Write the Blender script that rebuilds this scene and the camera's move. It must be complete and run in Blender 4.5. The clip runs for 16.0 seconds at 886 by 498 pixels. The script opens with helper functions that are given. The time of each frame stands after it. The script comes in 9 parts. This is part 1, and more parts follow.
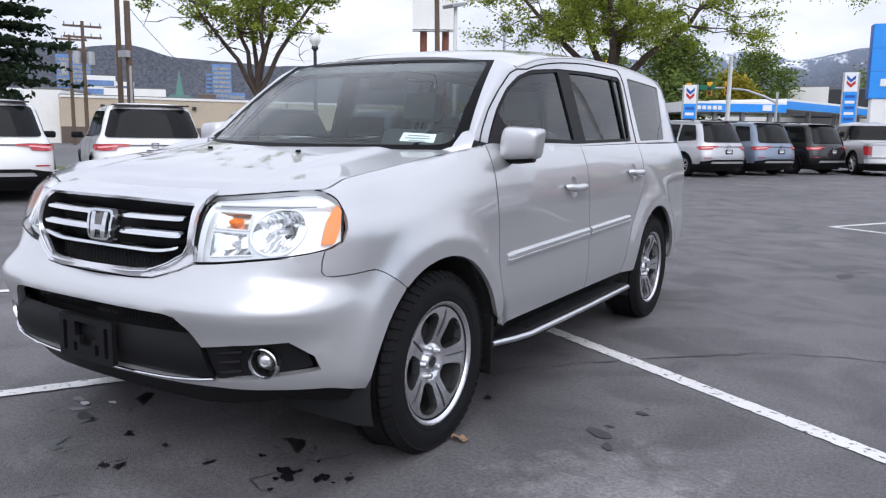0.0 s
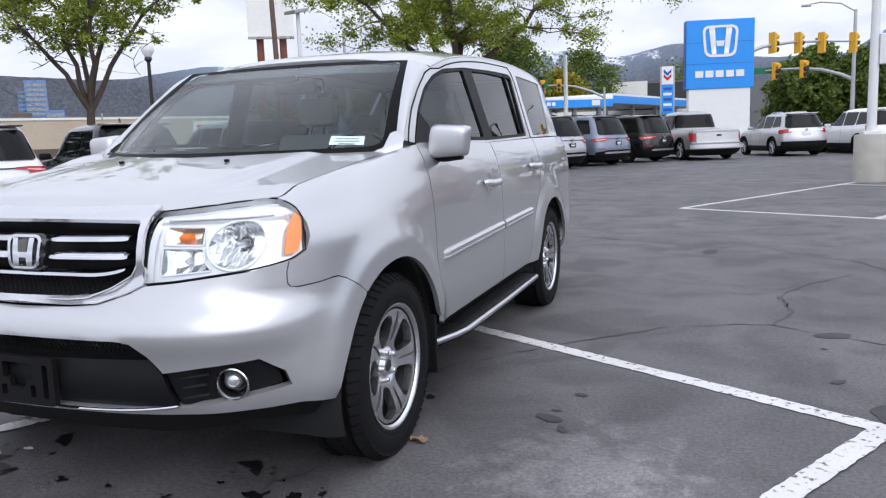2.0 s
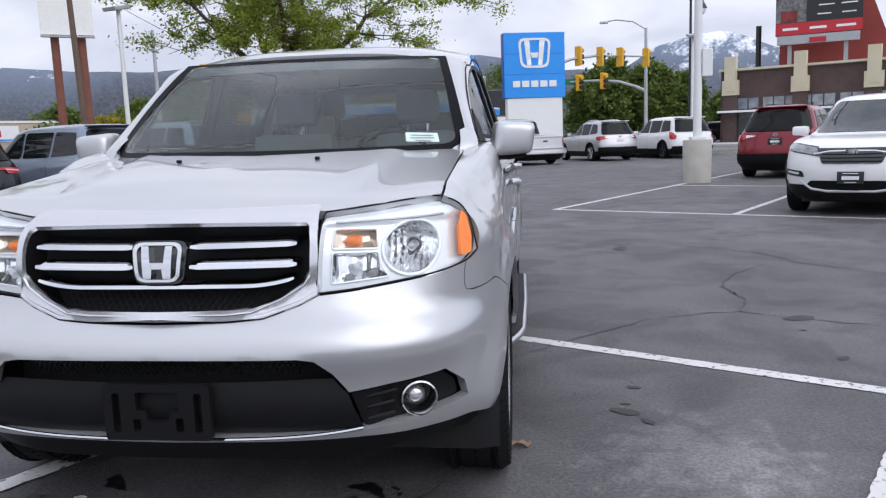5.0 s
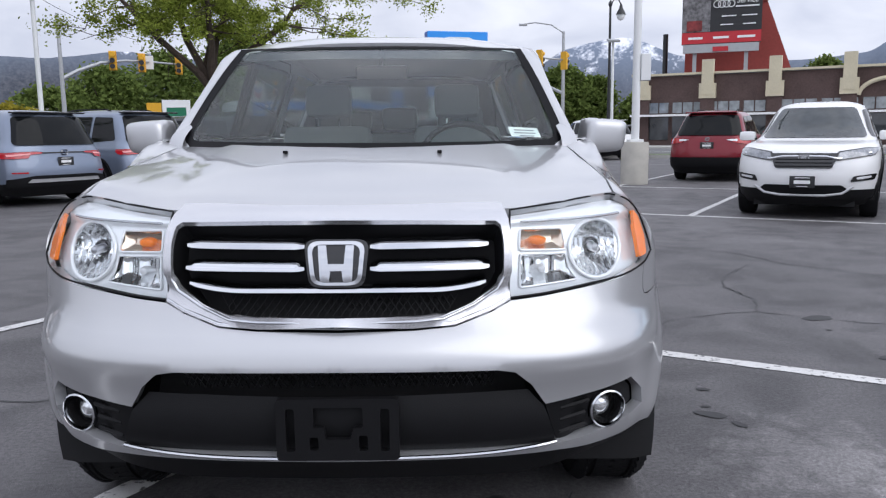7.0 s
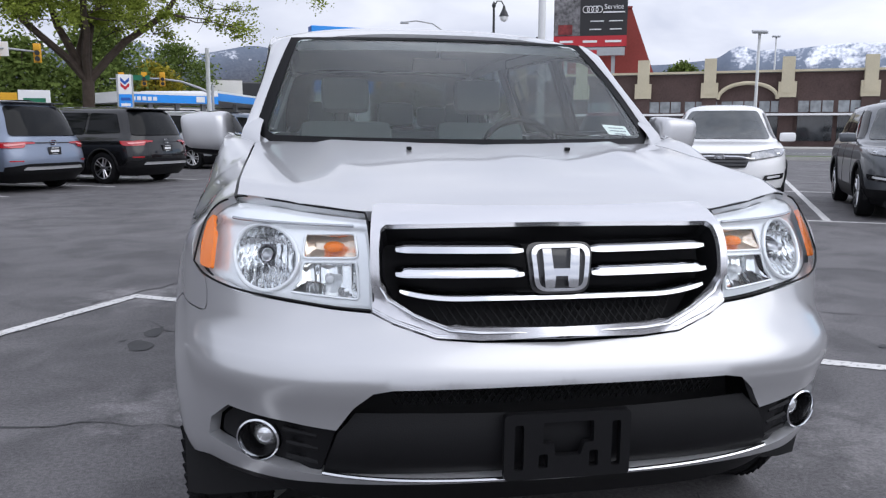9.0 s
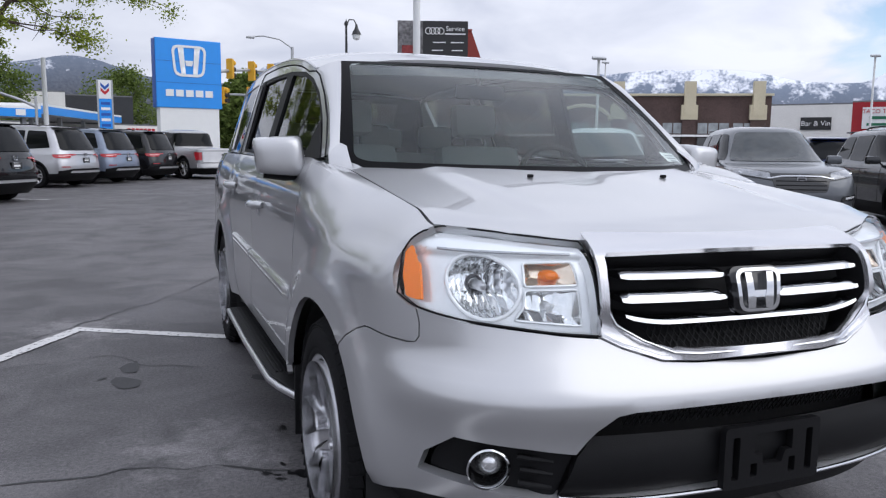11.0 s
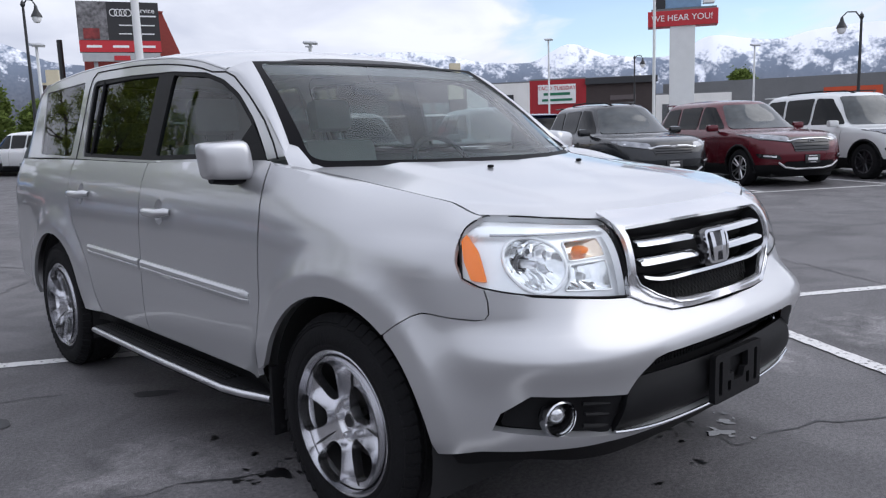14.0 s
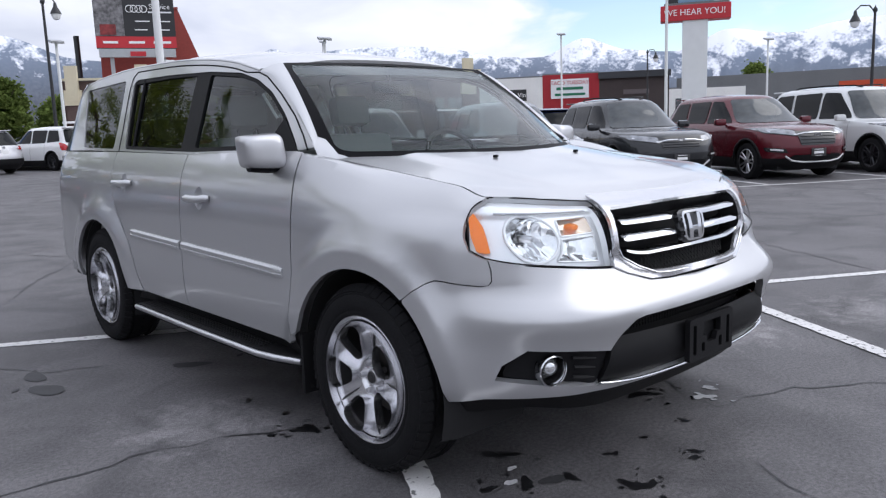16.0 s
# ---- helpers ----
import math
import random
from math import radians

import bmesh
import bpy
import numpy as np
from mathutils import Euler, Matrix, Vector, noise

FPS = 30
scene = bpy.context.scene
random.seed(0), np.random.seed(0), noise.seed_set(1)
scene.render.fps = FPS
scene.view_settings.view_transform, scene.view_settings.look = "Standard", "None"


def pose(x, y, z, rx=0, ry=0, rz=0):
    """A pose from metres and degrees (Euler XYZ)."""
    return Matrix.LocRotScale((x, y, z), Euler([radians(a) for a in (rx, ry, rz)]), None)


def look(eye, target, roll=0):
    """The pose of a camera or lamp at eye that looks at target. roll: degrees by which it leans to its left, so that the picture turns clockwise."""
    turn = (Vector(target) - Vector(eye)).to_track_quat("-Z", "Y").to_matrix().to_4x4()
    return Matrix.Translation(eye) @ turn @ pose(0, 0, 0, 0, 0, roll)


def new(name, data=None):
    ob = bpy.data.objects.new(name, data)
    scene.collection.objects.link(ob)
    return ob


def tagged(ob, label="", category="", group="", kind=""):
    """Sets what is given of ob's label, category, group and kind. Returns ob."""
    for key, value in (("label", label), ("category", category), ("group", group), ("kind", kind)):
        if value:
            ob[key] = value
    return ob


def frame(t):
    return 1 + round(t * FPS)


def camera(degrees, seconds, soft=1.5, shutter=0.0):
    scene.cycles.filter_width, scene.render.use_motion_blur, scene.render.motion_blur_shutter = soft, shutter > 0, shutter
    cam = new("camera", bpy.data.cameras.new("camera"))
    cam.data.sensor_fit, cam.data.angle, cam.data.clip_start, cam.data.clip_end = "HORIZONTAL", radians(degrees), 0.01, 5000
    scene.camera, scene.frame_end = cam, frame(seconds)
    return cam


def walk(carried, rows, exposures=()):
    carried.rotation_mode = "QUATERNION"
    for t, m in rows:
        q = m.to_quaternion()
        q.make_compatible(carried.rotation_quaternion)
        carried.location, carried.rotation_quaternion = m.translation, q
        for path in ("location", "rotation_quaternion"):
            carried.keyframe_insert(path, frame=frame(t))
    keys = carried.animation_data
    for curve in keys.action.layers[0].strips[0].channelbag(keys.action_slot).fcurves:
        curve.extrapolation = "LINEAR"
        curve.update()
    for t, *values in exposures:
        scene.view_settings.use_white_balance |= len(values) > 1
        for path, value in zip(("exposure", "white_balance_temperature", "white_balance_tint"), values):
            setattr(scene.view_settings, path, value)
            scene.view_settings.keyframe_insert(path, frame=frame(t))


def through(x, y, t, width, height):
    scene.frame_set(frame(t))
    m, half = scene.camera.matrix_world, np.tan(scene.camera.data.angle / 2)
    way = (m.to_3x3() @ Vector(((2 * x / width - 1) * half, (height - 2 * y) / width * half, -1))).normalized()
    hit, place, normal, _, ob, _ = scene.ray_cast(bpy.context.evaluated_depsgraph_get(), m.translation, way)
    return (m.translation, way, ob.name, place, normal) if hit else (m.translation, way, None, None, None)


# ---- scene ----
cam = camera(59.3, 16.0, soft=1.25)
PATH = [
    (0, (2.493, -2.523, 1.236), (1.46, -0.836, 0.944), 0.8),
    (0.5, (2.479, -2.519, 1.219), (1.477, -0.814, 0.922), 0.5),
    (1, (2.417, -2.544, 1.224), (1.488, -0.798, 0.93), -0.2),
    (1.5, (2.302, -2.618, 1.225), (1.48, -0.818, 0.938), -1.2),
    (2, (2.148, -2.682, 1.218), (1.458, -0.826, 0.934), -2.1),
    (2.5, (1.923, -2.703, 1.209), (1.351, -0.807, 0.926), -2.5),
    (3, (1.775, -2.73, 1.213), (1.296, -0.808, 0.933), -2.5),
    (3.2, (1.688, -2.789, 1.214), (1.248, -0.858, 0.935), -2.5),
    (5.3, (0.901, -2.86, 1.214), (0.712, -0.89, 0.93), -2.2),
    (5.5, (0.81, -2.879, 1.216), (0.644, -0.906, 0.931), -2.3),
    (6, (0.63, -2.882, 1.233), (0.52, -0.906, 0.946), -2.0),
    (6.5, (0.428, -2.787, 1.214), (0.375, -0.808, 0.927), -1.4),
    (7, (0.262, -2.727, 1.219), (0.274, -0.749, 0.925), -0.7),
    (7.5, (0.083, -2.721, 1.216), (0.167, -0.745, 0.917), -0.4),
    (8, (-0.123, -2.71, 1.226), (0.048, -0.74, 0.923), -0.2),
    (8.5, (-0.339, -2.629, 1.204), (-0.084, -0.669, 0.9), -0.2),
    (9, (-0.571, -2.531, 1.219), (-0.234, -0.583, 0.917), 0.1),
    (9.5, (-0.807, -2.495, 1.219), (-0.395, -0.561, 0.922), 0.4),
    (9.7, (-0.912, -2.477, 1.218), (-0.468, -0.549, 0.925), 0.5),
    (11.8, (-1.727, -2.198, 1.263), (-0.746, -0.471, 1.025), -0.3),
    (12, (-1.792, -2.159, 1.26), (-0.744, -0.473, 1.02), -0.6),
    (12.5, (-1.885, -2.017, 1.229), (-0.725, -0.408, 0.977), -1.3),
    (13, (-1.979, -1.907, 1.255), (-0.726, -0.372, 0.982), -1.8),
    (13.5, (-2.158, -1.943, 1.288), (-0.842, -0.465, 0.998), -2.0),
    (14, (-2.329, -2.033, 1.304), (-0.988, -0.581, 0.998), -2.0),
    (14.5, (-2.445, -2.174, 1.322), (-1.104, -0.724, 1.006), -2.1),
    (15, (-2.532, -2.288, 1.352), (-1.201, -0.83, 1.033), -2.2),
    (15.5, (-2.575, -2.34, 1.366), (-1.257, -0.869, 1.048), -2.2),
    (16, (-2.58, -2.316, 1.302), (-1.265, -0.843, 0.984), -2.1),
]
walk(cam, [(t, look(eye, target, roll)) for t, eye, target, roll in PATH], [(0.0, 0.86), (5.5, 0.62), (9.0, 0.60), (12.5, 0.44), (14.0, 0.54), (16.0, 0.66)])

# ---- world and light ----
from mathutils import geometry

LOT = radians(-30)          # the stalls and the street grid are turned against the car


def lot(u, v, z=0.0):
    """A place in the lot's grid, u along the rows of stalls and v across them."""
    return Vector((u * math.cos(LOT) - v * math.sin(LOT), u * math.sin(LOT) + v * math.cos(LOT), z))


def polar(eye_x, eye_y, azimuth, distance, z=0.0):
    a = radians(azimuth)
    return Vector((eye_x + distance * math.cos(a), eye_y + distance * math.sin(a), z))


SUN_AT = Vector((0.50, -0.46, 0.60))       # towards the sun behind the clouds


def make_world():
    w = bpy.data.worlds.new("sky")
    scene.world = w
    w.use_nodes = True
    nt = w.node_tree
    nt.nodes.clear()
    N = nt.nodes.new
    out, bg = N("ShaderNodeOutputWorld"), N("ShaderNodeBackground")
    sky = N("ShaderNodeTexSky")
    sky.sky_type, sky.sun_disc = "NISHITA", False
    sky.sun_elevation, sky.sun_rotation = radians(41), radians(133)
    sky.air_density, sky.dust_density, sky.altitude = 1.0, 0.2, 1400
    gain = N("ShaderNodeVectorMath")
    gain.operation = "SCALE"
    gain.inputs["Scale"].default_value = 0.15
    nt.links.new(sky.outputs[0], gain.inputs[0])
    tc, mp = N("ShaderNodeTexCoord"), N("ShaderNodeMapping")
    mp.inputs["Scale"].default_value = (1.0, 1.0, 2.6)
    nt.links.new(tc.outputs["Generated"], mp.inputs["Vector"])
    n1, n2 = N("ShaderNodeTexNoise"), N("ShaderNodeTexNoise")
    n1.inputs["Scale"].default_value, n1.inputs["Detail"].default_value = 1.6, 6
    n2.inputs["Scale"].default_value, n2.inputs["Detail"].default_value = 5.0, 8
    n2.inputs["Distortion"].default_value = 0.4
    for n in (n1, n2):
        nt.links.new(mp.outputs[0], n.inputs["Vector"])
    shade = N("ShaderNodeValToRGB")
    shade.color_ramp.elements[0].position, shade.color_ramp.elements[0].color = 0.36, (0.645, 0.69, 0.835, 1)
    shade.color_ramp.elements[1].position, shade.color_ramp.elements[1].color = 0.66, (0.90, 0.935, 1.06, 1)
    nt.links.new(n2.outputs["Fac"], shade.inputs[0])
    # a break in the clouds low over the eastern mountains
    gap = N("ShaderNodeVectorMath")
    gap.operation = "DISTANCE"
    gap.inputs[1].default_value = (math.cos(radians(33)) * 0.98, math.sin(radians(33)) * 0.98, 0.09)
    squash = N("ShaderNodeMapping")
    squash.inputs["Scale"].default_value = (1.0, 1.0, 2.3)
    squash.inputs["Location"].default_value = (0, 0, -0.2)
    nt.links.new(tc.outputs["Generated"], squash.inputs["Vector"])
    nt.links.new(squash.outputs[0], gap.inputs[0])
    gap_n = N("ShaderNodeMath")
    gap_n.operation = "MULTIPLY_ADD"
    gap_n.inputs[1].default_value, gap_n.inputs[2].default_value = 0.55, -0.27
    nt.links.new(n2.outputs["Fac"], gap_n.inputs[0])
    gap_sum = N("ShaderNodeMath")
    nt.links.new(gap.outputs["Value"], gap_sum.inputs[0])
    nt.links.new(gap_n.outputs[0], gap_sum.inputs[1])
    cover = N("ShaderNodeValToRGB")
    cover.color_ramp.elements[0].position, cover.color_ramp.elements[0].color = 0.13, (0.15, 0.15, 0.15, 1)
    cover.color_ramp.elements[1].position, cover.color_ramp.elements[1].color = 0.23, (1, 1, 1, 1)
    nt.links.new(gap_sum.outputs[0], cover.inputs[0])
    mix = N("ShaderNodeMix")
    mix.data_type = "RGBA"
    nt.links.new(cover.outputs[0], mix.inputs["Factor"])
    nt.links.new(gain.outputs[0], mix.inputs["A"])
    nt.links.new(shade.outputs[0], mix.inputs["B"])
    # an overcast sky is darker at the horizon than overhead
    sep, rise, dome = N("ShaderNodeSeparateXYZ"), N("ShaderNodeMapRange"), N("ShaderNodeVectorMath")
    nt.links.new(tc.outputs["Generated"], sep.inputs[0])
    nt.links.new(sep.outputs["Z"], rise.inputs["Value"])
    rise.inputs["To Min"].default_value, rise.inputs["To Max"].default_value = 0.63, 0.80
    dome.operation = "SCALE"
    nt.links.new(mix.outputs["Result"], dome.inputs[0])
    nt.links.new(rise.outputs[0], dome.inputs["Scale"])
    # thin cloud glows broadly round the hidden sun
    toward, glow, lit = N("ShaderNodeVectorMath"), N("ShaderNodeMapRange"), N("ShaderNodeVectorMath")
    toward.operation, lit.operation = "DOT_PRODUCT", "SCALE"
    toward.inputs[1].default_value = SUN_AT.normalized()
    nt.links.new(tc.outputs["Generated"], toward.inputs[0])
    nt.links.new(toward.outputs["Value"], glow.inputs["Value"])
    glow.interpolation_type = "SMOOTHSTEP"
    glow.inputs["From Min"].default_value, glow.inputs["From Max"].default_value = -0.6, 1.0
    glow.inputs["To Min"].default_value, glow.inputs["To Max"].default_value = 1.0, 1.30
    nt.links.new(dome.outputs[0], lit.inputs[0])
    nt.links.new(glow.outputs[0], lit.inputs["Scale"])
    nt.links.new(lit.outputs[0], bg.inputs["Color"])
    bg.inputs["Strength"].default_value = 1.02
    nt.links.new(bg.outputs[0], out.inputs[0])


make_world()
sun = new("sun", bpy.data.lights.new("sun", "SUN"))
sun.data.energy, sun.data.angle, sun.data.color = 0.65, radians(60), (1.0, 0.985, 0.97)
sun.matrix_world = look((0, 0, 0), -SUN_AT)


# ---- materials ----
MATS = {}


def mat(name, color, rough=0.5, metal=0.0, vary=0.12, scale=3.0, fine=60.0, bump=0.0, coat=0.0, coat_rough=0.03, spec=0.5, wear=None, each=0.0):
    """A painted, plastic, stone or metal surface: two scales of colour variation, some relief, an optional second colour in patches."""
    if name in MATS:
        return MATS[name]
    m = bpy.data.materials.new(name)
    m.use_nodes = True
    nt = m.node_tree
    N, ln = nt.nodes.new, nt.links.new
    b = nt.nodes["Principled BSDF"]
    b.inputs["Roughness"].default_value, b.inputs["Metallic"].default_value = rough, metal
    b.inputs["Specular IOR Level"].default_value = spec
    b.inputs["Coat Weight"].default_value, b.inputs["Coat Roughness"].default_value = coat, coat_rough
    tc = N("ShaderNodeTexCoord")
    big, small = N("ShaderNodeTexNoise"), N("ShaderNodeTexNoise")
    big.inputs["Scale"].default_value, big.inputs["Detail"].default_value = scale, 5
    small.inputs["Scale"].default_value, small.inputs["Detail"].default_value = fine, 3
    ln(tc.outputs["Object"], big.inputs["Vector"])
    ln(tc.outputs["Object"], small.inputs["Vector"])
    add = N("ShaderNodeMath")
    ln(big.outputs["Fac"], add.inputs[0])
    ln(small.outputs["Fac"], add.inputs[1])
    ramp = N("ShaderNodeValToRGB")
    lo = [max(0.0, c * (1 - vary)) for c in color]
    hi = [min(1.0, c * (1 + vary)) for c in color]
    ramp.color_ramp.elements[0].position, ramp.color_ramp.elements[0].color = 0.3, (*lo, 1)
    ramp.color_ramp.elements[1].position, ramp.color_ramp.elements[1].color = 0.7, (*hi, 1)
    half = N("ShaderNodeMath")
    half.operation = "MULTIPLY"
    half.inputs[1].default_value = 0.5
    ln(add.outputs[0], half.inputs[0])
    ln(half.outputs[0], ramp.inputs[0])
    col = ramp.outputs[0]
    if wear:
        wn = N("ShaderNodeTexNoise")
        wn.inputs["Scale"].default_value, wn.inputs["Detail"].default_value = wear[1], 8
        ln(tc.outputs["Object"], wn.inputs["Vector"])
        wr = N("ShaderNodeValToRGB")
        wr.color_ramp.elements[0].position, wr.color_ramp.elements[1].position = wear[2], wear[2] + wear[3]
        ln(wn.outputs["Fac"], wr.inputs[0])
        mx = N("ShaderNodeMix")
        mx.data_type = "RGBA"
        mx.inputs["B"].default_value = (*wear[0], 1)
        ln(wr.outputs[0], mx.inputs["Factor"])
        ln(col, mx.inputs["A"])
        col = mx.outputs["Result"]
    if each:
        oi, hv = N("ShaderNodeObjectInfo"), N("ShaderNodeHueSaturation")
        mr = N("ShaderNodeMapRange")
        mr.inputs["To Min"].default_value, mr.inputs["To Max"].default_value = 1 - each, 1 + each
        ln(oi.outputs["Random"], mr.inputs["Value"])
        ln(mr.outputs[0], hv.inputs["Value"])
        ln(col, hv.inputs["Color"])
        col = hv.outputs[0]
    ln(col, b.inputs["Base Color"])
    if bump:
        bp = N("ShaderNodeBump")
        bp.inputs["Strength"].default_value, bp.inputs["Distance"].default_value = bump, 0.01
        ln(small.outputs["Fac"], bp.inputs["Height"])
        ln(bp.outputs[0], b.inputs["Normal"])
    MATS[name] = m
    return m


def glass_mat(name, tint, rough=0.0, ior=1.5, veil=0.0):
    """Tinted sheet glass: a clear reflecting face over a see-through tint."""
    if name in MATS:
        return MATS[name]
    m = bpy.data.materials.new(name)
    m.use_nodes = True
    nt = m.node_tree
    nt.nodes.clear()
    N, ln = nt.nodes.new, nt.links.new
    out, mix = N("ShaderNodeOutputMaterial"), N("ShaderNodeMixShader")
    tr, gl, lw = N("ShaderNodeBsdfTransparent"), N("ShaderNodeBsdfGlossy"), N("ShaderNodeLayerWeight")
    tr.inputs["Color"].default_value = (*tint, 1)
    gl.inputs["Roughness"].default_value = rough
    lw.inputs["Blend"].default_value = 0.5
    power, fr = N("ShaderNodeMath"), N("ShaderNodeMath")
    power.operation, fr.operation = "POWER", "MULTIPLY_ADD"
    power.inputs[1].default_value = 5.0
    f0 = 1.7 * ((ior - 1) / (ior + 1)) ** 2
    fr.inputs[1].default_value, fr.inputs[2].default_value = 0.9 * (1 - f0), f0
    ln(lw.outputs["Facing"], power.inputs[0])
    ln(power.outputs[0], fr.inputs[0])
    ln(fr.outputs[0], mix.inputs[0])
    ln(tr.outputs[0], mix.inputs[1])
    ln(gl.outputs[0], mix.inputs[2])
    last = mix.outputs[0]
    # pale film added to lighten the glass, as veiling sky reflection would
    if veil:
        film, over = N("ShaderNodeBsdfDiffuse"), N("ShaderNodeMixShader")
        film.inputs["Color"].default_value = (0.52, 0.66, 0.66, 1)
        over.inputs[0].default_value = veil
        ln(last, over.inputs[1])
        ln(film.outputs[0], over.inputs[2])
        last = over.outputs[0]
    ln(last, out.inputs[0])
    MATS[name] = m
    return m


def leaf_mat(name, color, through=0.45):
    """Thin leaves: each a little different, lit through from behind."""
    m = bpy.data.materials.new(name)
    m.use_nodes = True
    nt = m.node_tree
    nt.nodes.clear()
    N, ln = nt.nodes.new, nt.links.new
    out, mix = N("ShaderNodeOutputMaterial"), N("ShaderNodeMixShader")
    d, t, geo, ramp = N("ShaderNodeBsdfDiffuse"), N("ShaderNodeBsdfTranslucent"), N("ShaderNodeNewGeometry"), N("ShaderNodeValToRGB")
    lo, hi = [c * 0.55 for c in color], [c * 1.45 for c in color]
    ramp.color_ramp.elements[0].color, ramp.color_ramp.elements[1].color = (*lo, 1), (hi[0] * 1.1, hi[1], hi[2], 1)
    ln(geo.outputs["Random Per Island"], ramp.inputs[0])
    for s in (d, t):
        ln(ramp.outputs[0], s.inputs["Color"])
    mix.inputs[0].default_value = through
    ln(d.outputs[0], mix.inputs[1])
    ln(t.outputs[0], mix.inputs[2])
    ln(mix.outputs[0], out.inputs[0])
    return m


def asphalt_mat():
    m = bpy.data.materials.new("asphalt")
    m.use_nodes = True
    nt = m.node_tree
    N, ln = nt.nodes.new, nt.links.new
    b = nt.nodes["Principled BSDF"]
    tc = N("ShaderNodeTexCoord")

    def noise_at(scale, detail, distortion=0.0):
        n = N("ShaderNodeTexNoise")
        n.inputs["Scale"].default_value, n.inputs["Detail"].default_value = scale, detail
        n.inputs["Distortion"].default_value = distortion
        ln(tc.outputs["Object"], n.inputs["Vector"])
        return n.outputs["Fac"]

    def ramp(fac, p0, c0, p1, c1):
        r = N("ShaderNodeValToRGB")
        r.color_ramp.elements[0].position, r.color_ramp.elements[0].color = p0, (*c0, 1)
        r.color_ramp.elements[1].position, r.color_ramp.elements[1].color = p1, (*c1, 1)
        ln(fac, r.inputs[0])
        return r.outputs[0]

    def blend(kind, fac, a, c):
        x = N("ShaderNodeMix")
        x.data_type, x.blend_type = "RGBA", kind
        x.inputs["Factor"].default_value = fac
        ln(a, x.inputs["A"])
        ln(c, x.inputs["B"])
        return x.outputs["Result"]

    base = ramp(noise_at(0.35, 6, 0.6), 0.3, (0.090, 0.086, 0.090), 0.72, (0.131, 0.125, 0.130))
    stain = ramp(noise_at(1.7, 9, 1.0), 0.36, (0.66, 0.66, 0.67), 0.58, (1.06, 1.06, 1.06))
    worn = ramp(noise_at(0.8, 9, 0.3), 0.60, (1, 1, 1), 0.78, (1.5, 1.5, 1.48))
    grit = ramp(noise_at(230, 2), 0.32, (0.60, 0.60, 0.61), 0.70, (1.50, 1.50, 1.48))
    coarse = ramp(noise_at(60, 5), 0.34, (0.72, 0.72, 0.72), 0.68, (1.30, 1.30, 1.29))
    col = blend("MULTIPLY", 1.0, blend("MULTIPLY", 1.0, blend("MULTIPLY", 1.0, blend("MULTIPLY", 1.0, base, stain), worn), grit), coarse)
    # bald patches where the sealer has worn off the stones
    bald_noise = noise_at(9, 7, 0.5)
    for at, reach in (((1.67, 0.02, 0), 0.75), ((-1.2, 0.95, 0), 0.6), ((2.8, -0.5, 0), 0.8), ((-1.9, 3.4, 0), 0.7)):
        far = N("ShaderNodeVectorMath")
        far.operation = "DISTANCE"
        far.inputs[1].default_value = at
        ln(tc.outputs["Object"], far.inputs[0])
        fade = N("ShaderNodeMapRange")
        fade.inputs["From Min"].default_value, fade.inputs["From Max"].default_value = 0.05, reach
        fade.inputs["To Min"].default_value, fade.inputs["To Max"].default_value = 0.36, -0.2
        ln(far.outputs["Value"], fade.inputs["Value"])
        both = N("ShaderNodeMath")
        ln(fade.outputs[0], both.inputs[0])
        ln(bald_noise, both.inputs[1])
        col = blend("MULTIPLY", 1.0, col, ramp(both.outputs[0], 0.56, (1, 1, 1), 0.82, (1.75, 1.75, 1.72)))
    ln(col, b.inputs["Base Color"])
    r = N("ShaderNodeMapRange")
    r.inputs["To Min"].default_value, r.inputs["To Max"].default_value = 0.5, 0.85
    ln(noise_at(1.2, 6), r.inputs["Value"])
    ln(r.outputs[0], b.inputs["Roughness"])
    bp = N("ShaderNodeBump")
    bp.inputs["Strength"].default_value, bp.inputs["Distance"].default_value = 0.6, 0.007
    ln(noise_at(160, 4), bp.inputs["Height"])
    ln(bp.outputs[0], b.inputs["Normal"])
    MATS["asphalt"] = m
    return m


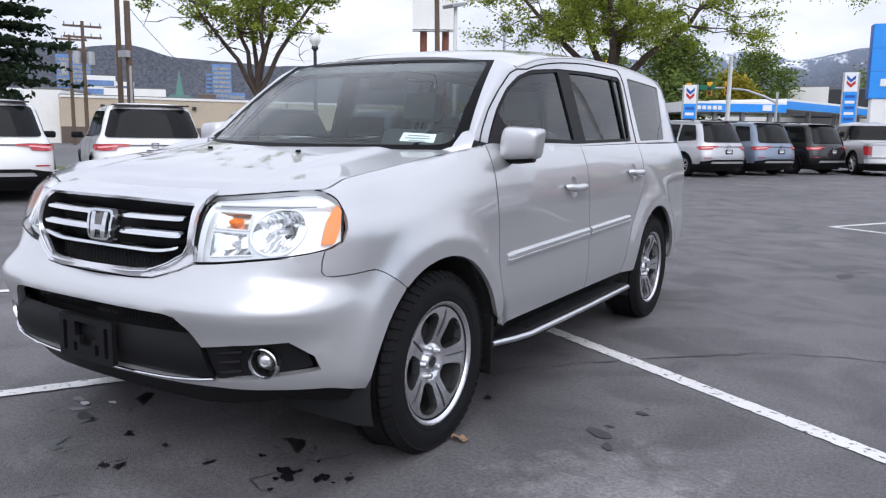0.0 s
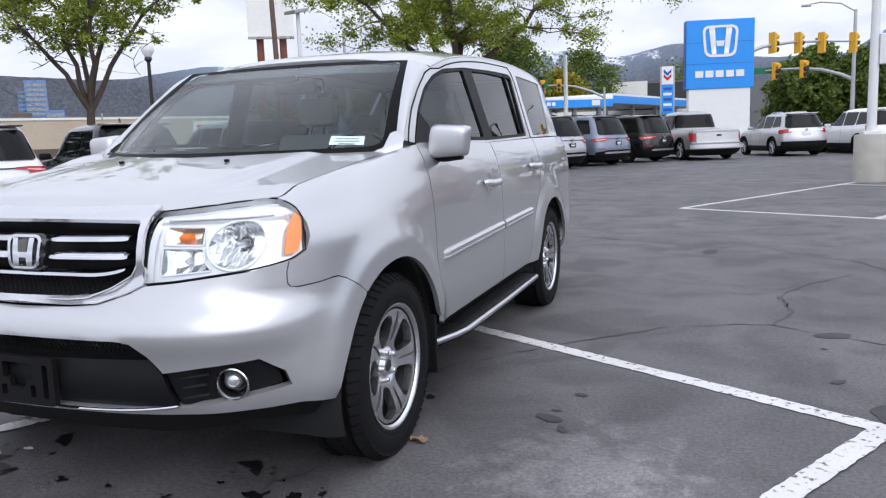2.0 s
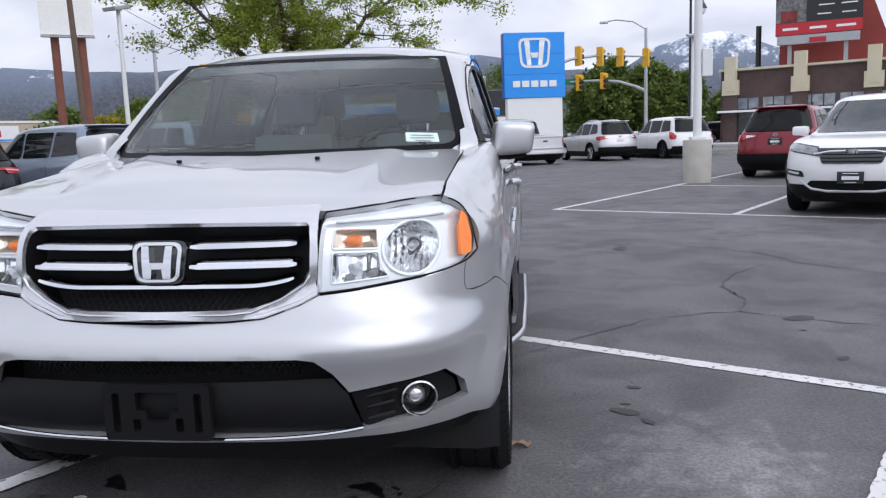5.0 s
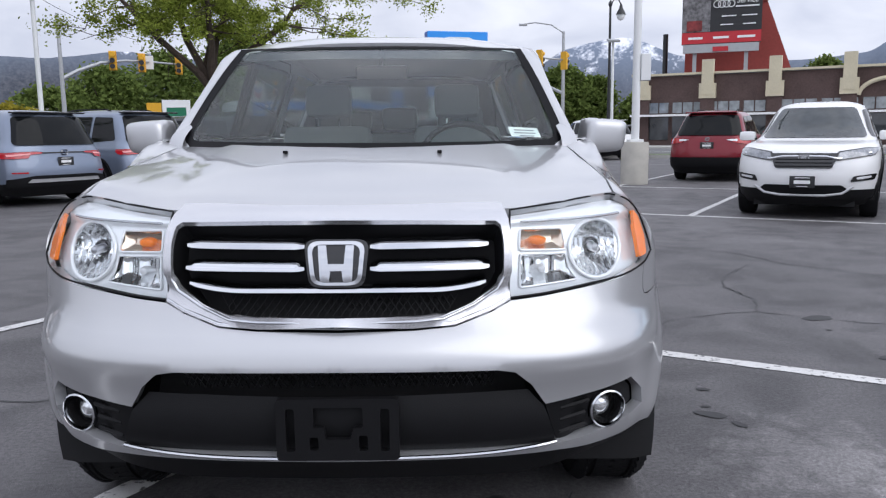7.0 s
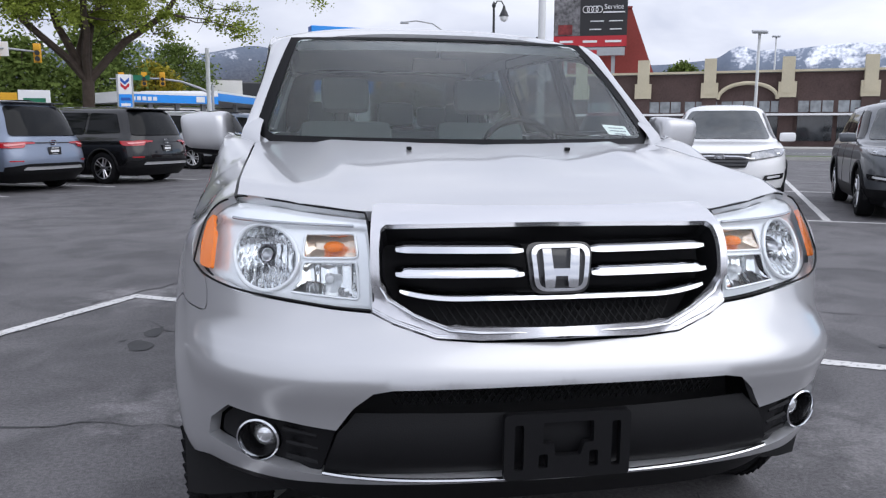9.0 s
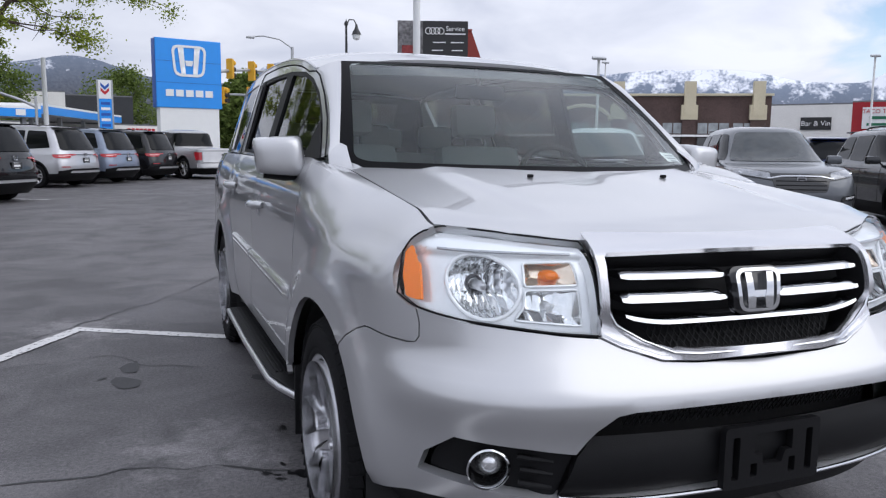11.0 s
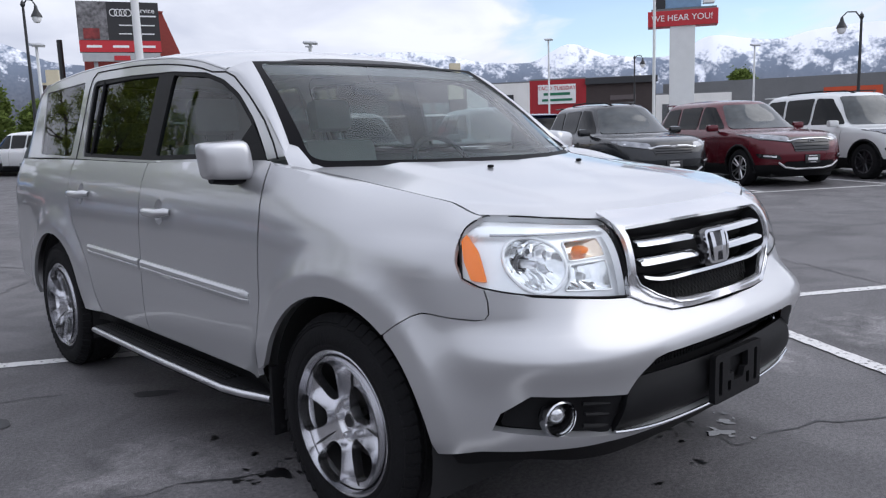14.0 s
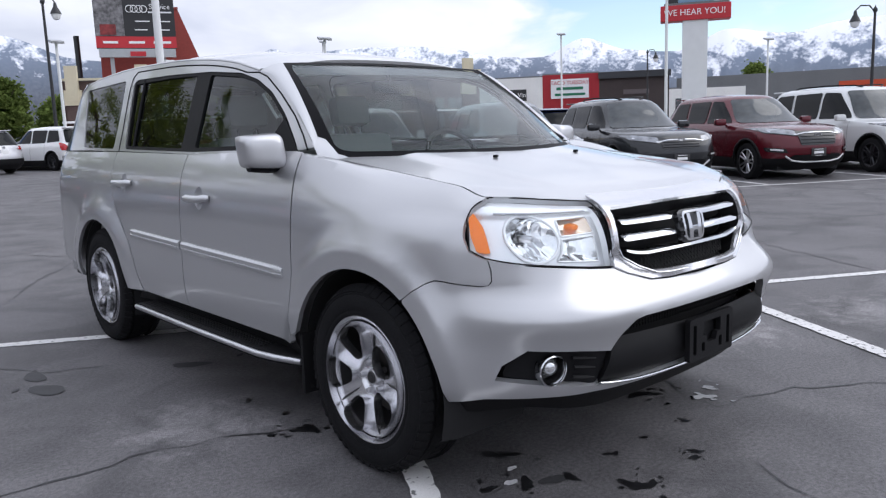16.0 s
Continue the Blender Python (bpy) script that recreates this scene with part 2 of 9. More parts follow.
def mountain_mat():
    m = bpy.data.materials.new("mountain")
    m.use_nodes = True
    nt = m.node_tree
    N, ln = nt.nodes.new, nt.links.new
    b = nt.nodes["Principled BSDF"]
    b.inputs["Roughness"].default_value = 0.95
    b.inputs["Specular IOR Level"].default_value = 0.1
    tc, geo, sep = N("ShaderNodeTexCoord"), N("ShaderNodeNewGeometry"), N("ShaderNodeSeparateXYZ")
    ln(geo.outputs["Position"], sep.inputs[0])
    # ravines run down the slopes: the grain follows bearing and height
    flat, unit, reach, stack = N("ShaderNodeVectorMath"), N("ShaderNodeVectorMath"), N("ShaderNodeVectorMath"), N("ShaderNodeVectorMath")
    flat.operation, unit.operation, reach.operation, stack.operation = "MULTIPLY", "NORMALIZE", "SCALE", "MULTIPLY_ADD"
    flat.inputs[1].default_value = (1, 1, 0)
    ln(tc.outputs["Object"], flat.inputs[0])
    ln(flat.outputs[0], unit.inputs[0])
    ln(unit.outputs[0], reach.inputs[0])
    reach.inputs["Scale"].default_value = 2400
    stack.inputs[1].default_value = (0, 0, 1.1)
    ln(tc.outputs["Object"], stack.inputs[0])
    ln(reach.outputs[0], stack.inputs[2])
    n = N("ShaderNodeTexNoise")
    n.inputs["Scale"].default_value, n.inputs["Detail"].default_value = 0.020, 11
    n.inputs["Distortion"].default_value = 0.6
    ln(stack.outputs[0], n.inputs["Vector"])
    nf = N("ShaderNodeTexNoise")
    nf.inputs["Scale"].default_value, nf.inputs["Detail"].default_value = 0.12, 9
    ln(stack.outputs[0], nf.inputs["Vector"])
    rock = N("ShaderNodeValToRGB")
    rock.color_ramp.elements[0].position, rock.color_ramp.elements[0].color = 0.35, (0.050, 0.056, 0.072, 1)
    rock.color_ramp.elements[1].position, rock.color_ramp.elements[1].color = 0.7, (0.10, 0.105, 0.12, 1)
    ln(nf.outputs["Fac"], rock.inputs[0])
    # snow above a ragged line, lower towards the east
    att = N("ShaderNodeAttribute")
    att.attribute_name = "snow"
    # distance haze put into the rock's colour: paler and bluer towards the east
    pale, haze_mix = N("ShaderNodeMapRange"), N("ShaderNodeMix")
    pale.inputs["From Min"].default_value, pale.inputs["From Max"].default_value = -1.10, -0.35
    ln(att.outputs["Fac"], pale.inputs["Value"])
    haze_mix.data_type = "RGBA"
    haze_mix.inputs["B"].default_value = (0.19, 0.23, 0.30, 1)
    ln(pale.outputs[0], haze_mix.inputs["Factor"])
    ln(rock.outputs[0], haze_mix.inputs["A"])
    s1 = N("ShaderNodeMath")
    s1.operation = "MULTIPLY_ADD"
    s1.inputs[1].default_value = 1.45
    ln(n.outputs["Fac"], s1.inputs[0])
    ln(att.outputs["Fac"], s1.inputs[2])
    s2 = N("ShaderNodeMath")
    s2.operation = "MULTIPLY_ADD"
    s2.inputs[1].default_value = 0.6
    ln(nf.outputs["Fac"], s2.inputs[0])
    ln(s1.outputs[0], s2.inputs[2])
    sr = N("ShaderNodeValToRGB")
    sr.color_ramp.elements[0].position, sr.color_ramp.elements[1].position = 0.47, 0.76
    ln(s2.outputs[0], sr.inputs[0])
    mx = N("ShaderNodeMix")
    mx.data_type = "RGBA"
    mx.inputs["B"].default_value = (0.78, 0.80, 0.86, 1)
    ln(sr.outputs[0], mx.inputs["Factor"])
    ln(haze_mix.outputs["Result"], mx.inputs["A"])
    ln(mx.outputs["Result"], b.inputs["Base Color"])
    return m


ASPHALT = asphalt_mat()
LINE_PAINT = mat("line_paint", (0.64, 0.63, 0.62), 0.75, vary=0.14, scale=2.5, fine=140, bump=0.3, wear=((0.12, 0.12, 0.12), 34, 0.575, 0.10))
TAR = mat("crack_tar", (0.026, 0.026, 0.028), 0.55, vary=0.3, scale=9, fine=90)
WET_OIL = mat("wet_oil", (0.010, 0.010, 0.011), 0.04, vary=0.2, spec=0.8)
OIL = mat("oil_stain", (0.012, 0.012, 0.013), 0.28, vary=0.3, scale=12, fine=80)
FAINT = mat("dry_stain", (0.036, 0.036, 0.038), 0.7, vary=0.3, scale=12, fine=80)
CONCRETE = mat("concrete", (0.42, 0.40, 0.36), 0.85, vary=0.18, scale=4, fine=90, bump=0.3)
KERB = mat("kerb_concrete", (0.40, 0.39, 0.37), 0.85, vary=0.15, scale=2, fine=50, bump=0.2)
GRASS = mat("grass_green", (0.075, 0.11, 0.03), 0.9, vary=0.45, scale=2, fine=60, bump=0.5)
SILVER = mat("silver_paint", (0.515, 0.518, 0.53), 0.30, 0.64, vary=0.02, scale=1.0, fine=900, coat=1.0, coat_rough=0.01)
CHROME = mat("chrome", (0.64, 0.65, 0.67), 0.07, 1.0, vary=0.02)
SATIN = mat("satin_metal", (0.62, 0.62, 0.64), 0.28, 1.0, vary=0.05, scale=6, fine=120)
BLACK_PLASTIC = mat("black_plastic", (0.009, 0.009, 0.010), 0.5, vary=0.2, scale=8, fine=300, bump=0.08, spec=0.14)
GLOSS_BLACK = mat("gloss_black", (0.012, 0.012, 0.013), 0.12, vary=0.1, coat=0.5)
DARK = mat("dark_void", (0.008, 0.008, 0.009), 0.9, vary=0.1)
ALLOY = mat("cast_alloy", (0.74, 0.74, 0.76), 0.27, 1.0, vary=0.04, scale=6, fine=120)
RUBBER = mat("tyre_rubber", (0.010, 0.010, 0.011), 0.8, vary=0.3, scale=7, fine=110, bump=0.25, spec=0.12)
AMBER = mat("amber_lens", (0.95, 0.21, 0.001), 0.4, vary=0.05, coat=0.15)
RED_LENS = mat("red_lens", (0.42, 0.012, 0.02), 0.15, vary=0.08, coat=0.8)
WHITE_LENS = mat("clear_lens_white", (0.80, 0.81, 0.83), 0.15, 0.35, vary=0.10, scale=20, fine=60, coat=0.8)
GLASS = glass_mat("clear_glass", (0.86, 0.95, 0.93), ior=1.42, veil=0.012)
TINTED = glass_mat("tinted_glass", (0.18, 0.20, 0.20), ior=1.48)


# ---- mesh tools ----
def link_mesh(name, bm, material, smooth=True):
    me = bpy.data.meshes.new(name)
    bm.normal_update()
    if smooth:
        for f in bm.faces:
            f.smooth = True
        for e in bm.edges:
            if len(e.link_faces) == 2 and e.calc_face_angle(0) > 0.7:
                e.smooth = False
    bm.to_mesh(me)
    bm.free()
    for mt in (material if isinstance(material, (list, tuple)) else [material]):
        me.materials.append(mt)
    return new(name, me)


def part(name, bm, material, parent, label="", smooth=True):
    """One bmesh as one mesh object under a thing or a part, in the parent's own axes."""
    ob = link_mesh(name, bm, material, smooth)
    ob.parent = parent
    if label:
        ob["label"] = label
    return ob


def empty(name, at=(0, 0, 0), turn=0.0):
    ob = new(name)
    ob.empty_display_size = 0.3
    ob.matrix_world = pose(at[0], at[1], at[2], 0, 0, turn)
    return ob


def box(bm, x0, y0, z0, x1, y1, z1, bevel=0.0, m=None):
    made = bmesh.ops.create_cube(bm, size=1.0)["verts"]
    t = Matrix.Translation(((x0 + x1) / 2, (y0 + y1) / 2, (z0 + z1) / 2)) @ Matrix.Diagonal((abs(x1 - x0), abs(y1 - y0), abs(z1 - z0), 1))
    bmesh.ops.transform(bm, matrix=(m @ t) if m else t, verts=made)
    if bevel:
        edges = list({e for v in made for e in v.link_edges})
        bmesh.ops.bevel(bm, geom=edges, offset=bevel, segments=2, profile=0.6, affect="EDGES")
    return bm


def rod(bm, a, b, r0, r1=None, sides=12, caps=True):
    a, b = Vector(a), Vector(b)
    r1 = r0 if r1 is None else r1
    way = b - a
    m = Matrix.Translation((a + b) / 2) @ way.to_track_quat("Z", "Y").to_matrix().to_4x4()
    bmesh.ops.create_cone(bm, cap_ends=caps, segments=sides, radius1=r0, radius2=r1, depth=way.length, matrix=m)
    return bm


def tube(bm, points, r, sides=8, closed=False, flat=1.0):
    """A pipe along points; r a number or a list."""
    pts = [Vector(p) for p in points]
    n = len(pts)
    rings = []
    for i, p in enumerate(pts):
        a = pts[(i - 1) % n] if closed or i else p
        c = pts[(i + 1) % n] if closed or i < n - 1 else p
        t = (c - a).normalized()
        side = t.cross(Vector((0, 0, 1)))
        if side.length < 1e-3:
            side = t.cross(Vector((0, 1, 0)))
        side.normalize()
        up = side.cross(t).normalized()
        rr = r[i] if isinstance(r, (list, tuple)) else r
        rings.append([bm.verts.new(p + side * math.cos(2 * math.pi * k / sides) * rr + up * math.sin(2 * math.pi * k / sides) * rr * flat) for k in range(sides)])
    for i in range(n if closed else n - 1):
        q, w = rings[i], rings[(i + 1) % n]
        for k in range(sides):
            bm.faces.new((q[k], q[(k + 1) % sides], w[(k + 1) % sides], w[k]))
    if not closed:
        bm.faces.new(rings[0][::-1])
        bm.faces.new(rings[-1])
    return bm


def lathe(bm, profile, sides=32, m=None, closed=False):
    """A turned form about z from (radius, height) pairs."""
    rings = []
    for r, z in profile:
        if r < 1e-5:
            rings.append([bm.verts.new((0, 0, z))])
        else:
            rings.append([bm.verts.new((r * math.cos(2 * math.pi * k / sides), r * math.sin(2 * math.pi * k / sides), z)) for k in range(sides)])
    pairs = list(zip(rings, rings[1:])) + ([(rings[-1], rings[0])] if closed else [])
    for a, b in pairs:
        for k in range(sides):
            q = [a[k % len(a)], a[(k + 1) % len(a)], b[(k + 1) % len(b)], b[k % len(b)]]
            q = [v for i, v in enumerate(q) if v not in q[:i]]
            if len(q) > 2:
                bm.faces.new(q)
    if m:
        bmesh.ops.transform(bm, matrix=m, verts=[v for r in rings for v in r])
    return bm


def inside(px, py, loop):
    """Which of the points lie inside a closed loop."""
    lx, ly = loop[:, 0], loop[:, 1]
    mx, my = np.roll(lx, -1), np.roll(ly, -1)
    res = np.zeros(len(px), bool)
    for x0, y0, x1, y1 in zip(lx, ly, mx, my):
        if y0 != y1:
            res ^= ((y0 > py) != (y1 > py)) & (px < (x1 - x0) * (py - y0) / (y1 - y0) + x0)
    return res


def resample(loop, step):
    out = []
    for (x0, y0), (x1, y1) in zip(loop, loop[1:] + loop[:1]):
        n = max(1, int(math.hypot(x1 - x0, y1 - y0) / step + 0.5))
        out += [(x0 + (x1 - x0) * k / n, y0 + (y1 - y0) * k / n) for k in range(n)]
    return out


def rounded(loop, r, n=4):
    """A polygon with its corners rounded; r a number or one for each corner."""
    out = []
    for i, p in enumerate(loop):
        rr = r[i] if isinstance(r, (list, tuple)) else r
        a, p, c = Vector(loop[i - 1]), Vector(p), Vector(loop[(i + 1) % len(loop)])
        if rr <= 0:
            out.append(tuple(p))
            continue
        ta, tc_ = min(rr, (a - p).length * 0.45), min(rr, (c - p).length * 0.45)
        s, e = p + (a - p).normalized() * ta, p + (c - p).normalized() * tc_
        for k in range(n + 1):
            t = k / n
            out.append(tuple((1 - t) ** 2 * s + 2 * t * (1 - t) * p + t * t * e))
    return out


FACING = [1]          # -1 while panels of the car's mirrored side are made


def sheet(loop, fn, step=0.05, thick=0.0, holes=(), bm=None, mirror=False, edge=None):
    """A panel: the region of a plane inside loop (less holes), filled with a fine net and bent by fn(u, v) into space.
    thick: how deep its rim turns in. mirror: the same on the other side of the car."""
    bm = bm or bmesh.new()
    thick = thick * FACING[0]
    loops = [resample(list(l), edge or step) for l in (loop, *holes)]
    arrs = [np.array(l, float) for l in loops]
    lo, hi = arrs[0].min(0), arrs[0].max(0)
    nx, ny = max(2, int((hi[0] - lo[0]) / step) + 1), max(2, int((hi[1] - lo[1]) / step) + 1)
    gx, gy = np.meshgrid(np.linspace(lo[0], hi[0], nx + 1), np.linspace(lo[1], hi[1], ny + 1))
    gx, gy = gx.ravel(), gy.ravel()
    keep = inside(gx, gy, arrs[0])
    for h in arrs[1:]:
        keep &= ~inside(gx, gy, h)
    rim = np.concatenate(arrs)
    gx, gy = gx[keep], gy[keep]
    if len(gx):
        near = np.min((gx[:, None] - rim[None, :, 0]) ** 2 + (gy[:, None] - rim[None, :, 1]) ** 2, axis=1)
        ok = near > (0.4 * step) ** 2
        gx, gy = gx[ok], gy[ok]
    pts, cons, n0 = [Vector(p) for l in loops for p in l], [], 0
    for l in loops:
        cons += [(n0 + k, n0 + (k + 1) % len(l)) for k in range(len(l))]
        n0 += len(l)
    pts += [Vector((float(a), float(b))) for a, b in zip(gx, gy)]
    vs, _, fs, *_ = geometry.delaunay_2d_cdt(pts, cons, [], 0, 1e-6)
    cx = np.array([sum(vs[i][0] for i in f) / 3 for f in fs])
    cy = np.array([sum(vs[i][1] for i in f) / 3 for f in fs])
    ok = inside(cx, cy, arrs[0])
    for h in arrs[1:]:
        ok &= ~inside(cx, cy, h)
    for sgn in ((1, -1) if mirror else (1,)):
        vv = []
        for v in vs:
            p = Vector(fn(v[0], v[1]))
            p.x *= sgn
            vv.append(bm.verts.new(p))
        faces = []
        for f, k in zip(fs, ok):
            if k:
                q = [vv[i] for i in f]
                faces.append(bm.faces.new(q if sgn > 0 else q[::-1]))
        loose = [v for v in vv if not v.link_faces]
        for v in loose:
            bm.verts.remove(v)
        if thick:
            for f in faces:
                f.normal_update()
            for v in {v for f in faces for v in f.verts}:
                v.normal_update()
            edges = [e for f in faces for e in f.edges if len(e.link_faces) == 1]
            inner = {}
            for e in edges:
                for v in e.verts:
                    if v not in inner:
                        inner[v] = None
            for v in inner:
                nrm = sum((f.normal for f in v.link_faces), Vector())
                inner[v] = (v.co - nrm.normalized() * thick)
            for v in list(inner):
                inner[v] = bm.verts.new(inner[v])
            for e in edges:
                f = e.link_faces[0]
                a, b_ = e.verts
                lp = [l for l in f.loops if l.edge == e][0]
                a, b_ = lp.vert, lp.link_loop_next.vert
                bm.faces.new((b_, a, inner[a], inner[b_]))
                e.smooth = False
    return bm


def curve(points):
    """A smooth function through (t, value) pairs (monotone cubic); values may be tuples."""
    ts = [p[0] for p in points]
    vs = np.array([np.atleast_1d(np.array(p[1], float)) for p in points])
    d = np.diff(vs, axis=0) / np.diff(ts)[:, None]
    m = np.zeros_like(vs)
    m[0], m[-1] = d[0], d[-1]
    for i in range(1, len(ts) - 1):
        same = d[i - 1] * d[i] > 0
        den = np.where(same, 1 / np.where(d[i - 1] == 0, 1, d[i - 1]) + 1 / np.where(d[i] == 0, 1, d[i]), 1)
        m[i] = np.where(same, 2 / den, 0)

    def at(t):
        t = min(max(t, ts[0]), ts[-1])
        i = min(max(int(np.searchsorted(ts, t)) - 1, 0), len(ts) - 2)
        h = ts[i + 1] - ts[i]
        k = (t - ts[i]) / h
        v = (2 * k ** 3 - 3 * k ** 2 + 1) * vs[i] + (k ** 3 - 2 * k ** 2 + k) * h * m[i] + (-2 * k ** 3 + 3 * k ** 2) * vs[i + 1] + (k ** 3 - k ** 2) * h * m[i + 1]
        return float(v[0]) if len(v) == 1 else v

    return at


def smooth01(a, b, t):
    t = min(max((t - a) / (b - a), 0), 1)
    return t * t * (3 - 2 * t)


# ---- ground, street and lines ----
def strip(bm, pts, w, z, jitter=0.0, rng=None):
    """A flat band of width w along points."""
    rows = []
    for i, p in enumerate(pts):
        a, c = Vector(pts[max(i - 1, 0)]), Vector(pts[min(i + 1, len(pts) - 1)])
        t = (c - a).normalized()
        n = Vector((-t.y, t.x))
        ww = w * (1 + (rng.uniform(-jitter, jitter) if rng else 0))
        p = Vector(p)
        rows.append((bm.verts.new((*(p + n * ww / 2), z)), bm.verts.new((*(p - n * ww / 2), z))))
    for (a, b), (c, d) in zip(rows, rows[1:]):
        bm.faces.new((a, b, d, c))
    return bm


def make_ground():
    bm = bmesh.new()
    radii = [0, 4, 8, 14, 22, 34, 50, 80, 140, 300, 800, 2000, 4200]
    rings = []
    for r in radii:
        rings.append([bm.verts.new((r * math.cos(a), r * math.sin(a), 0)) for a in np.linspace(0, 2 * math.pi, 48, endpoint=False)] if r else [bm.verts.new((0, 0, 0))])
    for a, b in zip(rings, rings[1:]):
        for k in range(48):
            if len(a) == 1:
                bm.faces.new((a[0], b[k], b[(k + 1) % 48]))
            else:
                bm.faces.new((a[k], b[k], b[(k + 1) % 48], a[(k + 1) % 48]))
    tagged(link_mesh("ground", bm, ASPHALT), "dark grey sealed asphalt of a car lot, stained and worn", "asphalt", kind="structure")


make_ground()


def parking_line(a, b, w=0.10, z=0.004):
    a, b = lot(*a), lot(*b)
    n = max(2, int((b - a).length / 0.035))
    rng = random.Random(int(abs(a.x * 97 + b.y * 31)) + 5)
    bm = strip(bmesh.new(), [tuple((a + (b - a) * k / n).xy) for k in range(n + 1)], w, z, 0.09, rng)
    tagged(link_mesh("parking_line", bm, LINE_PAINT), "worn white paint line of a parking stall", "line", "stall lines", "structure")


S0, S1, S2 = -3.30, -0.64, 2.03
parking_line((S0 - 0.05, 2.03), (4.8, 1.95))
for u in (S0, S1, S2, 4.7):
    parking_line((u, 1.98), (u, -3.2), z=0.0065)
parking_line((-3.68, 9.22), (19.0, 9.10))
for u in (-3.63, -0.82, 2.05, 4.80, 7.55, 10.3, 13.05, 15.8):
    parking_line((u, 9.2), (u, 20.4), z=0.0065)
parking_line((-3.63, 14.75), (19.0, 14.75))
for v in (-5.4, -2.7, 0.0, 2.7, 5.4, 8.1, 10.8, 13.5):
    parking_line((-16.9, v), (-11.6, v))


def crack(points, w, material, seed):
    """A wandering tarred crack through a few given places."""
    rng = random.Random(seed)
    out = []
    for (x0, y0), (x1, y1) in zip(points, points[1:]):
        n = max(2, int(math.hypot(x1 - x0, y1 - y0) / 0.09))
        for k in range(n):
            t = k / n
            out.append((x0 + (x1 - x0) * t + rng.gauss(0, 0.014), y0 + (y1 - y0) * t + rng.gauss(0, 0.014)))
    out.append(points[-1])
    bm = strip(bmesh.new(), out, w * 0.75, 0.003, 0.8, rng)
    tagged(link_mesh("pavement_crack", bm, material), "narrow dark tar-filled crack in the asphalt", "crack", kind="structure")


def stain(x, y, r, material, seed, thin=1.0, label="small black oil spot soaked into the asphalt", drops=0, kind="oil_spot", rag=1.0):
    """A ragged blot, with a few smaller drops round it."""
    rng = random.Random(seed)
    bm = bmesh.new()
    for j in range(drops + 1):
        cx, cy, rr0 = (x, y, r) if j == 0 else (x + rng.gauss(0, 1.5 * r), y + rng.gauss(0, 1.5 * r), r * rng.uniform(0.12, 0.38))
        n, turn = 26, rng.uniform(0, 6.28)
        wob = [rng.uniform(0, 6.28) for _ in range(4)]
        ring = []
        for k in range(n):
            a = 2 * math.pi * k / n
            rr = rr0 * (0.85 + rag * (0.20 * math.sin(2 * a + wob[0]) + 0.16 * math.sin(3 * a + wob[1]) + 0.12 * math.sin(5 * a + wob[2]) + 0.22 * rng.random() - 0.11))
            px, py = rr * math.cos(a) * 1.3, rr * math.sin(a) * thin
            ring.append(bm.verts.new((cx + px * math.cos(turn) - py * math.sin(turn), cy + px * math.sin(turn) + py * math.cos(turn), 0.0035 + 0.0001 * j)))
        c = bm.verts.new((cx, cy, 0.0037 + 0.0001 * j))
        for k in range(n):
            bm.faces.new((c, ring[k], ring[(k + 1) % n]))
    tagged(link_mesh(kind, bm, material), label, "stain", kind="structure")


for i, (pts, w) in enumerate((
        ([(-0.3, 7.3), (0.0, 6.75), (0.6, 6.38), (1.4, 5.98), (2.0, 5.62), (2.28, 5.88), (2.69, 5.43), (3.26, 4.85), (3.42, 4.25), (3.9, 3.75), (4.7, 3.2)], 0.016),
        ([(2.0, 5.6), (1.97, 5.13)], 0.028),
        ([(2.28, 5.88), (3.41, 6.1), (4.4, 6.25), (5.3, 6.45)], 0.012),
        ([(3.06, 4.23), (2.62, 3.6), (2.49, 3.23), (2.54, 2.69), (2.40, 2.40), (2.1, 2.33), (1.73, 2.17), (1.30, 1.74), (0.93, 1.37), (0.64, 0.9)], 0.015),
        ([(2.40, 2.40), (2.70, 2.19), (2.95, 2.06), (3.5, 1.75)], 0.012),
        ([(2.50, 3.25), (2.52, 2.95)], 0.035),
        ([(-0.24, 7.41), (0.64, 8.26), (1.5, 8.9)], 0.012),
        ([(-2.1, 3.2), (-1.21, 4.46), (-0.72, 5.39), (-0.04, 6.39)], 0.02),
        ([(-2.6, 2.4), (-1.62, 2.63), (-1.41, 2.31), (-1.14, 2.17)], 0.012),
        ([(-2.6, 1.1), (-2.04, 0.83), (-1.75, 0.78), (-1.4, 0.8), (-0.92, 0.57)], 0.013),
        ([(0.72, -0.22), (0.64, -0.4), (0.52, -0.65), (0.98, -0.74), (1.38, -1.08), (2.2, -1.6)], 0.011),
        ([(5.6, 2.0), (4.9, 1.24), (4.51, 0.6), (4.24, 0.16), (4.0, -0.4), (3.3, -0.9)], 0.014),
        ([(0.1, -1.04), (-0.01, -1.19), (-0.05, -1.5)], 0.010))):
    crack(pts, w, TAR, 40 + i)
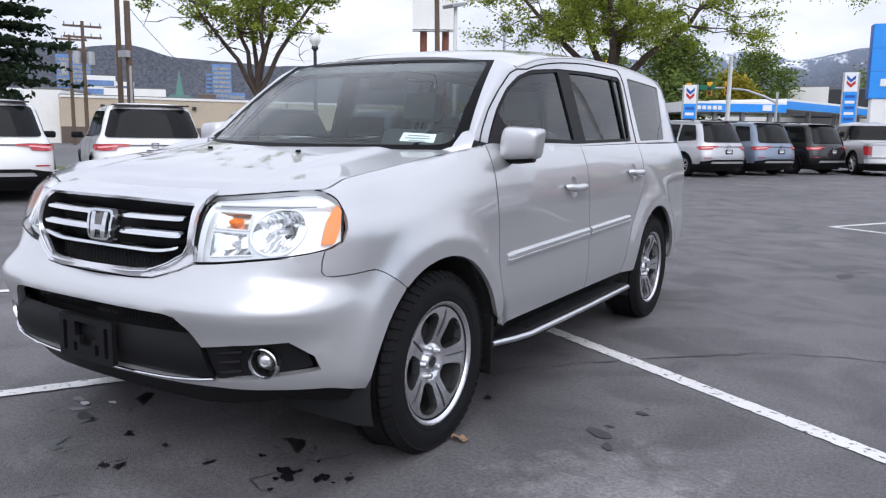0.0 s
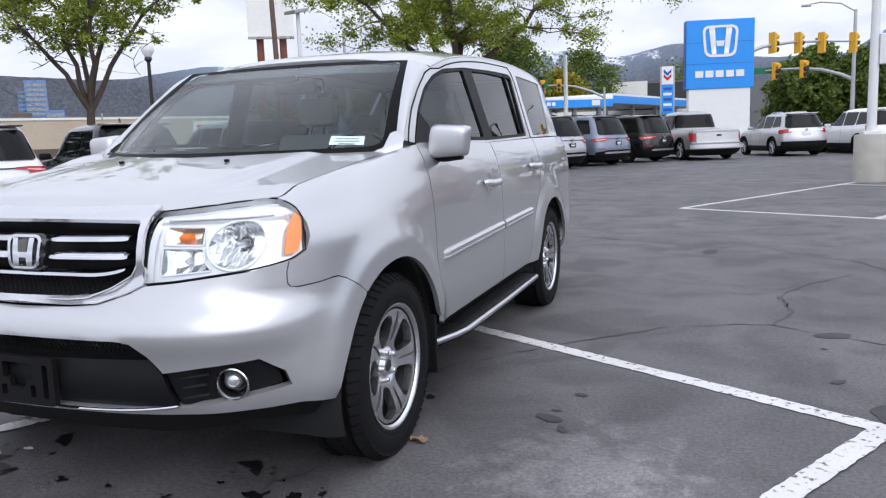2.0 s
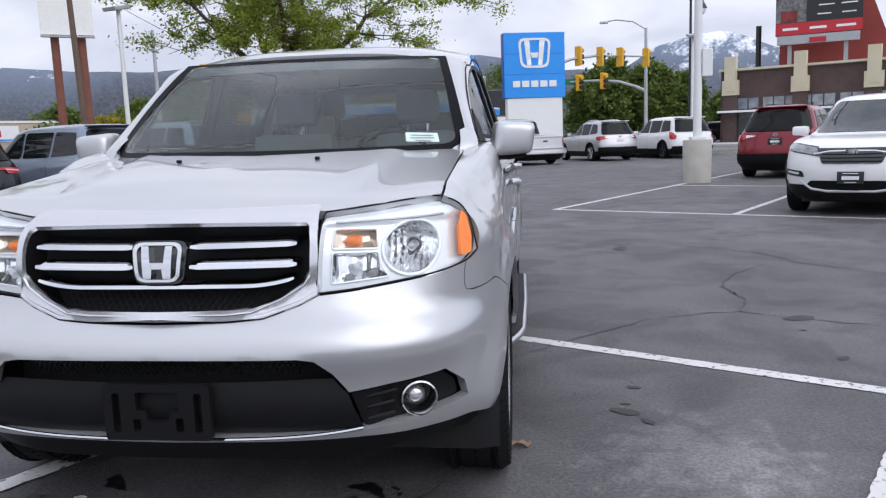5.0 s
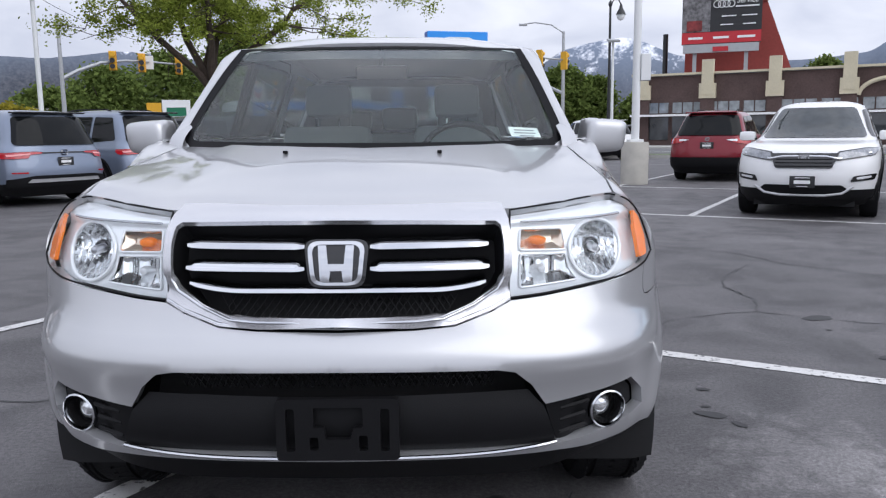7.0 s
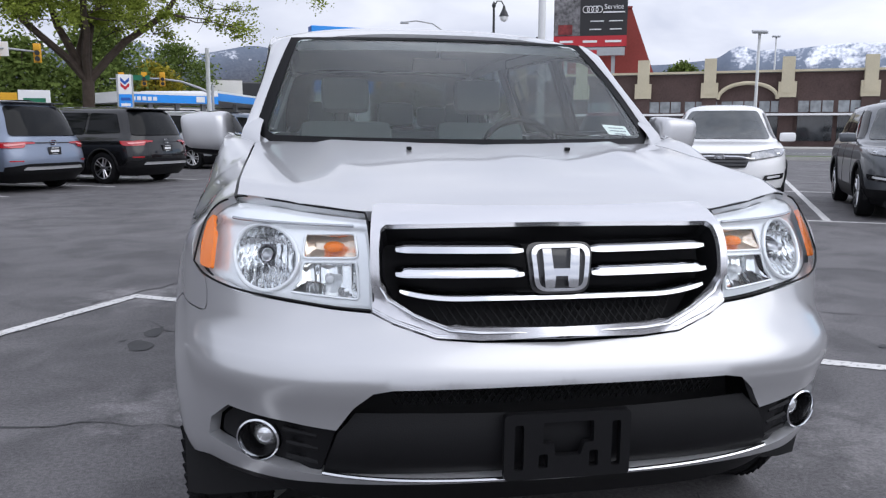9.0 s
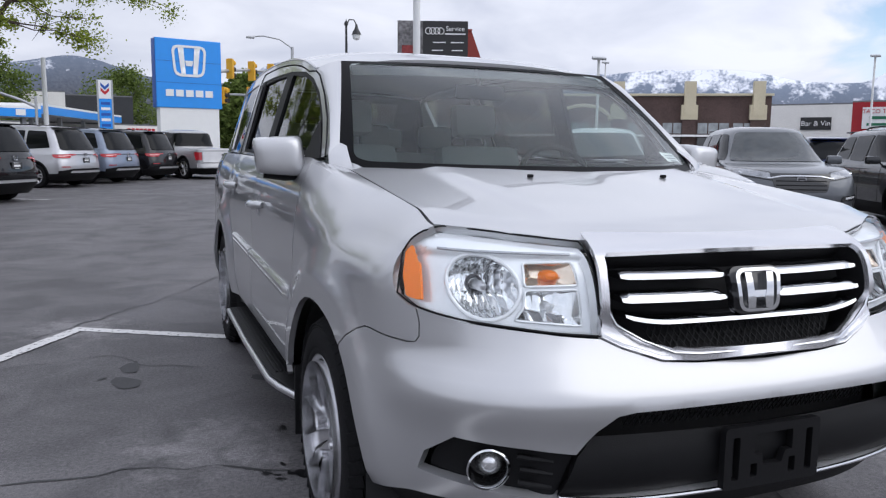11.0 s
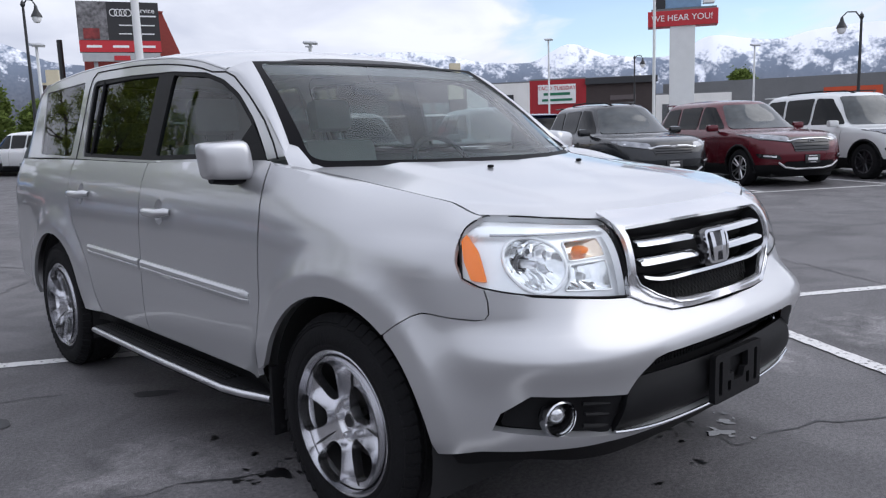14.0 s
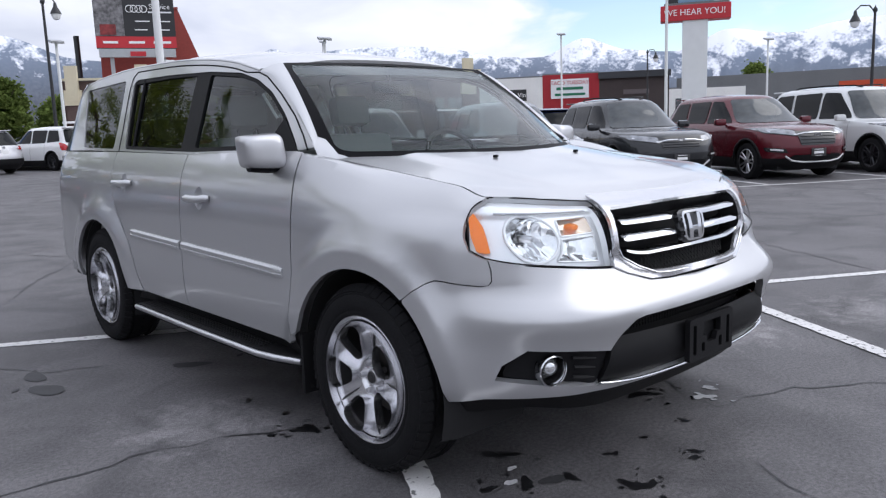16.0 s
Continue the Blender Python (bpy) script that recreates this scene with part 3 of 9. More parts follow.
for i, (x, y, r, n) in enumerate(((0.61, -0.52, 0.05, 6), (0.74, -0.48, 0.035, 4), (0.43, -0.28, 0.045, 5), (0.30, -0.61, 0.022, 4), (0.05, -0.81, 0.025, 5), (-0.20, -0.58, 0.018, 2), (0.03, -0.59, 0.016, 2), (-0.52, -0.26, 0.042, 2),
                                  (-0.47, -0.30, 0.034, 1), (-0.61, -0.52, 0.042, 3), (-0.46, -0.60, 0.036, 3), (-0.32, -0.84, 0.036, 5), (-0.18, -0.60, 0.018, 2), (0.0, -0.84, 0.022, 4), (-0.88, 0.52, 0.055, 9), (-0.85, 0.76, 0.02, 4))):
    stain(x, y, r, WET_OIL if i < 2 else OIL, 70 + i, 0.75, drops=n)
for i, (x, y, r, n) in enumerate(((0.83, 0.62, 0.030, 5), (-0.88, 1.05, 0.024, 6), (0.47, -0.30, 0.05, 1), (0.83, -0.43, 0.02, 3), (-0.36, -0.80, 0.045, 6), (-0.74, -0.45, 0.03, 4))):
    stain(x, y, r, OIL, 170 + i, 0.7, drops=n)
for i, (x, y, r) in enumerate(((1.43, 0.49, 0.060), (1.51, 0.37, 0.034), (1.51, 0.82, 0.032), (2.72, 2.19, 0.10), (2.79, 0.87, 0.11), (-0.82, 1.84, 0.09), (-1.54, 2.0, 0.11), (-1.52, 2.29, 0.09), (1.97, 5.36, 0.12), (-0.52, -0.57, 0.05))):
    stain(x, y, r, FAINT, 110 + i, 0.7, "dull dark spot on the asphalt", 1, "dull_spot", 0.35)


def ground_scrap(name, x, y, size, material, label, category, seed, curl=0.012):
    """A small thin crumpled piece lying on the asphalt."""
    rng = random.Random(seed)
    bm = bmesh.new()
    n = 12
    ring = []
    for k in range(n):
        a = 2 * math.pi * k / n
        rr = size * rng.uniform(0.6, 1.15)
        ring.append(bm.verts.new((x + rr * math.cos(a) * 1.5, y + rr * math.sin(a) * 0.8, 0.006 + curl * rng.random())))
    mid = [bm.verts.new((x + size * 0.4 * math.cos(a), y + size * 0.3 * math.sin(a), 0.005 + curl * 0.6 * rng.random())) for a in np.linspace(0, 6.283, 6, endpoint=False)]
    for k in range(n):
        bm.faces.new((ring[k], ring[(k + 1) % n], mid[((k + 1) // 2) % 6], mid[k // 2]) if k % 2 else (ring[k], ring[(k + 1) % n], mid[k // 2]))
    bm.faces.new(mid)
    bmesh.ops.recalc_face_normals(bm, faces=bm.faces)
    made = bmesh.ops.extrude_face_region(bm, geom=list(bm.faces))
    bmesh.ops.translate(bm, vec=(0, 0, -0.0015), verts=[v for v in made["geom"] if isinstance(v, bmesh.types.BMVert)])
    tagged(link_mesh(name, bm, material), label, category)


ground_scrap("dry_leaf", 0.985, 0.10, 0.030, mat("dead_leaf", (0.30, 0.19, 0.12), 0.8, vary=0.35, scale=30, fine=90), "curled brown dry leaf on the asphalt by the tyre", "leaf", 3, 0.022)
SCRAP = mat("pale_scrap", (0.50, 0.50, 0.51), 0.8, vary=0.3, scale=30, fine=90)
ground_scrap("paper_scrap", -0.65, -0.48, 0.026, SCRAP, "torn pale paper scrap pressed into the asphalt", "litter", 8, 0.004)
ground_scrap("paper_scrap", -0.56, -0.40, 0.018, SCRAP, "small pale paper scrap beside a larger one", "litter", 9, 0.004)


# street beyond the lot: kerbs, grass verge
def band(name, corners, z, material, label, category, thick=0.0):
    bm = bmesh.new()
    top = [bm.verts.new((p[0], p[1], z)) for p in corners]
    bm.faces.new(top)
    if thick:
        low = [bm.verts.new((p[0], p[1], z - thick)) for p in corners]
        for k in range(len(top)):
            bm.faces.new((top[k], low[k], low[(k + 1) % len(top)], top[(k + 1) % len(top)]))
    bmesh.ops.recalc_face_normals(bm, faces=bm.faces)
    tagged(link_mesh(name, bm, material, False), label, category, kind="structure")


# ---- mountains ----
def make_mountains():
    prof = curve([(-180, (0.03, -0.6)), (-20, (0.04, -0.3)), (10, (0.085, 0.06)), (19.8, (0.099, 0.2)), (21.7, (0.096, 0.2)), (24.3, (0.088, 0.16)), (26.3, (0.091, 0.20)), (28.1, (0.096, 0.20)),
                  (31.4, (0.077, 0.15)), (34.8, (0.082, 0.16)), (37.8, (0.097, 0.19)), (40.7, (0.077, 0.12)), (44, (0.081, 0.11)), (48, (0.094, 0.12)), (53.4, (0.098, 0.09)),
                  (58.6, (0.093, 0.02)), (59.8, (0.099, 0.02)), (61.5, (0.085, -0.02)), (66, (0.078, -0.04)), (72.7, (0.089, -0.02)), (76.6, (0.113, 0.02)), (80.6, (0.100, -0.02)),
                  (83.5, (0.075, -0.12)), (87.7, (0.078, -0.12)), (93.6, (0.099, -0.16)), (97.3, (0.090, -0.05)), (101, (0.102, -0.03)), (105, (0.090, -0.06)), (111, (0.099, -0.15)),
                  (116.7, (0.087, -0.2)), (122.4, (0.091, -0.05)), (126, (0.097, -0.06)), (132.5, (0.08, -0.3)), (140, (0.087, -0.4)), (143, (0.098, -0.4)), (147.5, (0.09, -0.4)), (165, (0.06, -0.5)), (180, (0.03, -0.6))])
    bm = bmesh.new()
    snow = bm.verts.layers.float.new("snow")
    azs = np.arange(-10, 166.01, 0.22)
    rad = [900, 1150, 1400, 1650, 1850, 2020, 2170, 2300, 2420, 2540, 2700, 3000]
    rows = []
    for a in azs:
        tan_e, sn = prof(a)
        row = []
        for i, r in enumerate(rad):
            f = min(1.0, (i / 8.0)) ** 1.7
            if i > 8:
                f = 1 - (i - 8) * 0.16
            x, y = r * math.cos(radians(a)), r * math.sin(radians(a))
            nse = noise.fractal(Vector((x, y, 0)) * 0.0032, 0.9, 2.1, 6)
            rid = 1 - abs(noise.fractal(Vector((x * 0.0048, y * 0.0048, 4.0)), 0.9, 2.0, 5))
            h = tan_e * 2420 * f + (nse * 52 + (rid - 0.8) * 60) * (f * (1 - f) * 2.6) + 0.04 * tan_e * 2420 * nse * f
            v = bm.verts.new((x, y, max(h + 1.2, -2)))
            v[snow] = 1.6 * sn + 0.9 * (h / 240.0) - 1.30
            row.append(v)
        rows.append(row)
    for a, b in zip(rows, rows[1:]):
        for k in range(len(rad) - 1):
            bm.faces.new((a[k], a[k + 1], b[k + 1], b[k]))
    rows_at = [[v.co.copy() for v in row] for row in rows]
    tagged(link_mesh("mountain_range", bm, mountain_mat()), "grey mountains, blued by haze in their colour, with fresh snow on the upper slopes", "mountains", kind="structure")
    # the houses of a far suburb, scattered over the lower slopes
    rng = random.Random(77)
    hb = bmesh.new()
    for _ in range(420):
        a = rng.uniform(106, 139)
        r = rng.uniform(0.15, 3.4)
        i, k = int(r), int((a + 10) / 0.22)
        c = rows_at[k][i].lerp(rows_at[k][i + 1], r - i)
        w, d, h = rng.uniform(5, 11), rng.uniform(5, 9), rng.uniform(3, 6)
        box(hb, -w / 2, -d / 2, -4, w / 2, d / 2, h, 0, Matrix.Translation(c) @ pose(0, 0, 0, 0, 0, rng.uniform(0, 90)))
    tagged(link_mesh("far_houses", hb, mat("far_house_walls", (0.42, 0.41, 0.39), 0.8, vary=0.5, scale=0.02, fine=0.06), False), "small pale houses scattered over the lower hillside", "houses", kind="stuff")


make_mountains()


# ---- trees ----
BARK = mat("bark", (0.075, 0.055, 0.045), 0.95, vary=0.4, scale=5, fine=40, bump=0.8)
LEAF_A = leaf_mat("leaf_spring", (0.25, 0.32, 0.065))
LEAF_B = leaf_mat("leaf_deep", (0.135, 0.195, 0.055))
LEAF_C = leaf_mat("leaf_needle", (0.026, 0.045, 0.026))
LEAF_D = leaf_mat("leaf_yellow", (0.28, 0.26, 0.04))


def leaf_quads(bm, c, r, n, size, rng, flat=0.8):
    for _ in range(n):
        d = Vector((rng.gauss(0, 1), rng.gauss(0, 1), rng.gauss(0, flat)))
        p = c + d * (r * 0.55)
        ax = Vector((rng.uniform(-1, 1), rng.uniform(-1, 1), rng.uniform(-0.8, 0.5))).normalized()
        bx = ax.cross(Vector((rng.uniform(-1, 1), rng.uniform(-1, 1), rng.uniform(-1, 1)))).normalized()
        s = size * rng.uniform(0.6, 1.4)
        v = [bm.verts.new(p + q) for q in (-ax * s, bx * s * 0.55, ax * s, -bx * s * 0.55)]
        bm.faces.new(v)


def shade_tree(at, height, fork, radius, trunk_r, seed, leaf, label, limbs, n_leaf=22, clumps=260, low=0.42, lean=(0, 0), size=0.12):
    """A street tree: a trunk that forks into rising limbs, each given by its azimuth, reach and top; twigs along them, leaves in loose clumps on the twigs."""
    rng = random.Random(seed)
    tree = empty("tree", at)
    tw, cr = bmesh.new(), bmesh.new()
    tips = []
    base = [Vector((0, 0, -0.05)), Vector((0, 0, 0.25)), Vector((lean[0] * 0.4, lean[1] * 0.4, fork * 0.5)), Vector((lean[0], lean[1], fork))]
    tube(tw, base, [trunk_r * 1.5, trunk_r * 1.12, trunk_r * 0.95, trunk_r * 0.98], 12)
    for k, (az, reach, high) in enumerate(limbs):
        a = radians(az)
        end = Vector((math.cos(a) * reach, math.sin(a) * reach, high))
        pts, rs = [], []
        for i in range(9):
            t = i / 8
            p = base[-1].lerp(end, t)
            p.z = base[-1].z - 0.12 + (end.z - base[-1].z) * (t ** 0.85)
            p += Vector((rng.gauss(0, 0.11), rng.gauss(0, 0.11), rng.gauss(0, 0.05))) * radius * 0.22 * min(1, 3 * t)
            pts.append(p)
            rs.append(trunk_r * (0.66 * (1 - t) ** 0.8 + 0.06))
        tube(tw, pts, rs, 8)
        for i in range(3, 9):
            for _ in range(3):
                d = Vector((rng.gauss(0, 1), rng.gauss(0, 1), rng.gauss(0.30, 0.45))).normalized() * radius * rng.uniform(0.18, 0.46)
                d += Vector((pts[i].x, pts[i].y, 0)) * 0.22
                q = [pts[i]]
                for j in range(1, 5):
                    q.append(pts[i] + d * (j / 4) + Vector((rng.gauss(0, 0.06), rng.gauss(0, 0.06), rng.gauss(0, 0.05) + 0.01 * j - 0.006 * j * j)) * radius * 0.3)
                tube(tw, q, [rs[i] * 0.42, rs[i] * 0.30, rs[i] * 0.2, 0.014, 0.006], 5)
                tips += q[1:]
                for j in (2, 3):
                    e = q[j] + Vector((rng.gauss(0, 1), rng.gauss(0, 1), rng.gauss(0.2, 0.6))).normalized() * radius * rng.uniform(0.07, 0.16)
                    tube(tw, [q[j], q[j].lerp(e, 0.5) + Vector((0, 0, 0.04)), e], [0.014, 0.010, 0.004], 4)
                    tips += [e, e]
    tips = [t for t in tips if t.z > height * low]
    for _ in range(clumps):
        c = rng.choice(tips) + Vector((rng.gauss(0, 0.10), rng.gauss(0, 0.10), rng.gauss(0, 0.08)))
        leaf_quads(cr, c, rng.uniform(0.16, 0.42) * radius / 6, n_leaf, size, rng)
    part("trunk", tw, BARK, tree)
    part("crown", cr, leaf, tree, smooth=False)
    return tagged(tree, label, "tree")


def far_tree(at, height, radius, seed, leaf, label, clumps=260, size=0.25, n_leaf=36):
    rng = random.Random(seed)
    tree = empty("tree", at)
    tw, cr = bmesh.new(), bmesh.new()
    rod(tw, (0, 0, -0.05), (0, 0, height * 0.6), 0.28, 0.12, 8)
    for k in range(5):
        a = k * 1.26 + rng.random()
        rod(tw, (0, 0, height * (0.25 + 0.07 * k)), (math.cos(a) * radius * 0.6, math.sin(a) * radius * 0.6, height * (0.55 + 0.08 * k)), 0.1, 0.03, 6)
    for _ in range(clumps):
        a, q, zz = rng.uniform(0, 6.283), rng.random() ** 0.6, rng.uniform(0.16, 1.0)
        w = radius * (1 - max(0, (zz - 0.55) / 0.5) ** 2) * (0.75 + 0.25 * math.sin(zz * 9 + a * 2))
        leaf_quads(cr, Vector((math.cos(a) * w * q, math.sin(a) * w * q, zz * height)), radius * 0.19, n_leaf, size, rng)
    part("trunk", tw, BARK, tree)
    part("crown", cr, leaf, tree, smooth=False)
    return tagged(tree, label, "tree")


def pine(at, height, radius, seed, label):
    rng = random.Random(seed)
    tree = empty("pine_tree", at)
    tw, cr = bmesh.new(), bmesh.new()
    rod(tw, (0, 0, -0.05), (0, 0, height), 0.3, 0.04, 8)
    z = height * 0.22
    while z < height * 0.98:
        r = radius * (1 - (z / height)) ** 0.7 * rng.uniform(0.75, 1.2)
        for k in range(8):
            a = rng.uniform(0, 6.283)
            end = Vector((math.cos(a) * r, math.sin(a) * r, z - 0.06 * r + rng.gauss(0, 0.2)))
            rod(tw, (0, 0, z), end, 0.05, 0.012, 5)
            for j in range(6):
                leaf_quads(cr, Vector((0, 0, z)).lerp(end, 0.25 + 0.15 * j), 0.42, 16, 0.17, rng, 0.35)
        z += height * 0.035
    part("trunk", tw, BARK, tree)
    part("crown", cr, LEAF_C, tree, smooth=False)
    return tagged(tree, label, "tree")


shade_tree((-16.6, 16.5, 0), 8.2, 2.5, 4.4, 0.125, 11, LEAF_A, "leafing street tree with several slim stems on the verge", ((228, 1.3, 7.3), (48, 3.1, 7.0), (65, 1.5, 8.0), (330, 1.8, 7.2), (140, 2.2, 7.4), (255, 2.8, 6.0)), 80, 330, 0.52, (0.1, 0.1), 0.054)
shade_tree((-8.3, 27.5, 0), 10.8, 3.0, 7.2, 0.215, 23, LEAF_A, "broad spring-green street tree with a forked trunk on the verge", ((12, 5.4, 7.6), (196, 3.4, 9.3), (50, 1.3, 10.4), (285, 3.4, 8.0), (120, 3.2, 8.8), (225, 5.2, 7.2)), 90, 840, 0.42, (0.1, 0), 0.056)
pine(polar(2.4, -2.5, 152.5, 44), 13.5, 5.2, 5, "tall dark green pine tree by the street")
for az, d, h, r, sd, lf in ((85.0, 96, 7.8, 3.5, 1, LEAF_B), (83.6, 94, 9.0, 4.3, 2, LEAF_B), (80.8, 96, 8.6, 4.2, 3, LEAF_B), (78.6, 100, 7.6, 3.8, 4, LEAF_B),
                            (112.5, 84, 7.5, 5.0, 5, LEAF_B), (108.5, 88, 9.5, 6.0, 6, LEAF_B), (104.0, 92, 11.5, 6.4, 7, LEAF_B), (99.0, 130, 14, 7.5, 8, LEAF_B),
                            (116.3, 90, 6.0, 4.0, 9, LEAF_B), (118.5, 70, 3.4, 3.4, 10, LEAF_D), (100.6, 112, 9.5, 4.5, 12, LEAF_D), (91.0, 150, 14, 9, 13, LEAF_B),
                            (63.8, 120, 10.5, 4.2, 14, LEAF_B), (47.5, 150, 10, 5, 15, LEAF_B), (27.0, 150, 9.5, 4.5, 16, LEAF_B), (121.5, 85, 5, 4, 17, LEAF_B), (75.4, 88, 5.0, 3.0, 18, LEAF_B)):
    far_tree(polar(0.2, -2.7, az, d), h, r, sd, lf, "green tree along the far side of the street" if lf is not LEAF_D else "yellow-green tree along the far side of the street")


# ---- the silver suv: shape of its body ----
PLAN = [(0, -0.895), (0.3, -0.886), (0.5, -0.862), (0.63, -0.824), (0.725, -0.768), (0.80, -0.695), (0.858, -0.60), (0.90, -0.49), (0.918, -0.38), (0.932, -0.22), (0.947, 0), (0.947, 0.3), (0.944, 0.5),
        (0.942, 0.75), (0.94, 1.5), (0.940, 2.2), (0.943, 2.45), (0.948, 2.775), (0.944, 3.1), (0.932, 3.4), (0.91, 3.65), (0.80, 3.82), (0.55, 3.90), (0.25, 3.925), (0, 3.93)]


def plan_table():
    pts = [Vector(p) for p in PLAN]
    ext = [Vector((-pts[1].x, pts[1].y))] + pts + [Vector((-pts[-2].x, pts[-2].y))]
    out = []
    for i in range(1, len(ext) - 2):
        a, b, c, d = ext[i - 1], ext[i], ext[i + 1], ext[i + 2]
        for k in range(12):
            t = k / 12
            out.append(0.5 * ((2 * b) + (c - a) * t + (2 * a - 5 * b + 4 * c - d) * t * t + (3 * b - a - 3 * c + d) * t ** 3))
    out.append(pts[-1])
    s = [0.0]
    for p, q in zip(out, out[1:]):
        s.append(s[-1] + (q - p).length)
    return np.array(s), np.array([[p.x, p.y] for p in out])


PS, PP = plan_table()


def sx(x):
    """Way round the plan at a half width x of the nose."""
    k = PS < 1.6
    return float(np.interp(abs(x), PP[k, 0], PS[k])) * (1 if x >= 0 else -1)


def sy(y):
    """Way round the plan at the length y of the flank."""
    k = (PS > 0.3) & (PP[:, 1] < 3.86)
    return float(np.interp(y, PP[k, 1], PS[k]))


def plan(s):
    sg = 1 if s >= 0 else -1
    s = abs(s)
    p = Vector((np.interp(s, PS, PP[:, 0]), np.interp(s, PS, PP[:, 1])))
    a = Vector((np.interp(s - 0.03, PS, PP[:, 0]) if s > 0.03 else -np.interp(0.03 - s, PS, PP[:, 0]), np.interp(abs(s - 0.03), PS, PP[:, 1])))
    b = Vector((np.interp(s + 0.03, PS, PP[:, 0]), np.interp(s + 0.03, PS, PP[:, 1])))
    t = (b - a).normalized()
    n = Vector((t.y, -t.x))
    return Vector((p.x * sg, p.y)), Vector((n.x * sg, n.y))


NOSE_IN = curve([(0.2, 0.16), (0.30, 0.12), (0.36, 0.085), (0.40, 0.058), (0.43, 0.045), (0.50, 0.036), (0.57, 0.026), (0.62, 0.008), (0.655, 0.0), (0.685, 0.006), (0.715, 0.030), (0.75, 0.064), (0.79, 0.092),
                 (0.83, 0.108), (0.90, 0.116), (0.96, 0.135), (1.0, 0.162), (1.02, 0.192), (1.036, 0.236), (1.06, 0.31)])
DOOR_IN = curve([(0.2, 0.10), (0.30, 0.06), (0.36, 0.03), (0.42, 0.008), (0.55, -0.004), (0.70, 0.0), (0.90, 0.003), (1.0, 0.010), (1.08, 0.025), (1.14, 0.045), (1.19, 0.068), (1.215, 0.082), (1.3, 0.11)])


def hood_z(x, y):
    t = (y + 0.65) / 0.70
    ax = abs(x)
    z = 1.034 + 0.012 * min(ax / 0.6, 1.3) + 0.131 * max(t, 0) ** 0.95 - 0.06 * (ax / 0.74) ** 2 * t / 1.47
    z += 0.011 * smooth01(0.485 + 0.06 * max(t, 0), 0.425 + 0.06 * max(t, 0), ax) * smooth01(-0.66, -0.35, y)
    edge = -0.645 + 0.165 * max(0, (ax - 0.45) / 0.3) ** 2
    z -= 0.018 * smooth01(edge + 0.10, edge - 0.01, y)
    return z


def flank(s, q):
    p, n = plan(s)
    keep = 1 - 0.8 * smooth01(0.78, 1.02, q)
    if p.x > 0.942 and p.y > -0.1:
        p.x = 0.942 + (p.x - 0.942) * keep
    r = min(math.hypot(p.y, q - 0.355), math.hypot(p.y - 2.775, q - 0.355))
    d = DOOR_IN(q) - 0.024 * min(1.0, max(0.0, (0.60 - r) / 0.10)) ** 1.6
    return Vector((p.x - n.x * d, p.y - n.y * d, q))


LEAN_IN = curve([(0.84, 0.0), (0.90, 0.06), (0.95, 0.30), (1.0, 1.0)])


def wing(s, q):
    """The front fender, which leans in and flows into the hood's edge, and behind into the door."""
    y = plan(s)[0].y
    a = flank(s, min(q, 1.0))
    back = smooth01(-0.08, 0.46, y)
    a.x -= LEAN_IN(min(q, 1.0)) * (0.016 + 0.040 * smooth01(0.05, -0.35, y)) * (1 - back)
    if q <= 1.0:
        return a
    t = min((q - 1.0) / 0.2, 1.0)
    top_x = 0.765
    zt = hood_z(top_x, y)
    top = Vector((top_x, y, zt))
    zc = max(1.0 + 0.6 * (zt - 1.0), zt - 0.02)
    c = Vector((a.x - (zc - 1.0) * 0.62, y, zc))
    v = (1 - t) ** 2 * a + 2 * t * (1 - t) * c + t * t * top
    if back > 0:
        e = flank(s, 1.0 + 0.2 * t / 0.6) if t < 0.6 else flank(s, 1.2).lerp(Vector((top_x, y, zt)), (t - 0.6) / 0.4)
        v = v.lerp(e, back)
    return v


def nose(s, q):
    p, n = plan(s)
    d = NOSE_IN(q)
    d -= (d - 0.035) * 0.62 * smooth01(S_1, S_2, s) * smooth01(0.70, 0.80, q) * (1 - smooth01(0.97, 1.03, q))
    return Vector((p.x - n.x * d, p.y - n.y * d, min(q, 1.036 + 0.1 * (q - 1.036))))


S_1, S_2 = sx(0.58), sx(0.84)
S_A, S_B, S_C = sx(0.74), sy(-0.36), sy(-0.50)


def skin(s, q, off=0.0):
    """The car's skin: s round the plan from the middle of the nose, q its height."""
    sg = 1 if s >= 0 else -1
    a = abs(s)
    w = smooth01(S_A, S_B + (S_C - S_B) * smooth01(0.95, 1.05, q), a)

    def at(s_, q_):
        v = nose(s_, q_) if w < 1 else None
        if w > 0:
            k = wing(s_, q_) if plan(s_)[0].y < 0.456 else flank(s_, q_)
            v = k if v is None else v.lerp(k, w)
        return v

    p = at(a, q)
    if off:
        n = (at(a + 0.01, q) - p).cross(at(a, q + 0.01) - p).normalized()
        p = p + n * off
    p = p.copy()
    p.x *= sg
    return p


CABIN_TAPER = lambda y: 0.045 * max(0.0, (y - 1.8) / 1.7) ** 2


ROOF_MID = curve([(0.9, 1.610), (1.03, 1.645), (1.25, 1.695), (1.6, 1.735), (2.0, 1.757), (2.6, 1.765), (3.2, 1.745), (3.5, 1.715), (3.7, 1.66)])


def cabin(y, z, off=0.0):
    x = 0.864 - 0.318 * (z - 1.215) - 0.10 * max(0, z - 1.50) ** 2 - CABIN_TAPER(y) - 0.055 * smooth01(1.25, 0.60, y) - 0.08 * smooth01(3.62, 3.9, y) + off
    return Vector((x, y, z))


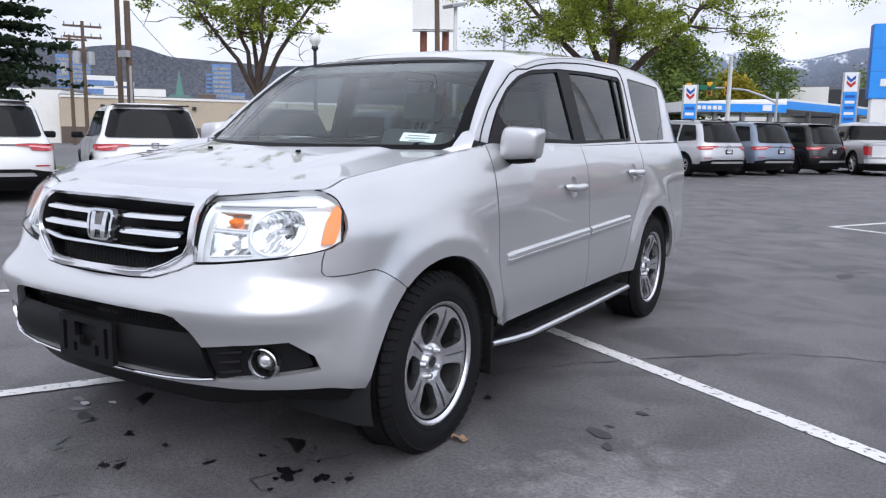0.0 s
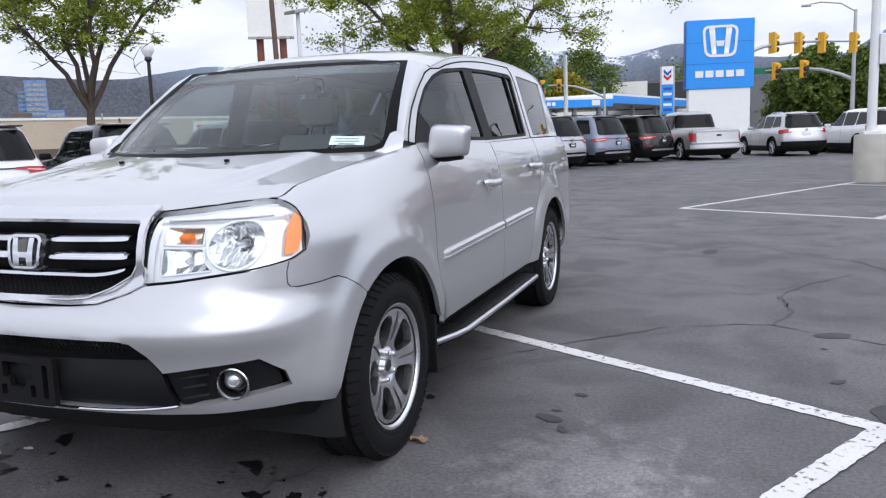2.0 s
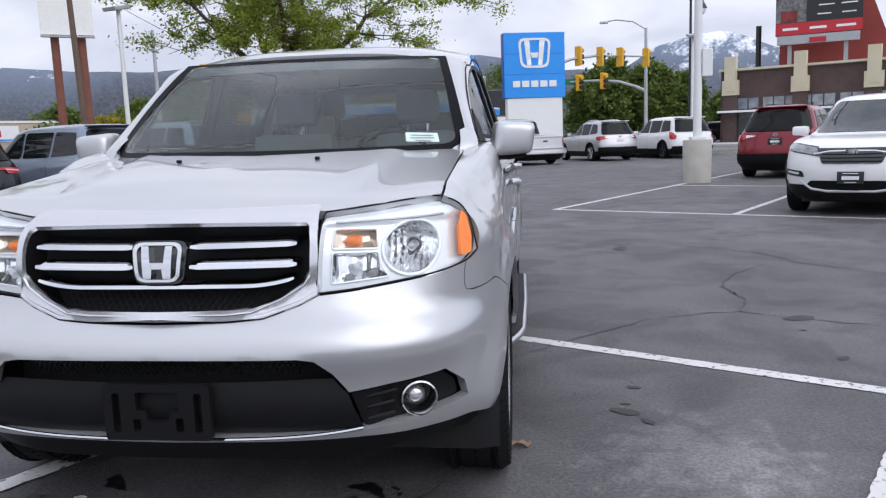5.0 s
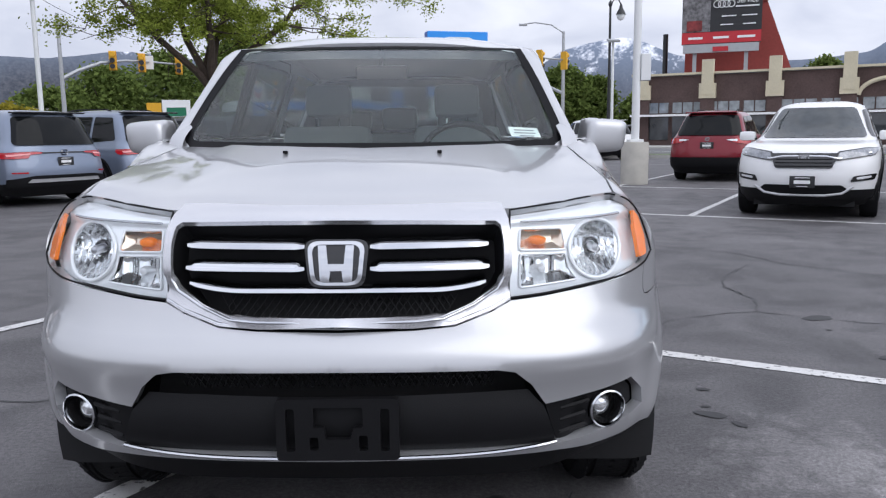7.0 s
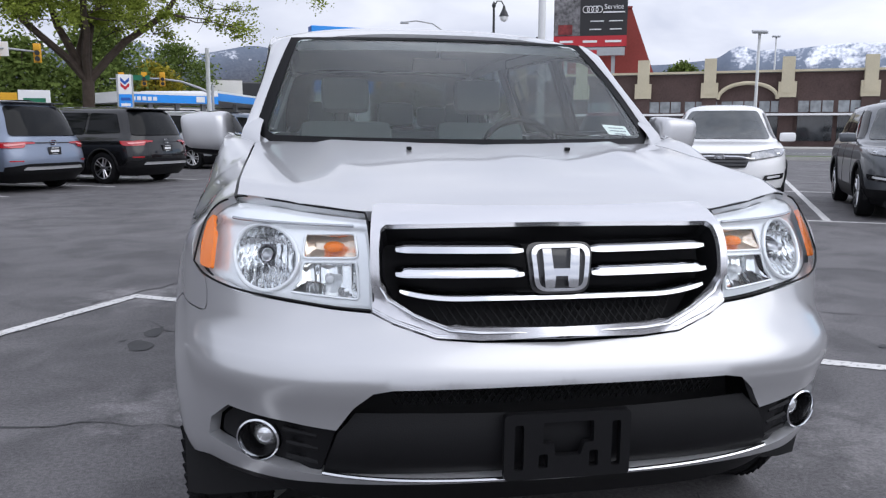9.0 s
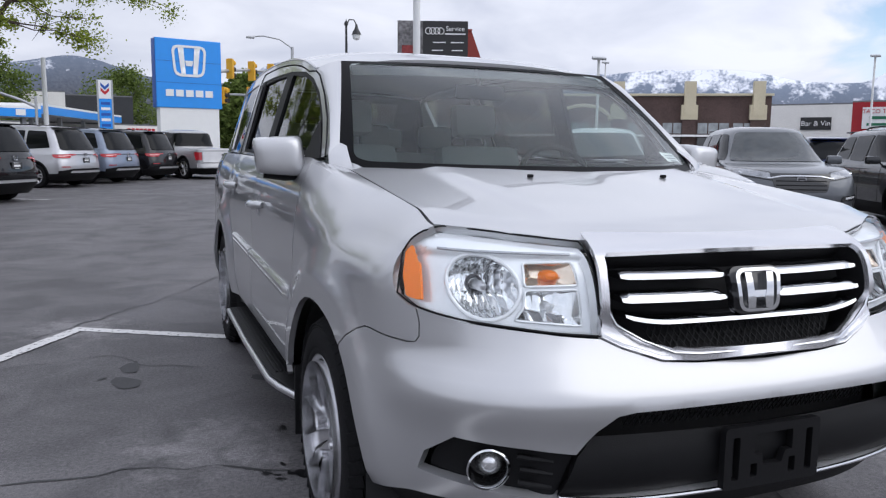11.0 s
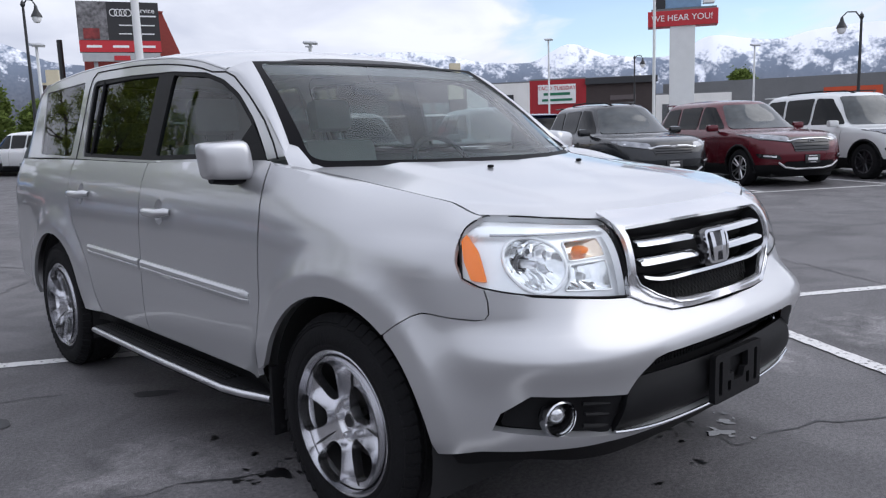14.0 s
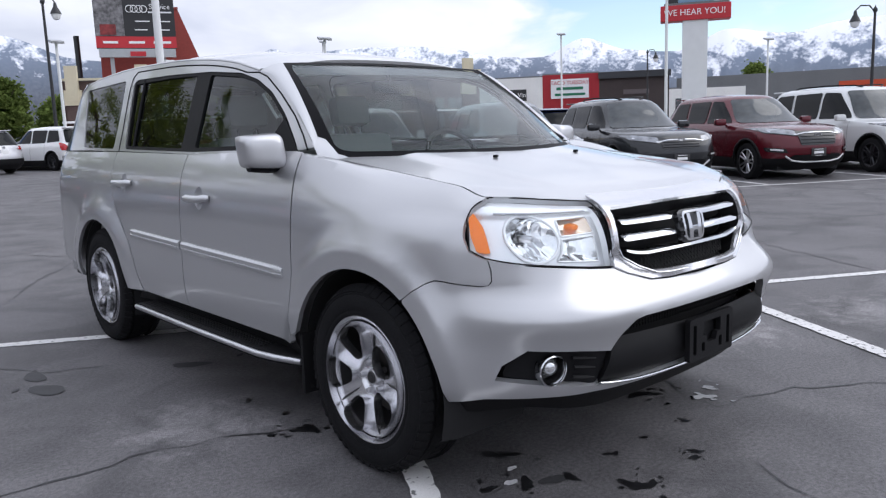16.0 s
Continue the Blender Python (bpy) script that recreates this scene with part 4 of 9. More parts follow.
PILLAR_Z = curve([(0.455, 1.222), (0.54, 1.285), (0.66, 1.375), (0.80, 1.475), (0.93, 1.560), (1.0, ROOF_MID(1.0) - 0.066)])
PILLAR_B = curve([(0.455, 0.03), (0.54, 0.2), (0.66, 0.42), (0.80, 0.66), (0.93, 0.88), (1.0, 1.0)])


def abs_x(v):
    return Vector((abs(v.x), v.y, v.z))


def roof_edge_x(y):
    return cabin(y, ROOF_MID(y) - 0.065).x


def roof(x, y):
    e = roof_edge_x(y)
    return Vector((x, y, ROOF_MID(y) - 0.065 * (abs(x) / e) ** 3.2))


def screen(a, b, off=0.0):
    """The windscreen: a across from -1 to 1, b up from 0 to 1."""
    low = Vector((0.780 * a, 0.045 + 0.385 * abs(a) ** 2.2, 1.172 + 0.010 * a * a))
    top = Vector((0.640 * a, 1.035 - 0.085 * a * a, 1.628 - 0.022 * a * a))
    v = low.lerp(top, b)
    return v + Vector((0, -0.62, 0.78)) * (0.022 * 4 * b * (1 - b) + off)


def mirrored(pts):
    """A loop from its half with x > 0, given from the middle bottom round to the middle top."""
    return pts + [(-x, z) for x, z in reversed(pts) if abs(x) > 1e-6]


def arc(cy, cz, r, a0, a1, n=14):
    return [(cy + r * math.cos(radians(a0 + (a1 - a0) * k / n)), cz + r * math.sin(radians(a0 + (a1 - a0) * k / n))) for k in range(n + 1)]


# ---- wheel ----
def wheel_thing(parent, at, side, name="wheel"):
    """Alloy wheel with five twin-edged spokes; its face looks along +x, or -x for side -1."""
    w = new(name)
    w.parent = parent
    w.matrix_parent_inverse = Matrix()
    w.matrix_basis = Matrix.Translation(at) @ pose(0, 0, 0, 0, 0, 0 if side > 0 else 180)
    turn = pose(0, 0, 0, 0, 90, 0)
    bm = bmesh.new()
    prof = [(0.222, -0.105), (0.238, -0.112), (0.275, -0.118), (0.315, -0.119), (0.338, -0.112), (0.350, -0.098)]
    for c in (-0.06, 0.0, 0.06):
        prof += [(0.3555, c - 0.022), (0.3555, c - 0.008), (0.347, c - 0.006), (0.347, c + 0.006), (0.3555, c + 0.008), (0.3555, c + 0.022)]
    prof += [(0.350, 0.098), (0.338, 0.112), (0.330, 0.1155), (0.327, 0.1135), (0.315, 0.119), (0.285, 0.1205), (0.270, 0.119), (0.266, 0.1165), (0.258, 0.118), (0.246, 0.113), (0.240, 0.104), (0.222, 0.100)]
    lathe(bm, prof, 72, turn)
    tyre = part("tyre", bm, RUBBER, w)
    tb = bmesh.new()
    for k in range(54):
        a = 2 * math.pi * k / 54
        for sgn in (-1, 1):
            m = pose(0, 0, 0, math.degrees(a), 0, 0) @ Matrix.Translation((sgn * 0.098, 0, 0.3495)) @ pose(0, 0, 0, 0, sgn * 33, sgn * 12)
            box(tb, -0.022, -0.0165, -0.004, 0.022, 0.0165, 0.003, 0, m)
        m = pose(0, 0, 0, math.degrees(a) + 2, 0, 0) @ Matrix.Translation((0, 0, 0.353)) @ pose(0, 0, 0, 0, 0, 25)
        box(tb, -0.05, -0.012, -0.004, 0.05, 0.012, 0.0026, 0, m)
    part("tread", tb, RUBBER, tyre, smooth=False)
    rb = bmesh.new()
    lathe(rb, [(0.239, 0.103), (0.247, 0.108), (0.245, 0.113), (0.236, 0.111), (0.228, 0.101), (0.222, 0.085), (0.218, 0.072)], 72, turn)
    # the alloy barrel is coloured dark for the shade behind the spokes
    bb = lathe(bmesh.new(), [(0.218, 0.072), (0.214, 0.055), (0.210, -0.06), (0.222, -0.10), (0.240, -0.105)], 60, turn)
    part("rim_barrel", bb, mat("barrel_shade", (0.06, 0.06, 0.062), 0.5, 0.6), w, "inner barrel of the rim, shade put into its colour")
    part("rim", rb, ALLOY, w, "machined alloy rim")
    # the face: a disc with five windows
    holes = []
    for k in range(5):
        c = radians(36 + 72 * k)
        hole = [(0.092, -17), (0.138, -21), (0.190, -22.5), (0.208, -12), (0.211, 0), (0.208, 12), (0.190, 22.5), (0.138, 21), (0.092, 17), (0.084, 0)]
        h = [(r * math.cos(c + radians(d)), r * math.sin(c + radians(d))) for r, d in hole]
        holes.append(rounded(h, 0.024, 4))

    def dish(u, v):
        r = math.hypot(u, v)
        a = math.degrees(math.atan2(v, u)) % 72
        a = min(a, 72 - a)
        x = 0.072 + 0.026 * smooth01(0.05, 0.20, r) - 0.012 * smooth01(0.075, 0.055, r)
        return Vector((x, u, v))

    fb = sheet([(0.224 * math.cos(2 * math.pi * k / 60), 0.224 * math.sin(2 * math.pi * k / 60)) for k in range(60)], dish, 0.010, 0.035, holes, edge=0.011)
    face = part("spokes", fb, ALLOY, w, "five-spoke silver alloy face")
    # no groove is cut: dark tubes draw its shade along each spoke
    for k in range(5):
        a = radians(72 * k)
        way = [dish(r * math.cos(a), r * math.sin(a)) + Vector((0.0008, 0, 0)) for r in (0.098, 0.12, 0.145, 0.17, 0.195, 0.212)]
        part("spoke_groove_shade", tube(bmesh.new(), way, [0.0015, 0.0032, 0.0042, 0.0046, 0.0044, 0.0020], 6, flat=1.0), mat("groove_shade", (0.05, 0.05, 0.052), 0.45, 0.6), face, "dark line for the shade in the spoke's groove")
    cb = bmesh.new()
    lathe(cb, [(0, 0.078), (0.020, 0.0775), (0.030, 0.0745), (0.033, 0.066), (0.033, 0.05)], 28, turn)
    cap = part("hub_cap", cb, ALLOY, face, "silver hub cap with a dark centre")
    part("cap_centre", lathe(bmesh.new(), [(0, 0.0805), (0.022, 0.0800), (0.024, 0.0770)], 24, turn), GLOSS_BLACK, cap)
    for k in range(5):
        nb = bmesh.new()
        a = radians(72 * k + 36)
        lathe(nb, [(0, 0.088), (0.009, 0.087), (0.0125, 0.081), (0.0125, 0.045)], 8, Matrix.Translation((0, 0.057 * math.cos(a), 0.057 * math.sin(a))) @ turn)
        part("lug_nut", nb, SATIN, face)
    db = bmesh.new()
    lathe(db, [(0.03, -0.02), (0.145, -0.02), (0.150, -0.015), (0.150, 0.0), (0.08, 0.004), (0.03, 0.03)], 40, turn)
    part("brake_disc", db, mat("brake_iron", (0.07, 0.066, 0.062), 0.45, 0.8, vary=0.2), w)
    kb = bmesh.new()
    lathe(kb, [(0.0, -0.06), (0.204, -0.06), (0.204, -0.055), (0.0, -0.055)], 40, turn)
    part("backing", kb, DARK, w)
    return w


def make_hero():
    car = empty("suv")
    car.matrix_world = pose(0, 0, -0.003, 0, 0.42, 0)
    tagged(car, "silver suv with chrome grille, parked askew across stall lines", "car")
    P = lambda name, bm, m=SILVER, parent=car, label="", smooth=True: part(name, bm, m, parent, label, smooth)

    # front bumper with its one wide opening
    R = 0.428
    right = [(0, 0.392), (sx(0.3), 0.395), (sx(0.58), 0.402), (sx(0.78), 0.396), (sy(-0.56), 0.388), (sy(-0.44), 0.368)]
    right += [(sy(y), z) for y, z in arc(0, 0.355, R, 178, 128, 11)]
    SEAM = [(sy(-0.262), 0.705), (sy(-0.31), 0.738), (sy(-0.36), 0.769), (sy(-0.395), 0.782), (sy(-0.425), 0.782), (sy(-0.49), 0.776), (sy(-0.56), 0.772), (sy(-0.584), 0.776), (sy(-0.594), 0.790), (sy(-0.592), 0.825), (sy(-0.582), 0.858)]
    right += [(s, q - 0.002) for s, q in SEAM[:-4]] + [(s - 0.002, q) for s, q in SEAM[-4:]] + [(sx(0.83), 0.846), (sx(0.79), 0.834), (sx(0.70), 0.822), (sx(0.56), 0.807), (sx(0.455), 0.799),
              (sx(0.40), 0.775), (sx(0.30), 0.745), (sx(0.2), 0.738), (0, 0.735)]
    opening = mirrored([(0, 0.410), (0.30, 0.413), (0.58, 0.425), (0.70, 0.437), (0.858, 0.460), (0.846, 0.512), (0.797, 0.566), (0.65, 0.556), (0.533, 0.541), (0.49, 0.60), (0.445, 0.638), (0.40, 0.646), (0, 0.648)])
    opening = [(sx(x), z) for x, z in opening]
    loop = right + [(-s, q) for s, q in reversed(right) if abs(s) > 1e-6]
    bumper = P("front_bumper", sheet(loop, skin, 0.026, 0.03, [opening], edge=0.024))
    # black lower parts
    lower = mirrored([(0, 0.415), (0.30, 0.418), (0.572, 0.430), (0.53, 0.535), (0.49, 0.572), (0, 0.566)])
    def lower_fn(s, q):
        return skin(s, q, -0.022 + 0.030 * math.sin(math.pi * min(max((q - 0.41) / 0.16, 0), 1)) ** 0.7)
    P("lower_bumper_panel", sheet([(sx(x), z) for x, z in lower], lower_fn, 0.03, 0.03), BLACK_PLASTIC, bumper, "matt black plastic")
    P("intake_backing", sheet([(sx(x), z) for x, z in mirrored([(0, 0.52), (0.52, 0.52), (0.46, 0.66), (0, 0.66)])], lambda s, q: skin(s, q, -0.10), 0.06), DARK, bumper)
    mesh = bmesh.new()
    for zi, z in enumerate(np.arange(0.572, 0.648, 0.0135)):
        for i in range(-25, 26):
            x = (i + 0.5 * (zi % 2)) * 0.0165
            if abs(x) > 0.40:
                continue
            a, b = skin(sx(x), z, -0.05), skin(sx(x + 0.00825), z + 0.0135, -0.05)
            c = skin(sx(x - 0.00825), z + 0.0135, -0.05)
            rod(mesh, a, b, 0.0016, None, 4, False)
            rod(mesh, a, c, 0.0016, None, 4, False)
    P("intake_mesh", mesh, GLOSS_BLACK, bumper, "black honeycomb mesh", False)
    # valance under the bumper
    val = [(0, 0.285), (sx(0.45), 0.285), (sx(0.66), 0.305), (sx(0.80), 0.325), (sy(-0.5), 0.30), (sy(-0.435), 0.30), (sy(-0.43), 0.37), (sy(-0.56), 0.392), (sx(0.80), 0.40), (sx(0.58), 0.405), (sx(0.3), 0.398), (0, 0.395)]
    val = val + [(-s, q) for s, q in reversed(val) if abs(s) > 1e-6]
    P("lower_valance", sheet(val, lambda s, q: skin(s, q, -0.012 - 0.25 * max(0, 0.40 - q)), 0.05, 0.03), BLACK_PLASTIC, bumper, "black plastic air dam")
    strip_bm = bmesh.new()
    tube(strip_bm, [skin(sx(x), 0.406 + 0.028 * (abs(x) / 0.57) ** 3, 0.003) for x in np.linspace(-0.57, 0.57, 41)], 0.006, 8)
    P("chrome_strip", strip_bm, CHROME, bumper, "thin chrome strip")
    for sg in (1, -1):
        FACING[0] = sg
        fl = rounded([(0.578, 0.429), (0.852, 0.463), (0.840, 0.514), (0.793, 0.561), (0.65, 0.551), (0.537, 0.536)], 0.01, 2)
        loop = [(sx(x), z) for x, z in fl]
        ring = [(sx(0.735 + 0.048 * math.cos(a)), 0.492 + 0.048 * math.sin(a)) for a in np.linspace(0, 2 * math.pi, 25)[:-1]]
        def pod(s, q, sg=sg):
            v = skin(s, q, -0.030 + 0.016 * smooth01(sx(0.66), sx(0.60), abs(s)))
            v.x *= sg
            return v
        b = sheet(loop, pod, 0.02, 0.02, [ring])
        if sg < 0:
            bmesh.ops.reverse_faces(b, faces=b.faces)
        fp = P("fog_lamp_pod", b, BLACK_PLASTIC, bumper, "black plastic fog lamp surround")
        for z0, x1 in ((0.452, 0.668), (0.486, 0.664), (0.518, 0.672)):
            fin = bmesh.new()
            tube(fin, [Vector((sg, 1, 1)) * skin(sx(x), z0 + 0.12 * (x - 0.6), -0.018) for x in np.linspace(0.575 + 0.01, x1, 8)], 0.007, 6)
            P("pod_fin", fin, BLACK_PLASTIC, fp)
        c = skin(sx(0.735), 0.492, -0.012)
        n = (skin(sx(0.735), 0.492, 0.02) - c).normalized()
        n = (n * 0.45 + Vector((0, -1, 0)) * 0.55).normalized()
        m = Matrix.Translation((c.x * sg, c.y, c.z)) @ Vector((n.x * sg, n.y, n.z)).to_track_quat("Z", "Y").to_matrix().to_4x4()
        rb = lathe(bmesh.new(), [(0.0450, -0.03), (0.0458, 0.008), (0.0485, 0.013), (0.0525, 0.010), (0.0535, -0.02)], 40, m)
        fog = P("fog_lamp", rb, CHROME, fp, "round fog lamp with a chrome ring")
        P("barrel", lathe(bmesh.new(), [(0.0455, 0.0), (0.043, -0.045), (0.0, -0.05)], 32, m), GLOSS_BLACK, fog)
        P("lens", lathe(bmesh.new(), [(0, -0.006), (0.012, -0.008), (0.023, -0.014), (0.031, -0.024), (0.034, -0.045)], 32, m @ Matrix.Translation((0.007 * -sg, 0, 0))), mat("fog_glass", (0.66, 0.67, 0.68), 0.12, 0.75, vary=0.45, scale=30, fine=90, coat=1.0), fog, "clear lamp lens")

    FACING[0] = 1
    # grille: surround, bars, mesh, emblem
    go = mirrored([(0, 0.737), (0.2, 0.740), (0.30, 0.747), (0.40, 0.778), (0.452, 0.802), (0.457, 0.90), (0.460, 1.0), (0.461, 1.034), (0.43, 1.040), (0.40, 1.037), (0.2, 1.033), (0, 1.032)])
    gi = mirrored([(0, 0.756), (0.20, 0.758), (0.27, 0.764), (0.35, 0.797), (0.416, 0.838), (0.434, 0.868), (0.437, 0.94), (0.434, 0.982), (0.422, 0.992), (0.2, 0.995), (0, 0.996)])
    def surround(s, q):
        x = abs(plan(s)[0].x)
        inner = smooth01(0.745, 0.768, q + 0.10 * max(0, 0.26 - x) - 0.55 * max(0, x - 0.26)) if q < 0.88 else 1
        return skin(s, q, 0.006 + (0.016 + 0.004 * smooth01(0.87, 0.79, q)) * inner * smooth01(1.03, 0.95, q))
    gr = P("grille", sheet([(sx(x), z) for x, z in go], surround, 0.018, 0.014, [[(sx(x), z) for x, z in gi]], edge=0.014), mat("grille_satin", (0.60, 0.60, 0.62), 0.27, 0.75, vary=0.02, coat=0.8), car, "chrome grille frame with three bars")
    P("grille_backing", sheet([(sx(x), z) for x, z in mirrored([(0, 0.745), (0.3, 0.76), (0.45, 0.85), (0.45, 1.02), (0, 1.02)])], lambda s, q: skin(s, q, -0.07), 0.06), DARK, gr, "black grille opening")
    wall_b = bmesh.new()
    ring_in = resample([(sx(x), z) for x, z in gi], 0.02)
    fr_v = [wall_b.verts.new(surround(s, q) - Vector((0, -0.012, 0))) for s, q in ring_in]
    bk_v = [wall_b.verts.new(skin(s * 0.99, q, -0.075)) for s, q in ring_in]
    for k in range(len(ring_in)):
        wall_b.faces.new((fr_v[k], fr_v[k - 1], bk_v[k - 1], bk_v[k]))
    P("grille_lip", wall_b, BLACK_PLASTIC, gr)
    for name_, pts_, off_, r_ in (("chrome_trim", [(x, z - 0.008) for x, z in gi[:6]], 0.018, 0.004), ("chrome_trim", [(x, z + 0.006) for x, z in go[:5]], 0.003, 0.0045)):
        line = [(-x, z) for x, z in reversed(pts_) if x > 0] + pts_
        cb_ = bmesh.new()
        tube(cb_, [skin(sx(x), z, off_) for x, z in line], r_, 8)
        P(name_, cb_, CHROME, gr, "chrome lower trim")
    def bar(x0, x1, zf, h, out=0.0, n=26):
        b = bmesh.new()
        rings = []
        for x in np.linspace(x0, x1, n):
            z = zf(abs(x))
            end = smooth01(0, 0.02, min(abs(x - x0), abs(x1 - x)))
            p0 = skin(sx(x), z, 0)
            hh = h * (0.62 + 0.38 * end)
            prof = [(-0.055, -0.4), (0.006 + out, -0.5), (0.016 + out, -0.34), (0.012 + out, 0.1), (-0.006 + out, 0.5), (-0.055, 0.42)]
            rings.append([b.verts.new(p0 + Vector((0, -d, k * hh))) for d, k in prof])
        for r0, r1 in zip(rings, rings[1:]):
            for k in range(6):
                b.faces.new((r0[k], r0[(k + 1) % 6], r1[(k + 1) % 6], r1[k]))
        b.faces.new(rings[0])
        b.faces.new(rings[-1][::-1])
        bmesh.ops.recalc_face_normals(b, faces=b.faces)
        return b
    z1 = lambda x: 0.944 + 0.004 * (x / 0.4) ** 2
    z2 = lambda x: 0.890 + 0.003 * (x / 0.4) ** 2
    z3 = lambda x: 0.835 + 0.018 * max(0, (x - 0.24) / 0.145) ** 2
    for x0, x1 in ((0.085, 0.398), (-0.398, -0.085)):
        P("grille_bar", bar(x0, x1, z1, 0.027), CHROME, gr)
        P("grille_bar", bar(x0, x1, z2, 0.029), CHROME, gr)
    P("grille_bar", bar(-0.388, 0.388, z3, 0.022, 0.0, 44), CHROME, gr)
    gm = bmesh.new()
    for zi, z in enumerate(np.arange(0.772, 0.822, 0.0125)):
        for i in range(-15, 16):
            x = (i + 0.5 * (zi % 2)) * 0.021
            if abs(x) > 0.27 + (z - 0.772) * 1.2:
                continue
            a = skin(sx(x), z, -0.03)
            rod(gm, a, skin(sx(x + 0.0105), z + 0.0125, -0.03), 0.0018, None, 4, False)
            rod(gm, a, skin(sx(x - 0.0105), z + 0.0125, -0.03), 0.0018, None, 4, False)
    P("grille_mesh", gm, BLACK_PLASTIC, gr, "black honeycomb mesh", False)
    em = bmesh.new()
    def em_at(x, z, off):
        return skin(0.0, 0.897 + 0.84 * z, 0.036 + off) + Vector((1.1 * x, 0.0, 0))
    outer = rounded([(-0.067, 0.058), (-0.056, -0.060), (0.056, -0.060), (0.067, 0.058)], 0.03, 6)
    innr = rounded([(-0.056, 0.049), (-0.047, -0.051), (0.047, -0.051), (0.056, 0.049)], 0.024, 6)
    bk = P("badge", sheet(rounded([(-0.075, 0.066), (-0.063, -0.068), (0.063, -0.068), (0.075, 0.066)], 0.03, 6), lambda u, v: em_at(u, v, -0.012), 0.02, 0.02), GLOSS_BLACK, gr, "black badge plate")
    sheet(outer, lambda u, v: em_at(u, v, 0), 0.02, 0.014, [innr], em, edge=0.008)
    for sg in (1, -1):
        sheet([(sg * a, b) for a, b in [(0.041, 0.046), (0.022, 0.046), (0.018, 0.0), (0.013, -0.02), (0.016, -0.049), (0.036, -0.049)]][::sg], lambda u, v: em_at(u, v, 0.004), 0.02, 0.016, (), em)
    sheet([(-0.019, 0.0), (-0.014, -0.018), (0.014, -0.018), (0.019, 0.0)], lambda u, v: em_at(u, v, 0.003), 0.02, 0.016, (), em)
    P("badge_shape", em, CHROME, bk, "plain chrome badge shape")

    # number plate bracket
    pb = sheet(rounded([(-0.152, -0.078), (0.152, -0.078), (0.152, 0.080), (-0.152, 0.080)], 0.012, 3), lambda u, v: Vector((u + 0.004, -0.892, 0.500 + v)), 0.03, 0.020,
               [rounded([(-0.128, -0.055), (-0.106, -0.055), (-0.106, 0.055), (-0.128, 0.055)], 0.006, 2), rounded([(0.106, -0.055), (0.128, -0.055), (0.128, 0.055), (0.106, 0.055)], 0.006, 2),
                rounded([(-0.060, 0.058), (-0.060, 0.006), (-0.034, 0.006), (-0.030, -0.024), (0.030, -0.024), (0.040, 0.006), (0.062, 0.006), (0.062, 0.058)], 0.004, 2),
                rounded([(-0.070, -0.052), (-0.048, -0.052), (-0.048, -0.018), (-0.070, -0.018)], 0.005, 2), rounded([(0.052, -0.054), (0.074, -0.054), (0.074, -0.014), (0.052, -0.014)], 0.005, 2)])
    P("plate_bracket", pb, BLACK_PLASTIC, bumper, "empty black plate bracket")

    # headlights
    HOODP = lambda x, y: Vector((x, y, hood_z(x, y) - 0.003))
    low_edge = curve([(0.0, tuple(skin(sx(0.450), 0.805))), (0.22, tuple(skin(sx(0.56), 0.813))), (0.50, tuple(skin(sx(0.70), 0.828))), (0.74, tuple(skin(sx(0.80), 0.842))), (0.92, tuple(skin(sy(-0.578), 0.864))), (1.0, tuple(skin(sy(-0.524), 0.890)))])
    top_edge = curve([(0.0, tuple(HOODP(0.446, -0.666))), (0.25, tuple(HOODP(0.56, -0.612))), (0.48, tuple(HOODP(0.65, -0.558))), (0.72, tuple(HOODP(0.74, -0.495))), (0.84, tuple(skin(sy(-0.494), 1.15, -0.002))), (0.93, tuple(skin(sy(-0.484), 1.06, -0.002))), (1.0, tuple(skin(sy(-0.486), 0.99, -0.002)))])

    def lamp(a, b, off=0.0):
        """The headlight's face: a from the grille outwards, b from below upwards."""
        a, b = float(a), float(b)
        def at(a_, b_):
            lo, hi = Vector(low_edge(a_)), Vector(top_edge(a_))
            k = 1 - 0.80 * smooth01(0.6, 0.98, a_)
            c = lo.lerp(hi, 0.5).lerp(Vector((lo.x + 0.22 * (hi.x - lo.x), lo.y + 0.22 * (hi.y - lo.y), lo.z + 0.86 * (hi.z - lo.z))), k)
            return (1 - b_) ** 2 * lo + 2 * b_ * (1 - b_) * c + b_ * b_ * hi
        p = at(a, b)
        if off:
            a0, b0 = min(max(a, 0.02), 0.98), min(max(b, 0.02), 0.98)
            n = (at(a0 + 0.01, b0) - at(a0 - 0.01, b0)).cross(at(a0, b0 + 0.01) - at(a0, b0 - 0.01)).normalized()
            p = p + n * off
        return p

    net = [(a, b, lamp(a, b)) for a in np.linspace(0.01, 0.99, 40) for b in np.linspace(0.02, 0.98, 32)]

    def lamp_at(x, z):
        """The (a, b) of the headlight's face at a given half width and height."""
        a, b, _ = min(net, key=lambda k: (k[2].x - x) ** 2 + (k[2].z - z) ** 2)
        for _ in range(4):
            p, pa, pb = lamp(a, b), lamp(a + 0.004, b), lamp(a, b + 0.004)
            ja, jb = (pa - p) / 0.004, (pb - p) / 0.004
            det = ja.x * jb.z - jb.x * ja.z
            dx, dz = x - p.x, z - p.z
            a = min(max(a + (dx * jb.z - jb.x * dz) / det, 0.01), 0.985)
            b = min(max(b + (ja.x * dz - dx * ja.z) / det, 0.01), 0.985)
        return float(a), float(b)

